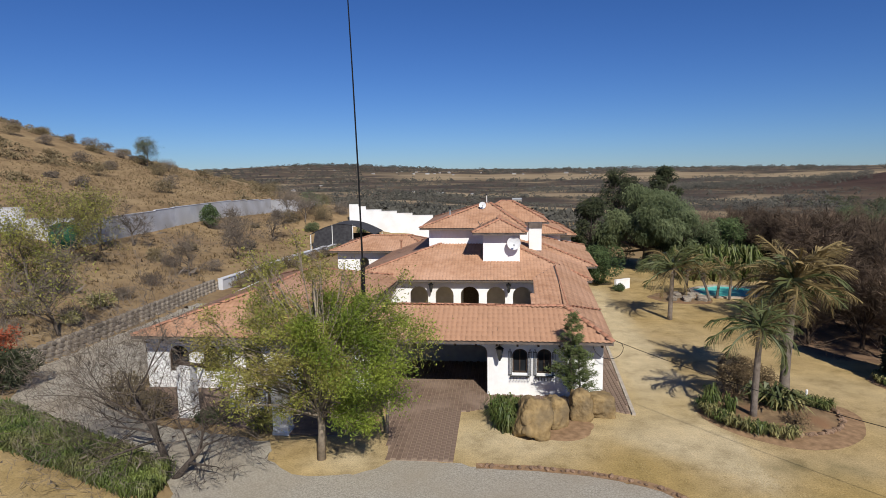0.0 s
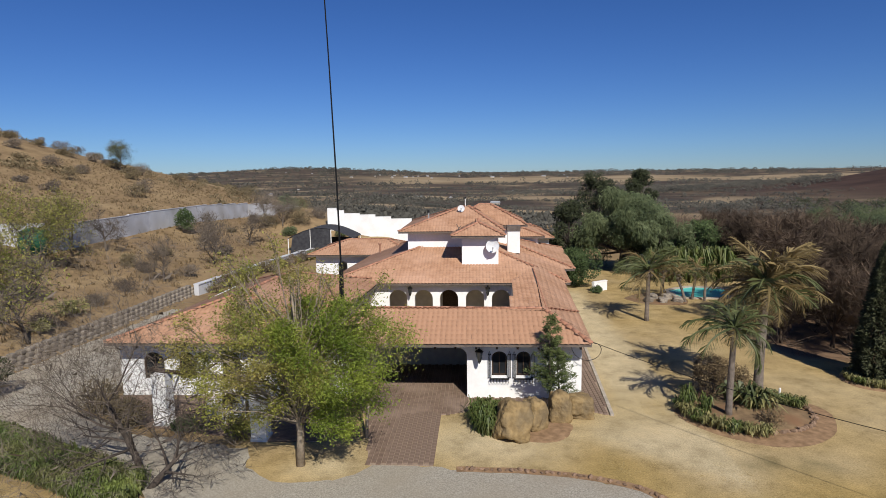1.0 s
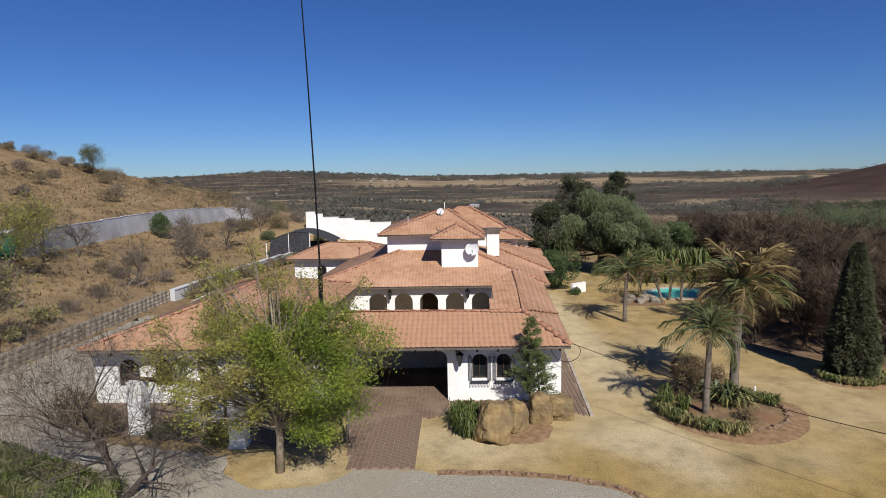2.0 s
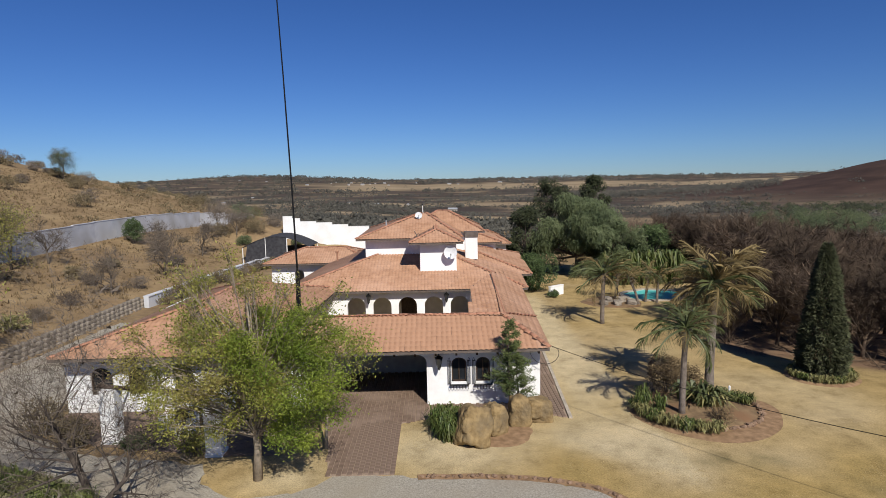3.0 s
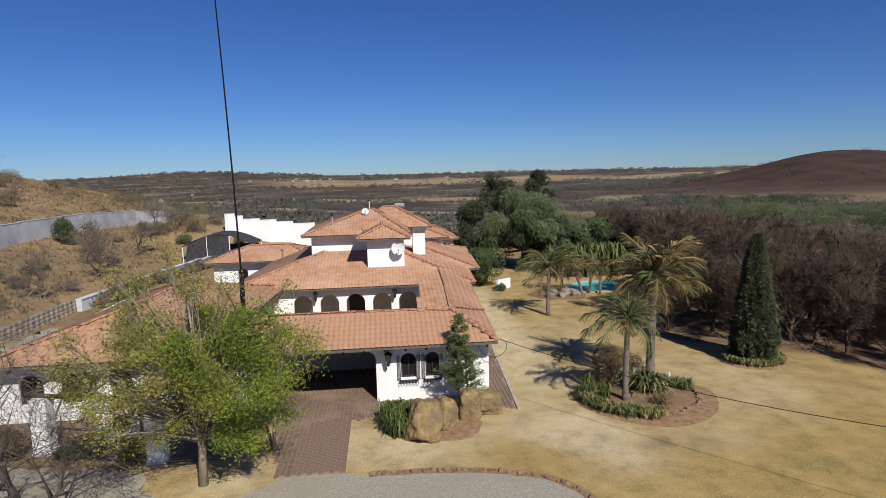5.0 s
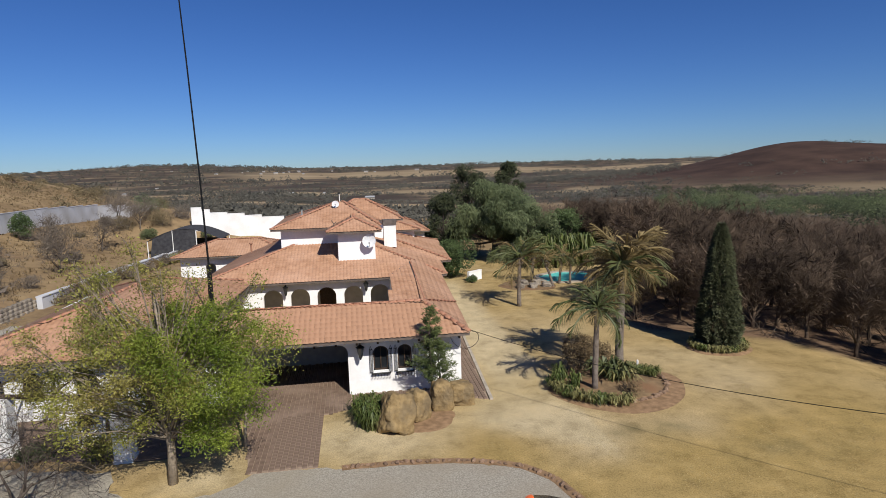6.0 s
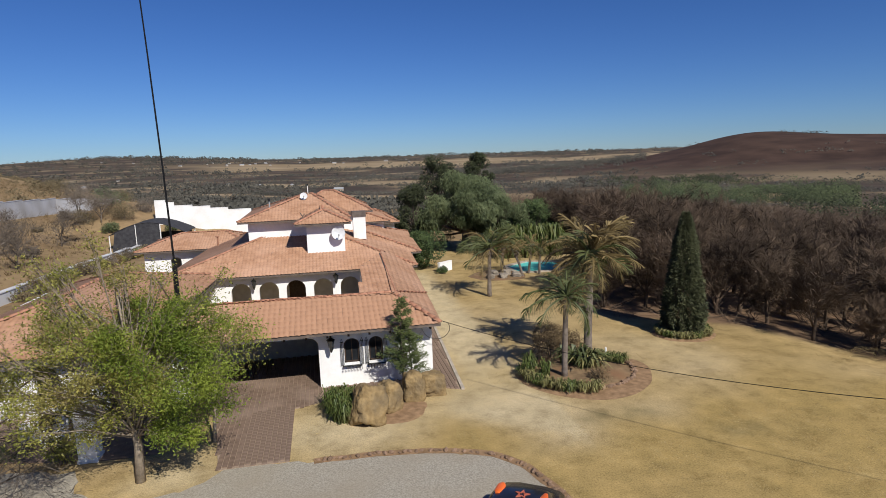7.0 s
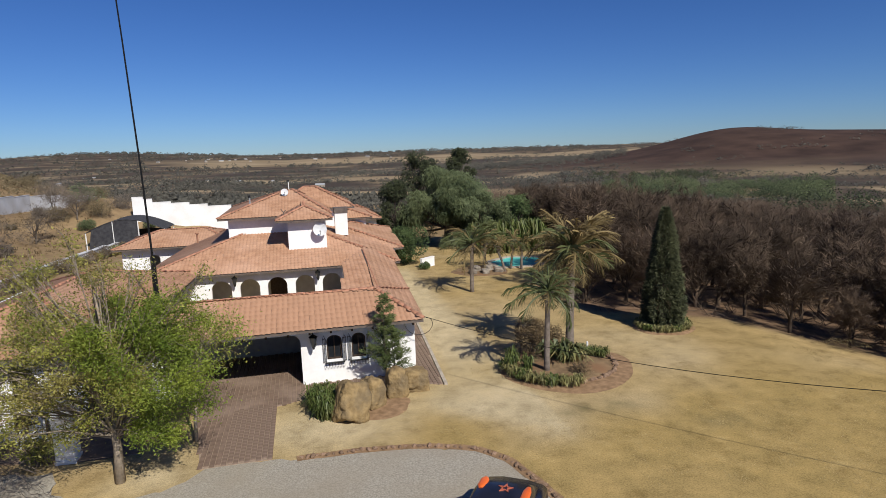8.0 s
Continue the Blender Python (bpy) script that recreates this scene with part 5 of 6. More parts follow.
# the leafy tree before the house, leafing out
def leafing_tree(label, at, seed, rx, ry, rz, zc, leaf_count):
    """A trunk with rising limbs to uneven clumps of small leaves: thick on one side, thin and twiggy at the top."""
    rng = random.Random(seed)
    t = thing("leafy_tree", label, "tree", at)
    wood, crown, fresh = Mesh(), Mesh(), Mesh()
    stem = [Vector((0.0, 0, -0.1)), Vector((0.05, 0, 1.1)), Vector((-0.05, 0.05, 2.3)), Vector((0.08, 0.1, 3.7)), Vector((-0.05, 0.05, zc + rz * 0.55))]
    wood.tube(stem, [0.155, 0.115, 0.09, 0.06, 0.025], 8)
    lumps = []
    while len(lumps) < 150:
        d = Vector((rng.gauss(0, 1), rng.gauss(0, 1), rng.gauss(0, 1))).normalized() * rng.random() ** 0.4
        p = Vector((d.x * rx, d.y * ry, zc + d.z * rz))
        if p.z < 1.2 + (0.50 if p.x < -0.6 else 0.10) * math.hypot(p.x, p.y) or (p.z > zc + rz * 0.45 and rng.random() < 0.25):
            continue
        if noise.noise(p * 0.75 + Vector((seed, 0, 0))) < 0.02:
            continue
        lumps.append((p * rng.uniform(0.92, 1.08), rng.uniform(0.24, 0.58)))
    for p, r in lumps:
        h = min(zc + rz * 0.3, rng.uniform(1.3, max(2.0, p.z * 0.80)))
        k = max(i for i in range(4) if stem[i].z <= h)
        a = stem[k].lerp(stem[k + 1], (h - stem[k].z) / (stem[k + 1].z - stem[k].z))
        mid = a.lerp(p, 0.5) + Vector((rng.gauss(0, 0.12), rng.gauss(0, 0.12), 0.14 + rng.gauss(0, 0.1)))
        wood.tube([a, mid, p], [0.032, 0.020, 0.007], 5, False)
        for _ in range(7):
            e = p + Vector((rng.gauss(0, 1), rng.gauss(0, 1), rng.gauss(0.35, 0.8))).normalized() * r * rng.uniform(0.8, 1.5)
            wood.tube([mid.lerp(p, rng.uniform(0.3, 1.0)), p.lerp(e, 0.5) + Vector((0, 0, 0.04)), e], [0.011, 0.007, 0.003], 3, False)
        green = p.x + 1.4 * noise.noise(p * 0.6) > 0.5 and p.z < zc + rz * 0.5
        thick = 0.45 if p.z > zc + rz * 0.42 else (1.2 if p.x > -0.3 else 0.8)
        for _ in range(int(leaf_count * thick * r / 0.43)):
            d = Vector((rng.gauss(0, 0.5), rng.gauss(0, 0.5), rng.gauss(0, 0.42)))
            q = p + d * r * 1.15
            a2 = Vector((rng.gauss(0, 1), rng.gauss(0, 1), rng.gauss(-0.3, 0.8))).normalized() * 0.082 * rng.uniform(0.6, 1.35)
            b2 = a2.orthogonal().normalized()
            b2.rotate(Matrix.Rotation(rng.uniform(0, 6.28), 3, a2.normalized()))
            b2 *= a2.length * 0.42
            (fresh if green else crown).add([q - a2 * 0.5, q + b2 * 0.5, q + a2 * 0.6, q - b2 * 0.5], [(0, 1, 2, 3)])
    part("trunk", wood, M_BARK, t, fix=False, smooth=True)
    part("crown", crown, M_LEAF, t, "olive and straw-tinged young leaves", fix=False)
    part("crown", fresh, M_LEAFFRESH, t, "bright green fresh leaves", fix=False)
    return t


leafing_tree("spreading garden tree with fresh olive-green spring leaves", (-5.75, 17.85, 0), 11, 3.6, 2.6, 3.05, 3.95, 560)
tree("leafy_tree", "small half-bare garden tree beside the paved drive", (-4.0, 19.9, 0), 5, 2.7, 0.07,
     dict(levels=3, kids=(7, 4, 4), spread=0.9, first=0.45), M_LEAF, 14, 0.25, 0.08)
def sapling(label, at, seed, h):
    """A thin stem, a second one beside it, and feathery boughs that grow shorter to the top."""
    rng = random.Random(seed)
    t = thing("shrub_tree", label, "tree", at)
    wood, crown = Mesh(), Mesh()
    for dx, top in ((0.0, h), (0.34, h * 0.62)):
        stem = [Vector((dx * 0.4, 0, -0.1)), Vector((dx, 0, top * 0.4)), Vector((dx * 0.9 - 0.03, 0, top * 0.75)), Vector((dx * 0.8, 0, top))]
        wood.tube(stem, [0.045, 0.036, 0.02, 0.006], 6, False)
        for i in range(int(22 * top)):
            s = 0.24 + 0.76 * (i + rng.random()) / int(22 * top)
            a, l = rng.uniform(0, 6.283), (1.08 * (1 - s) ** 0.8 + 0.12) * rng.uniform(0.5, 1.15)
            p = Vector((dx * 0.9, 0, top * s))
            way = Vector((math.cos(a), math.sin(a), rng.uniform(0.15, 0.7)))
            tip = p + way.normalized() * l
            wood.tube([p, p.lerp(tip, 0.5) + Vector((0, 0, 0.05)), tip], [0.010, 0.006, 0.003], 3, False)
            for _ in range(int(30 + 80 * l)):
                q = p.lerp(tip, rng.uniform(0.25, 1.05)) + Vector((rng.gauss(0, 0.045), rng.gauss(0, 0.045), rng.gauss(0.0, 0.04)))
                e = (way + Vector((rng.gauss(0, 0.8), rng.gauss(0, 0.8), rng.gauss(-0.2, 0.5)))).normalized() * rng.uniform(0.07, 0.14)
                b = e.orthogonal().normalized() * 0.014
                crown.add([q - b, q + b, q + e], [(0, 1, 2)])
    part("trunk", wood, M_BAREBARK, t, fix=False)
    part("crown", crown, M_SAPLING, t, "feathery dark green leaves", fix=False)
    return t


sapling("feathery green sapling between the boulders", (2.72, 22.6, 0), 21, 3.75)

# the bare trees in front: one leaning dark stem, one upright grey one, both widely branched
tree("bare_tree", "leaning leafless dark tree with a low tangle of branches", (-9.9, 16.3, 0), 8, 1.5, 0.125,
     dict(levels=4, kids=(5, 4, 4, 3), spread=1.0, shrink=0.82, first=0.4, lift=0.05, bend=0.2, thin=0.62, taper=0.75), None, bark=M_BAREBARK, dirn=(0.55, 0.25, 0.75), twig=(2, 0.45, 0.006, M_BAREBARK))
tree("bare_tree", "grey leafless tree with a wide haze of fine twigs", (-10.7, 17.35, 0), 18, 2.5, 0.12,
     dict(levels=5, kids=(8, 5, 4, 3, 3), spread=0.92, shrink=0.84, first=0.2, lift=0.03, bend=0.19, thin=0.50), None, bark=M_BAREBARK, dirn=(-0.22, 0, 1), twig=(2, 0.45, 0.005, M_TWIG))


# slope trees
def slope_tree(x, y, seed, h, leafy=0, label="leafless thorny tree on the brown slope", mat=None):
    return tree("thorn_tree", label, (x, y, land(x, y)), seed, h, 0.08 + 0.01 * h,
                dict(levels=4, kids=(6, 4, 4, 3), spread=0.8, shrink=0.72, first=0.2, lift=0.06, bend=0.17), mat or M_LEAF if leafy else None, leafy * 2, 0.28, 0.14,
                group="trees on the slope", bark=M_TWIG, twig=(2, 0.6, 0.009, M_TWIG))


slope_tree(-23.6, 29.2, 31, 2.5, 1, "tall half-bare tree with a few green leaves")
slope_tree(-28.5, 33.5, 32, 3.0, 5, "thorny tree with new yellow-green leaves")
slope_tree(-25.0, 45.5, 33, 1.9)
slope_tree(-25.2, 55.0, 34, 2.1)
slope_tree(-27.5, 70.0, 35, 2.2)
slope_tree(-26.0, 78.0, 36, 2.1)
slope_tree(-34.6, 48.6, 37, 2.9, 4, "thorny tree with new yellow-green leaves")
slope_tree(-34.3, 52.8, 38, 2.0)
slope_tree(-33.0, 42.0, 39, 3.0, 5, "thorny tree with new yellow-green leaves")
slope_tree(-31.0, 66.0, 40, 1.9)
slope_tree(-28.0, 62.0, 42, 1.8)
slope_tree(-30.5, 84.0, 43, 2.0)
slope_tree(-36.0, 104.0, 44, 2.6)
slope_tree(-69.0, 113.0, 41, 3.1, 5, "round grey-green thorn tree on the hill crest", M_WILLOW)


def bush(name, label, at, seed, rx, rz, mat, n=900, size=0.09, category="bush", group="", thin=0.4, stems=True, hollow=0.5):
    rng = random.Random(seed)
    t = thing(name, label, category, at, group)
    m = Mesh()
    lumps = [(Vector((rng.uniform(-0.5, 0.5) * rx, rng.uniform(-0.5, 0.5) * rx, rz * rng.uniform(0.35, 0.75))), rng.uniform(0.45, 0.65)) for _ in range(7)]
    for _ in range(n):
        c, k = rng.choice(lumps)
        d = Vector((rng.gauss(0, 1), rng.gauss(0, 1), rng.gauss(0, 1))).normalized() * (hollow + (1 - hollow) * rng.random())
        q = c + Vector((d.x * rx * k, d.y * rx * k, d.z * rz * k * 0.75))
        if q.z < 0.02:
            q.z = rng.uniform(0.02, 0.2)
        a = (d + Vector((rng.gauss(0, 0.6), rng.gauss(0, 0.6), rng.gauss(0, 0.6)))).normalized() * size * rng.uniform(0.6, 1.4)
        b = a.orthogonal().normalized() * a.length * thin
        m.add([q - a * 0.5, q + b * 0.5, q + a * 0.6, q - b * 0.5], [(0, 1, 2, 3)])
    part("foliage", m, mat, t, fix=False)
    if stems:
        s = Mesh()
        for _ in range(9):
            e = Vector((rng.uniform(-0.6, 0.6) * rx, rng.uniform(-0.6, 0.6) * rx, rz * 0.8))
            s.tube([Vector((e.x * 0.15, e.y * 0.15, -0.05)), e * 0.5 + Vector((0.03, 0, 0.05)), e], [0.025, 0.018, 0.006], 4)
        part("woody_base", s, M_TWIG, t, fix=False)
    return t


bush("round_bush", "rounded brown dry bush under the palms", (9.55, 24.15, 0.08), 51, 1.05, 1.45, M_SCRUB, 5200, 0.09, hollow=0.75)
bush("round_bush", "rounded brown-green bush behind the palm trunk", (10.45, 24.3, 0.08), 52, 0.6, 1.1, M_SCRUB, 1600, 0.08)
bush("low_bush", "small dry brown shrub in the flower bed", (10.3, 21.2, 0.1), 53, 0.55, 0.55, M_SCRUB, 800, 0.07)
bush("wall_bush", "dense round green bush against the boundary wall", (-35.2, 69.5, land(-35.2, 69.5)), 54, 1.5, 2.6, M_LEAFDARK, 2600, 0.2, hollow=0.8)
bush("yellow_bush", "low yellow-leaved bush on the slope", (-24.6, 34.0, land(-24.6, 34.0)), 55, 1.1, 1.1, M_DRYSTRAP, 900, 0.15)
bush("yellow_bush", "low yellow-leaved bush on the slope", (-27.2, 31.0, land(-27.2, 31.0)), 56, 1.2, 1.1, M_DRYSTRAP, 900, 0.15)
bush("yellow_bush", "low yellow-leaved bush by the block wall", (-24.0, 30.6, land(-24.0, 30.6)), 57, 0.8, 0.8, M_DRYSTRAP, 600, 0.13)
bush("red_bush", "rust-red shrub at the end of the block wall", (-23.4, 25.2, land(-23.4, 25.2)), 58, 0.9, 1.5, M_RUST, 900, 0.14)
bush("dark_bush", "dense dark shrub beside the drive", (-21.4, 22.6, 0), 59, 1.7, 1.7, M_CYPRESS, 3200, 0.14, hollow=0.8)
bush("hedge_bush", "olive-brown twiggy bush before the verandah", (-14.6, 21.6, 0), 60, 1.15, 1.5, M_HILLBUSH, 2600, 0.09)
bush("hedge_bush", "olive-brown twiggy bush before the verandah", (-12.9, 20.2, 0), 61, 0.95, 1.2, M_HILLBUSH, 2000, 0.09)
bush("hedge_bush", "leafy shrub at the foot of the pergola", (-8.5, 19.6, 0), 62, 0.6, 0.9, M_LEAF, 900, 0.09)
bush("hedge_bush", "leafy shrub at the foot of the pergola", (-10.6, 20.2, 0), 63, 0.9, 0.45, M_LEAFDARK, 1200, 0.09)
bush("ivy_hedge", "clipped dark green creeper-covered hedge by the gate", (8.4, 47.7, 0), 64, 1.5, 3.0, M_LEAFDARK, 4200, 0.17, hollow=0.85, stems=False)
bush("ivy_hedge", "dark hedge beside the house corner", (7.4, 49.0, 0), 65, 1.2, 2.7, M_LEAFDARK, 2200, 0.17, hollow=0.85, stems=False)
for i in range(24):
    y = 46.3 + i * 1.12
    x = -21.35 + (y - 46.2) * 0.09 + random.uniform(-0.2, 0.2)
    bush("wall_shrub", "scraggy shrub growing along the low wall", (x, y, land(x, y)), 70 + i, 0.95, 0.7 + 0.28 * (i % 3), (M_HILLBUSH, M_TWIG, M_SCRUB, M_LEAF)[i % 4], 1100, 0.11, group="shrubs along the low wall")

for i, (x, y, r) in enumerate(((-23.8, 79.0, 1.7), (-25.8, 81.5, 2.0), (-22.6, 81.8, 1.6), (-27.6, 78.0, 1.5), (-24.6, 76.0, 1.2), (-29.0, 86.0, 1.9), (-26.0, 88.0, 1.8), (-22.2, 76.4, 1.0), (-19.0, 83.0, 1.5), (-20.6, 78.0, 1.3), (-18.2, 78.2, 0.9))):
    bush("thicket_bush", "grey-green thicket bush between the boundary walls", (x, y, land(x, y) - 0.1), 700 + i, r, r * 1.15, (M_HILLBUSH, M_WILLOW, M_TWIG)[i % 3], 2200, 0.17, group="thicket behind the wall", thin=0.22)
bush("gate_shrub", "small green shrub beside the white gate wall", (8.9, 45.3, 0), 66, 0.5, 0.55, M_LEAFDARK, 900, 0.12)
for i, (x, y, r) in enumerate(((-25.2, 27.0, 1.3), (-26.8, 29.0, 1.5), (-24.4, 31.6, 1.0), (-29.0, 30.5, 1.4), (-24.9, 37.0, 0.9), (-25.6, 41.0, 1.0), (-24.6, 48.5, 1.1), (-27.5, 47.5, 1.0))):
    bush("slope_shrub", "dark leafless shrub on the slope above the blocks", (x, y, land(x, y)), 500 + i, r, r * 0.85, (M_TWIG, M_BAREBARK)[i % 2], 1300, 0.17, group="shrubs on the slope", thin=0.12)
# hillside bushes and scrub
rng = random.Random(88)
for i in range(39):
    x, y = rng.uniform(-100, -45), rng.uniform(72, 135)
    if i < 10:
        x, y = -62 - i * 4.2 + rng.uniform(-2, 2), 118 - i * 1.2 + rng.uniform(-4, 4)
    if i >= 34:
        x, y = rng.uniform(-34, -24.5), rng.uniform(44, 82)
    r = rng.uniform(0.9, 2.3) * (0.6 if i >= 34 else 1.0)
    bush("hill_bush", "grey-brown leafless bush on the grassy hill", (x, y, land(x, y) - 0.1), 400 + i, r, r * 1.05, (M_HILLBUSH, M_TWIG)[i % 2], 900, 0.26, group="bushes on the hill", thin=0.25)
hill = Mesh()
rng = random.Random(4)
for _ in range(900):
    x, y = rng.uniform(-120, -39), rng.uniform(45, 170)
    if noise.noise((x / 14, y / 14, 2.2)) < 0.02:
        continue
    z, r = land(x, y), rng.uniform(0.35, 1.5) * (1 + 0.8 * max(0, noise.noise((x / 25, y / 25, 6))))
    for _ in range(80):
        d = Vector((rng.gauss(0, 1), rng.gauss(0, 1), abs(rng.gauss(0, 1)))).normalized() * rng.uniform(0.6, 1.05)
        q = Vector((x, y, z)) + Vector((d.x * r, d.y * r, d.z * r * 0.8))
        a = Vector((rng.gauss(0, 1), rng.gauss(0, 1), rng.gauss(0, 1))).normalized() * r * 0.30
        b = a.orthogonal().normalized() * r * 0.12
        hill.add([q - a * 0.5, q + b * 0.5, q + a * 0.6, q - b * 0.5], [(0, 1, 2, 3)])
solid("hill_scrub", hill, M_HILLBUSH, "brown scrub scattered over the grassy hill", "scrub", "stuff", fix=False)
tufts = Mesh()
for _ in range(9000):
    x, y = rng.uniform(-75, -23.6), rng.uniform(24, 125)
    if x > -24 and y > 46:
        continue
    z, h = land(x, y), rng.uniform(0.12, 0.4)
    for _ in range(4):
        e = Vector((rng.gauss(0, 0.12), rng.gauss(0, 0.12), h))
        s = Vector((rng.uniform(-1, 1), rng.uniform(-1, 1), 0)) * 0.07
        p = Vector((x + rng.gauss(0, 0.1), y + rng.gauss(0, 0.1), z - 0.03))
        tufts.add([p - s, p + s, p + e], [(0, 1, 2)])
solid("grass_tufts", tufts, M_SCRUB, "dry brown grass tufts on the slope", "grass", "stuff", fix=False)


blades = Mesh()
rng = random.Random(31)
for _ in range(42000):
    x, y = rng.uniform(-1, 24), rng.uniform(10.5, 24)
    if noise.noise((x / 2.2, y / 2.2, 4.0)) + 0.5 * noise.noise((x * 1.5, y * 1.5, 1.0)) < (0.0 if y < 18.5 and x > 3 else 0.28) or inside(x, y, GRAVEL) or inside(x, y, PAVED) or inside(x, y, WALK) or x > woodland_edge(y):
        continue
    if (x - 10.25) ** 2 + (y - 22.35) ** 2 < 10 or (x - 17.25) ** 2 + (y - 26) ** 2 < 3:
        continue
    h = rng.uniform(0.012, 0.032)
    for _ in range(3):
        p = Vector((x + rng.gauss(0, 0.05), y + rng.gauss(0, 0.05), -0.005))
        s = Vector((rng.uniform(-1, 1), rng.uniform(-1, 1), 0)) * 0.013
        blades.add([p - s, p + s, p + Vector((rng.gauss(0, 0.03), rng.gauss(0, 0.03), h))], [(0, 1, 2)])
solid("lawn_tufts", blades, M_LAWNGRASS, "short straw-coloured grass tufts on the lawn", "grass", "stuff", fix=False)


# ---- strap-leaved plants ----
def strap_clump(m, rng, x, y, z, h, r, n, w=0.022):
    for _ in range(n):
        a = rng.uniform(0, 2 * math.pi)
        d = Vector((math.cos(a), math.sin(a), 0))
        s = Vector((-d.y, d.x, 0)) * w
        l, up = r * rng.uniform(0.5, 1.2), h * rng.uniform(0.6, 1.15)
        p = Vector((x + rng.gauss(0, r * 0.25), y + rng.gauss(0, r * 0.25), z))
        q, e = p + d * l * 0.45 + Vector((0, 0, up)), p + d * l + Vector((0, 0, up * rng.uniform(0.35, 0.85)))
        m.add([p - s, p + s, q + s, q - s, e], [(0, 1, 2, 3), (3, 2, 4)])


def strap_plant(label, x, y, z, h, r, n, mat, group="", w=0.022):
    t = thing("strap_plant", label, "plant", (x, y, z), group)
    m = Mesh()
    strap_clump(m, random.Random(int(x * 97 + y * 31)), 0, 0, 0, h, r, n, w)
    part("leaves", m, mat, t, fix=False)
    return t


for x, y in ((0.2, 21.2), (0.15, 20.7), (0.45, 21.5), (0.45, 20.9), (0.0, 21.6), (0.3, 20.35)):
    strap_plant("glossy green strap-leaved clump beside the boulder", x, y, 0, 0.72, 0.55, 170, M_STRAP, "clumps by the boulder")
for i in range(9):
    a = 3.0 + i * 0.2
    strap_plant("green and straw strap-leaved clump on the bed's edge", 10.1 + 2.3 * math.cos(a), 22.5 + 2.15 * math.sin(a), 0.07, 0.36, 0.42, 90, M_STRAP if i % 3 == 0 else M_DRYSTRAP, "clumps round the palm bed")
for i in range(8):
    strap_plant("dry yellow-green strap-leaved clump in the bed", 10.9 + 0.2 * i, 23.5 - 0.12 * i + 0.3 * (i % 2), 0.14, 0.32, 0.40, 80, M_DRYSTRAP if i % 2 else M_STRAP, "clumps round the palm bed")
for i in range(3):
    strap_plant("tall dark spiky clump under the palms", (7.95, 8.2, 8.5)[i], (22.6, 23.2, 22.2)[i], 0.05, 0.7, 0.4, 60, M_STRAP, "clumps round the palm bed")
strap_plant("blue-green agave rosette at the palm's foot", 10.35, 23.0, 0.1, 0.75, 1.0, 90, M_PALM, w=0.05)
strap_plant("blue-green agave rosette at the palm's foot", 10.6, 22.6, 0.1, 0.55, 0.8, 80, M_DRYSTRAP, w=0.04)
for i in range(26):
    a = i * 2 * math.pi / 26
    strap_plant("straw-tipped strap-leaved clump round the cypress", 17.25 + 1.15 * math.cos(a), 26.0 + 1.05 * math.sin(a), 0.04, 0.30, 0.33, 60, M_DRYSTRAP if i % 5 else M_STRAP, "ring of clumps round the cypress")
hedge = Mesh()
rng = random.Random(9)
for _ in range(1500):
    s, w = rng.random(), rng.random()
    a = Vector((-20.2, 21.3, 0)).lerp(Vector((-10.2, 16.6, 0)), s)
    b = Vector((-18.6, 18.6, 0)).lerp(Vector((-9.9, 14.9, 0)), s)
    p = a.lerp(b, w)
    strap_clump(hedge, rng, p.x, p.y, 0, 0.42 + 0.1 * noise.noise((p.x, p.y, 0)), 0.34, 16, 0.018)
solid("strap_leaf_border", hedge, M_STRAP, "thick border of green strap-leaved plants along the drive", "border", "stuff", fix=False)


# ---- palms ----
def frond_mesh(seed, length, mat, arch):
    rng = random.Random(seed)
    m = Mesh()
    pts = [Vector((length * s * (1 - 0.18 * arch * s), 0, length * (0.55 * s - 0.55 * arch * s * s))) for s in [i / 10 for i in range(11)]]
    m.tube(pts, [0.03 * (1 - 0.8 * i / 10) for i in range(11)], 4, False)
    for i in range(34):
        s = 0.10 + 0.90 * i / 34
        k = min(9, int(s * 10))
        p = pts[k].lerp(pts[k + 1], s * 10 - k)
        d = (pts[k + 1] - pts[k]).normalized()
        ll = length * 0.27 * math.sin(math.pi * min(1, 0.12 + s * 0.85)) * rng.uniform(0.85, 1.1)
        for sd in (-1, 1):
            e = (d * 0.75 + Vector((0, sd * rng.uniform(0.5, 0.95), 0)) + Vector((0, 0, rng.uniform(-0.85, 0.35)))).normalized() * ll
            w = d * 0.0038
            m.add([p - w, p + w, p + e * 0.6 + w * 0.7, p + e + Vector((0, 0, -0.25 * ll)), p + e * 0.6 - w * 0.7], [(0, 1, 2, 3, 4)])
    return m.data("frond", mat)


FRONDS = {"green": [frond_mesh(s, 1.0, M_PALM, a) for s, a in ((1, 0.7), (2, 1.0), (3, 1.25))], "dry": [frond_mesh(s, 1.0, M_PALMDRY, a) for s, a in ((4, 0.75), (5, 1.15))]}


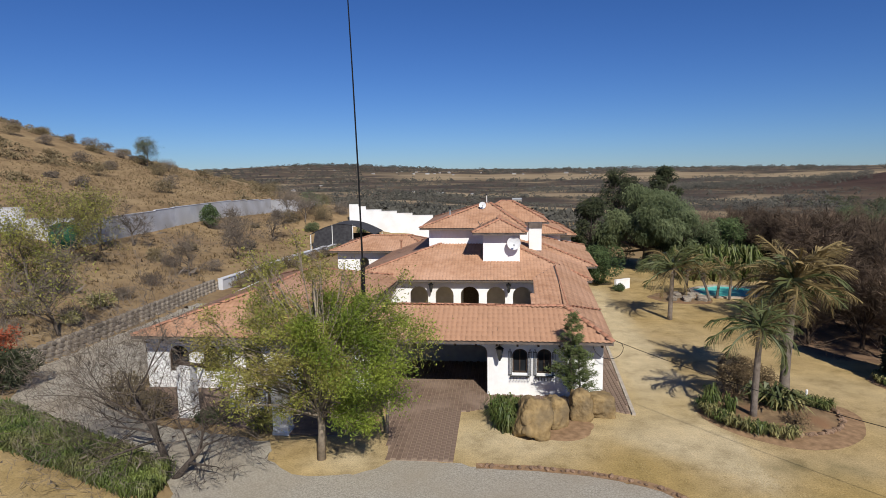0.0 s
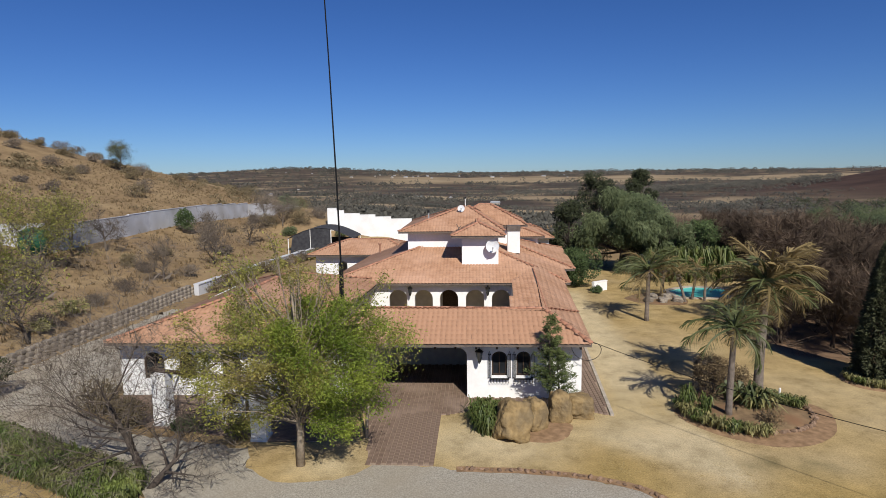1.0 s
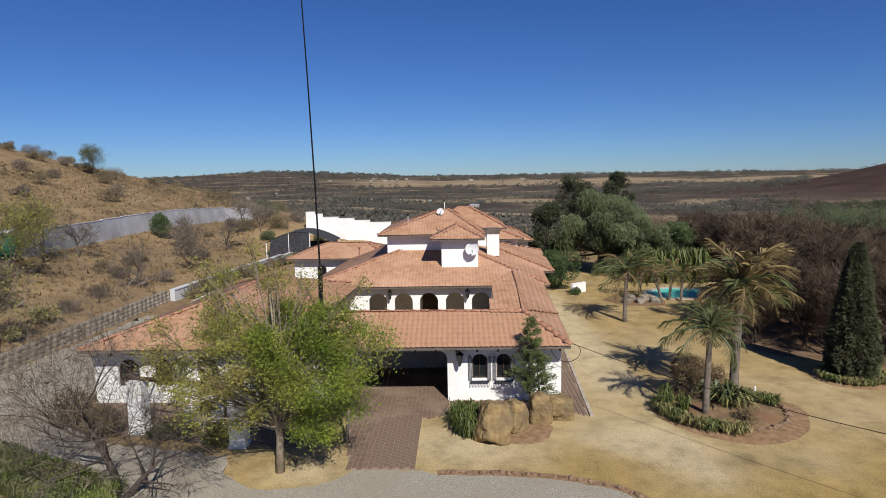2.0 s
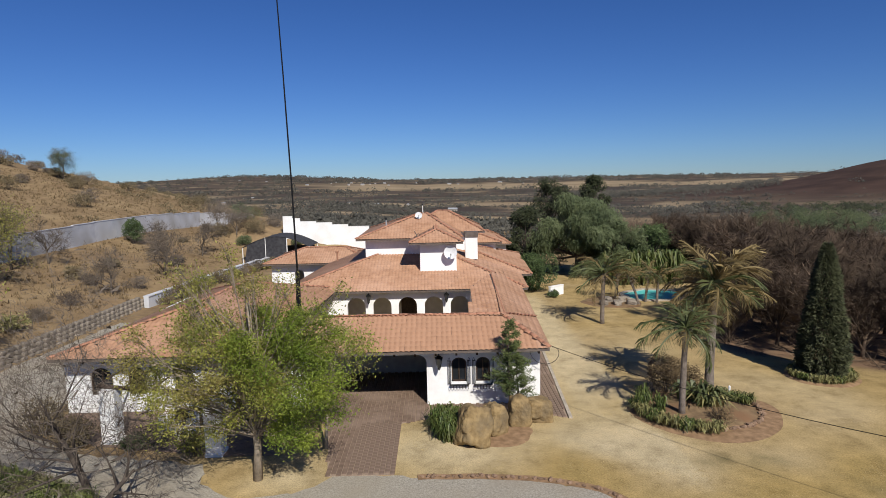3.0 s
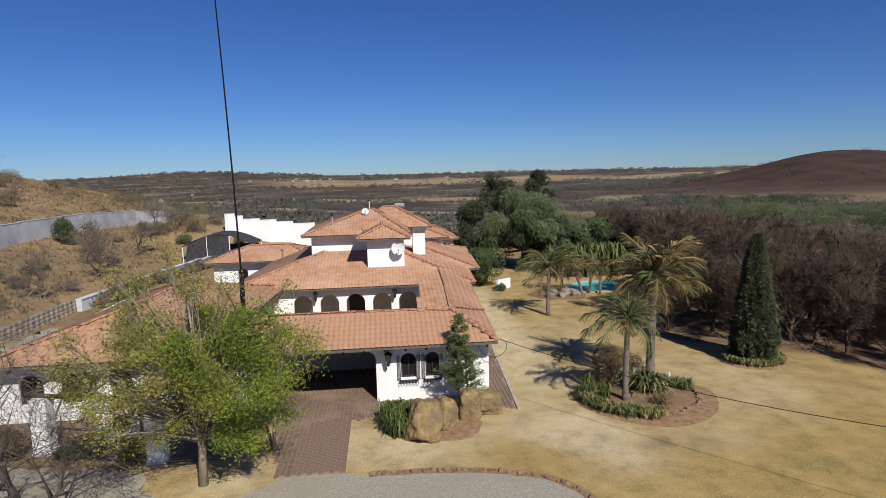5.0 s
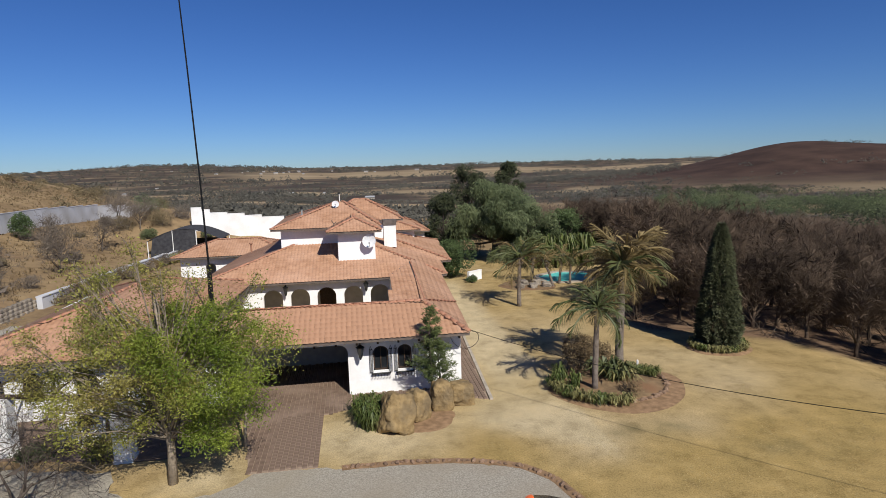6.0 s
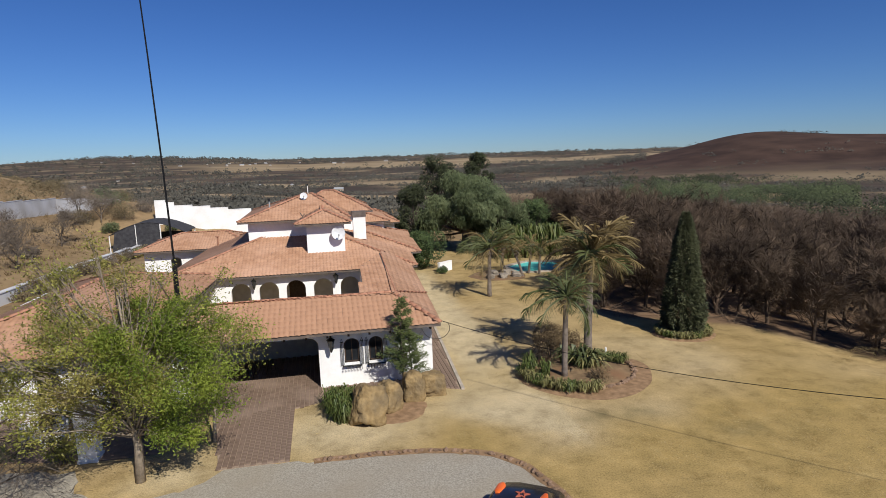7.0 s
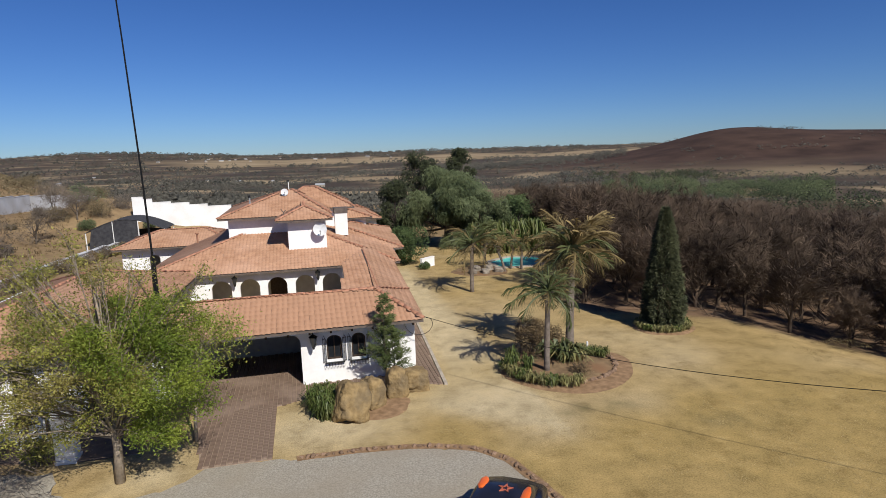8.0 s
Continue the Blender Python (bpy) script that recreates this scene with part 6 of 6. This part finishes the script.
def palm(label, x, y, z, h, length, n, dry, seed, lean=(0, 0), r=0.2, base=0.0):
    rng = random.Random(seed)
    t = thing("palm", label, "palm", (x, y, z), "feather palms")
    m = Mesh()
    pts = [(lean[0] * (i / 8) ** 1.5, lean[1] * (i / 8) ** 1.5, h * i / 8 - 0.1) for i in range(9)]
    m.tube(pts, [r * (1.25 if i == 0 else 1.0 - 0.15 * i / 8 + (0.25 if i == 8 else 0)) * rng.uniform(0.95, 1.06) for i in range(9)], 10)
    part("trunk", m, M_PALMTRUNK, t, smooth=True)
    m = Mesh()
    for i in range(40):
        a = rng.uniform(0, 6.28)
        zz = h - rng.uniform(0.0, 0.55)
        k = (zz / h) ** 1.5
        c = Vector((lean[0] * k, lean[1] * k, zz))
        o = Vector((math.cos(a), math.sin(a), 0))
        m.tube([c + o * r * 0.7, c + o * (r + 0.14) + Vector((0, 0, 0.18))], [0.05, 0.02], 4)
    part("frond_stubs", m, M_PALMTRUNK, t, "old cut frond stubs", fix=False)
    top = Vector((lean[0], lean[1], h - 0.1))
    for i in range(n):
        is_dry = rng.random() < dry
        e = i / n
        el = radians(72 - 80 * e + rng.uniform(-8, 8)) if not is_dry else radians(rng.uniform(-38, 78))
        az = i * 2.399 + rng.uniform(-0.3, 0.3)
        l = length * rng.uniform(0.85, 1.1)
        ob = new("frond", rng.choice(FRONDS["dry" if is_dry else "green"]))
        ob.parent = t
        ob.matrix_basis = Matrix.LocRotScale(top, Euler((rng.uniform(-0.3, 0.3), -el + radians(25), az)), (l, l, l))
    return t


palm("feather palm with a slim trunk and long arching fronds", 10.3, 36.8, 0, 3.2, 2.6, 26, 0.30, 1, (0.1, 0.1), 0.14)
palm("tall feather palm with many straw-dry fronds", 11.3, 24.2, 0.05, 4.7, 2.6, 58, 0.85, 2, (0.15, 0.1), 0.19)
young = palm("young feather palm with a dense green heart and long arching fronds", 9.2, 21.85, 0.05, 3.5, 1.8, 20, 0.06, 3, (0.12, 0.1), 0.125)
palm("feather palm near the pool with half-dry fronds", 13.3, 43.9, 0, 2.2, 1.8, 24, 0.55, 4, (0.2, 0.1), 0.14)
palm("small leaning palm at the pool's edge", 14.4, 42.1, 0, 2.0, 1.6, 20, 0.55, 6, (-0.6, 0.4), 0.10)
palm("small leaning palm at the pool's edge", 15.2, 43.0, 0, 2.1, 1.6, 20, 0.5, 7, (0.35, 0.2), 0.10)
palm("small leaning palm at the pool's edge", 15.9, 42.6, 0, 1.9, 1.5, 18, 0.5, 9, (0.15, 0.2), 0.10)
# the longest fronds of the young palm hang out over the drive and the bed
for az, el, l in ((178, 2, 2.5), (205, -8, 2.2), (-20, -38, 2.3), (160, 20, 2.3), (-50, -30, 1.9)):
    ob = new("frond", FRONDS["green"][1])
    ob.parent = young
    ob.matrix_basis = Matrix.LocRotScale(Vector((0.12, 0.1, 3.4)), Euler((0, radians(25 - el), radians(az))), (l, l, l))
for i, (x, y) in enumerate(((17.0, 50.0), (18.6, 50.5), (20.0, 50.2), (15.6, 50.4))):
    strap_plant("tall green spiky yucca behind the pool", x, y, 0.0, 2.6, 1.5, 150, M_STRAP, "yuccas behind the pool", 0.06)

# ---- cypress ----
cyp = thing("cypress", "tall narrow dark green cypress in a round bed", "tree", (17.3, 26.1, 0.05))
m = Mesh()
m.tube([(0, 0, 0), (0, 0, 2.5), (0.05, 0, 5.2)], [0.16, 0.1, 0.02], 8)
part("trunk", m, M_BAREBARK, cyp)
m = Mesh()
rng = random.Random(77)
for _ in range(24000):
    s = rng.random() ** 1.15
    zz = 0.22 + 5.75 * s
    rr = (1.02 * (1 - s) ** 0.66 * min(1.0, 0.86 + s * 1.2)) + 0.05
    a = rng.uniform(0, 6.283)
    k = rr * (0.72 + 0.30 * rng.random()) * (1 + 0.30 * noise.noise((math.cos(a) * 3.2, math.sin(a) * 3.2, zz * 1.3)))
    q = Vector((k * math.cos(a), k * math.sin(a), zz))
    d = Vector((math.cos(a) * 0.55 + rng.gauss(0, 0.25), math.sin(a) * 0.55 + rng.gauss(0, 0.25), rng.uniform(-0.7, 1.0))).normalized() * rng.uniform(0.10, 0.22)
    b = d.orthogonal().normalized() * 0.035
    m.add([q - b, q + b, q + d], [(0, 1, 2)])
part("crown", m, M_CONIFER, cyp, fix=False)


# ---- trees behind the garden ----
def round_tree(name, label, at, seed, h, r, mat, n, size, droop=0.0, zlow=0.15, group="", cone=False):
    """A crown of many leaf sprays gathered in uneven lumps round forked limbs."""
    rng = random.Random(seed)
    t = thing(name, label, "tree", at, group)
    wood, lumps = Mesh(), []
    wood.tube([(0, 0, -0.4), (0.1, 0, h * 0.25), (0.05, 0.1, h * 0.5)], [r * 0.09, r * 0.07, r * 0.04], 8)
    for _ in range(46):
        a, q = rng.uniform(0, 6.283), rng.uniform(zlow, 0.93)
        k = r * math.sqrt(rng.random()) * (math.sin(math.pi * min(0.96, 0.18 + q * 0.8)) if not cone else (1.05 - q))
        p = Vector((k * math.cos(a), k * math.sin(a), q * h))
        lumps.append((p, r * rng.uniform(0.16, 0.36)))
        wood.tube([(0.05, 0.05, h * 0.25), p * 0.6 + Vector((0, 0, h * 0.08)), p], [r * 0.03, r * 0.02, r * 0.006], 4, False)
    part("trunk", wood, M_BAREBARK, t, fix=False)
    m = Mesh()
    for _ in range(n):
        c, k = rng.choice(lumps)
        d = Vector((rng.gauss(0, 1), rng.gauss(0, 1), rng.gauss(0, 1))).normalized() * (0.55 + 0.5 * rng.random())
        q = c + d * k
        a = (d * 0.7 + Vector((rng.gauss(0, 0.6), rng.gauss(0, 0.6), rng.gauss(0, 0.6) - droop))).normalized() * size * rng.uniform(0.6, 1.4)
        b = a.orthogonal().normalized() * a.length * 0.15
        m.add([q - a * 0.5, q + b, q + a * 0.6, q - b], [(0, 1, 2, 3)])
    part("crown", m, mat, t, fix=False)
    return t


round_tree("pepper_tree", "big rounded grey-green weeping tree behind the lawn", (13.4, 56.5, land(13.4, 56.5) - 0.2), 1, 7.8, 4.4, M_WILLOW, 42000, 0.27, 1.3, 0.06)
round_tree("pepper_tree", "smaller grey-green weeping tree beside the big one", (17.0, 55.5, land(17.0, 55.5) - 0.2), 2, 5.4, 2.8, M_WILLOW, 15000, 0.25, 1.3, 0.06)
round_tree("dark_tree", "dark evergreen tree shading the house end", (9.3, 62.0, land(9.3, 62.0)), 3, 6.6, 2.6, M_CYPRESS, 9500, 0.32, 0.4, 0.03)
round_tree("dark_tree", "tall open evergreen behind the garden", (14.2, 76.0, land(14.2, 76.0)), 4, 9.6, 3.2, M_CYPRESS, 9000, 0.34, 0, 0.1)
round_tree("dark_tree", "tall open evergreen behind the garden", (20.0, 76.0, land(20.0, 76.0)), 5, 10.2, 2.4, M_CYPRESS, 6000, 0.34)
round_tree("dark_tree", "tall open evergreen behind the garden", (16.8, 80.0, land(16.8, 80.0)), 6, 9.0, 3.0, M_CYPRESS, 6000, 0.34)
round_tree("garden_tree", "green garden tree behind the pool", (20.0, 56.0, land(20.0, 56.0)), 7, 4.6, 2.4, M_LEAFDARK, 5000, 0.3)
round_tree("garden_tree", "green garden tree behind the pool", (22.5, 60.0, land(22.5, 60.0)), 8, 4.6, 2.4, M_LEAFDARK, 4200, 0.3)


# ---- bare woodland down the slope ----
def bare_variant(seed, h):
    return tree("bare_woodland_tree", "leafless dark brown woodland tree on the slope", (0, 0, -500), seed, h * 0.42, 0.09 + 0.012 * h,
                dict(levels=4, kids=(6, 4, 4, 3), spread=0.62, shrink=0.70, first=0.25, lift=0.09, bend=0.16), None, group="bare woodland", bark=M_FOREST, twig=(13, 0.70, 0.0085, M_FOREST))


variants = [bare_variant(100 + i, 6.0 + 0.4 * (i % 3)) for i in range(5)]
rng = random.Random(12)
spots = []
for _ in range(6000):
    x, y = rng.uniform(13.5, 60), rng.uniform(4, 95)
    edge = woodland_edge(y) + 0.6 + 1.0 * noise.noise((y / 6, 0.5, 0))
    if x < edge or (y > 62 and x < edge + (y - 62) * 0.25):
        continue
    if all((x - a) ** 2 + (y - b) ** 2 > (1.75 + 0.016 * x) ** 2 for a, b in spots):
        spots.append((x, y))
    if len(spots) >= 330:
        break
for i, (x, y) in enumerate(spots):
    s = rng.uniform(0.60, 0.90) * (1.0 if y < 34 else 1.25)
    m4 = Matrix.Translation((x, y, land(x, y) - 0.1)) @ Euler((0, 0, rng.uniform(0, 6.28))).to_matrix().to_4x4() @ Matrix.Scale(s, 4)
    if i < 5:
        variants[i].matrix_basis = m4
    else:
        copy_thing(variants[i % 5], m4)
under = Mesh()
for _ in range(5200):
    x, y = rng.uniform(13.6, 90), rng.uniform(-10, 120)
    if x < woodland_edge(y) + 0.4:
        continue
    z = land(x, y)
    r = rng.uniform(0.4, 1.1)
    for _ in range(12):
        d = Vector((rng.gauss(0, 0.7), rng.gauss(0, 0.7), abs(rng.gauss(0.4, 0.6)))) * r
        s = d.orthogonal().normalized() * 0.025
        p = Vector((x + rng.gauss(0, 0.2), y + rng.gauss(0, 0.2), z - 0.05))
        under.add([p - s, p + s, p + d + s * 0.3, p + d - s * 0.3], [(0, 1, 2, 3)])
wood = Mesh()
for k in range(5200):
    a, r = radians(rng.uniform(16, 62)), math.sqrt(rng.uniform(48 ** 2, 330 ** 2))
    x, y = r * math.sin(a), r * math.cos(a)
    if x < 30 + max(0, y - 90) * 0.12 or (x < 60 and y < 95 and r < 62):
        continue
    z, size = land(x, y), rng.uniform(1.8, 3.4)
    for _ in range(62):
        d = Vector((rng.gauss(0, 0.75), rng.gauss(0, 0.75), abs(rng.gauss(0.8, 0.6)))).normalized()
        p = Vector((x, y, z + size * 0.5)) + d * size * rng.uniform(0.35, 1.0)
        d = (d + Vector((rng.gauss(0, 0.5), rng.gauss(0, 0.5), rng.gauss(0.2, 0.4)))) * size * rng.uniform(0.3, 0.6)
        side = d.orthogonal().normalized() * 0.036
        wood.add([p - side, p + side, p + d], [(0, 1, 2)])
solid("far_woodland", wood, M_FOREST, "dense leafless woodland farther down the slope", "woodland", "stuff", fix=False)
solid("undergrowth", under, M_FOREST, "dry brown undergrowth below the bare trees", "undergrowth", "stuff", fix=False)


# ---- the valley and the far plain ----
def clumps(name, mat, label, spots, tris, seed, leaf=1.0):
    rng, m = random.Random(seed), Mesh()
    for x, y, r, h in spots:
        z = land(x, y)
        for _ in range(tris):
            d = Vector((rng.gauss(0, 1), rng.gauss(0, 1), abs(rng.gauss(0, 1)) + 0.1)).normalized() * rng.uniform(0.75, 1.05)
            q = Vector((x + d.x * r, y + d.y * r, z + d.z * h))
            a = Vector((rng.gauss(0, 1), rng.gauss(0, 1), rng.gauss(0, 1))).normalized() * r * 0.55 * leaf
            b = a.orthogonal().normalized() * r * 0.38 * leaf
            m.add([q - a * 0.5, q + b * 0.5, q + a * 0.6, q - b * 0.5], [(0, 1, 2, 3)])
    return solid(name, m, mat, label, "trees", "stuff", fix=False)


rng = random.Random(21)
far = []
for _ in range(60000):
    a = radians(rng.uniform(-36, 58))
    r = math.exp(rng.uniform(math.log(135), math.log(4300)))
    x, y = r * math.sin(a), r * math.cos(a)
    if x < -28 and r < 210:
        continue
    dens = noise.noise((x / 190, y / 120, 8.0)) + 0.5 * noise.noise((x / 60, y / 45, 3.0)) + (0.25 if r < 450 else 0.0) - (0.45 if x > 330 and 700 < r < 1700 and a > radians(28) else 0.0)
    if dens < -0.05 or open_field(x, y) > (0.15 if rng.random() < 0.96 else 9):
        continue
    s = rng.uniform(0.7, 1.3) * (2.4 if r < 600 else 4.2 if r < 1800 else 8.0)
    far.append((x, y, s, s * rng.uniform(0.8, 1.3)))
    if len(far) >= 9500:
        break
belt = []
for _ in range(30000):
    a = radians(rng.uniform(-30, 50))
    r = math.exp(rng.uniform(math.log(150), math.log(1000)))
    x, y = r * math.sin(a), r * math.cos(a)
    if (x < -28 and r < 230) or open_field(x, y) > (0.2 if rng.random() < 0.9 else 9) or noise.noise((x / 120, y / 90, 8.0)) + 0.6 * noise.noise((x / 40, y / 32, 3.0)) < 0.02:
        continue
    s = rng.uniform(0.8, 2.4) * (1.8 if rng.random() < 0.12 else 1.0)
    belt.append((x, y, s, s * rng.uniform(0.7, 1.2)))
    if len(belt) >= 5200:
        break
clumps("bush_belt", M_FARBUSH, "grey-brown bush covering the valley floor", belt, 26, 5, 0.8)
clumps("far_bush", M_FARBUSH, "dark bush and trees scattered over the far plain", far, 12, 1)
green = []
for _ in range(1200):
    a, r = radians(rng.uniform(28, 46)), rng.uniform(370, 570)
    x, y = r * math.sin(a), r * math.cos(a)
    if noise.noise((x / 45, y / 45, 2)) < -0.12:
        continue
    s = rng.uniform(2.0, 4.4) * (1.7 if rng.random() < 0.15 else 1.0)
    green.append((x, y, s, s * rng.uniform(0.9, 1.7)))
clumps("valley_trees", M_GREENBELT, "belt of green trees in the valley", green, 170, 2, 0.26)
dark = []
for _ in range(75):
    a, r = radians(rng.uniform(41, 60)), rng.uniform(230, 420)
    s = rng.uniform(3.2, 6.0)
    dark.append((r * math.sin(a), r * math.cos(a), s, s * rng.uniform(1.3, 1.9)))
for _ in range(130):
    a, r = radians(rng.gauss(33, 3.5)), rng.uniform(640, 760)
    s = rng.uniform(3.0, 6.0)
    dark.append((r * math.sin(a), r * math.cos(a), s, s * rng.uniform(0.9, 1.5)))
treeline = []
for _ in range(330):
    a = rng.uniform(12, 30)
    r = 1150 + 9 * (a - 14) + rng.gauss(0, 60) * (1 + noise.noise((a * 0.7, 0, 0)))
    s = rng.uniform(4.0, 9.0)
    treeline.append((r * math.sin(radians(a)), r * math.cos(radians(a)), s, s * rng.uniform(0.9, 1.5)))
skyline = []
for _ in range(420):
    a, r = radians(rng.uniform(-30, 30)), rng.uniform(2850, 4250)
    if noise.noise((a * 9, 2.0, 1.0)) < -0.15:
        continue
    s = rng.uniform(8.0, 15.0)
    skyline.append((r * math.sin(a), r * math.cos(a), s * 1.3, s * rng.uniform(0.8, 1.4)))
clumps("dark_valley_trees", M_CYPRESS, "dark evergreen trees and tree lines in the valley", dark, 110, 4, 0.36)
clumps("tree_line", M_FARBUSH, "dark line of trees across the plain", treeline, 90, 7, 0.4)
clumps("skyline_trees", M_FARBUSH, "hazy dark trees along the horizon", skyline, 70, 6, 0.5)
mid = []
for _ in range(900):
    a, r = radians(rng.uniform(-22, 34)), rng.uniform(95, 190)
    x, y = r * math.sin(a), r * math.cos(a)
    if x < -8 and y < 135 or noise.noise((x / 30, y / 30, 5)) < -0.1:
        continue
    s = rng.uniform(0.8, 2.1)
    mid.append((x, y, s, s * rng.uniform(0.8, 1.3)))
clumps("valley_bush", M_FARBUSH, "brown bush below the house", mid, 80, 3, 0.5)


def far_house(x, y, w, seed):
    rng = random.Random(seed)
    z, h = land(x, y) - 0.5, w * 0.28
    t = thing("far_house", "small pale farm building on the far plain", "house", (x, y, z), "far farm buildings", turn=rng.uniform(0, 3))
    m = Mesh()
    m.box(-w / 2, -w * 0.25, 0, w / 2, w * 0.25, h)
    part("wall", m, M_STONE, t)
    m = Mesh()
    m.add([Vector(p) for p in ((-w * 0.54, -w * 0.3, h), (w * 0.54, -w * 0.3, h), (w * 0.54, w * 0.3, h), (-w * 0.54, w * 0.3, h), (-w * 0.54, 0, h * 1.6), (w * 0.54, 0, h * 1.6))], [(0, 1, 5, 4), (2, 3, 4, 5), (0, 4, 3), (1, 2, 5), (0, 3, 2, 1)])
    part("roof", m, M_GREYPAINT, t)


for i in range(34):
    a, r = radians(rng.uniform(-27, 33)), rng.uniform(500, 2000)
    if i >= 14:
        a, r = radians(rng.gauss(-7, 9)), rng.uniform(2500, 3100)
    far_house(r * math.sin(a), r * math.cos(a), rng.uniform(6, 11) * (1.0 if r < 2000 else 1.6), 300 + i)


# ---- the nearest roof tiles, one by one ----
single = Mesh()
single.add(tile_verts(Vector((0, 0, 0)), Vector((1, 0, 0)), Vector((0, 1, 0)), Vector((0, 0, 1))), TILE_FACES)
TILE = single.data("roof_tile", M_TILE, True)
for k, (roof, o, eu, ev, en) in enumerate(loose_tiles):
    ob = new("roof_tile", TILE)
    ob.parent = roof
    turn = Matrix((eu, ev, en)).transposed().to_4x4()
    ob.matrix_basis = Matrix.Translation(o + en * random.uniform(0, 0.006)) @ turn
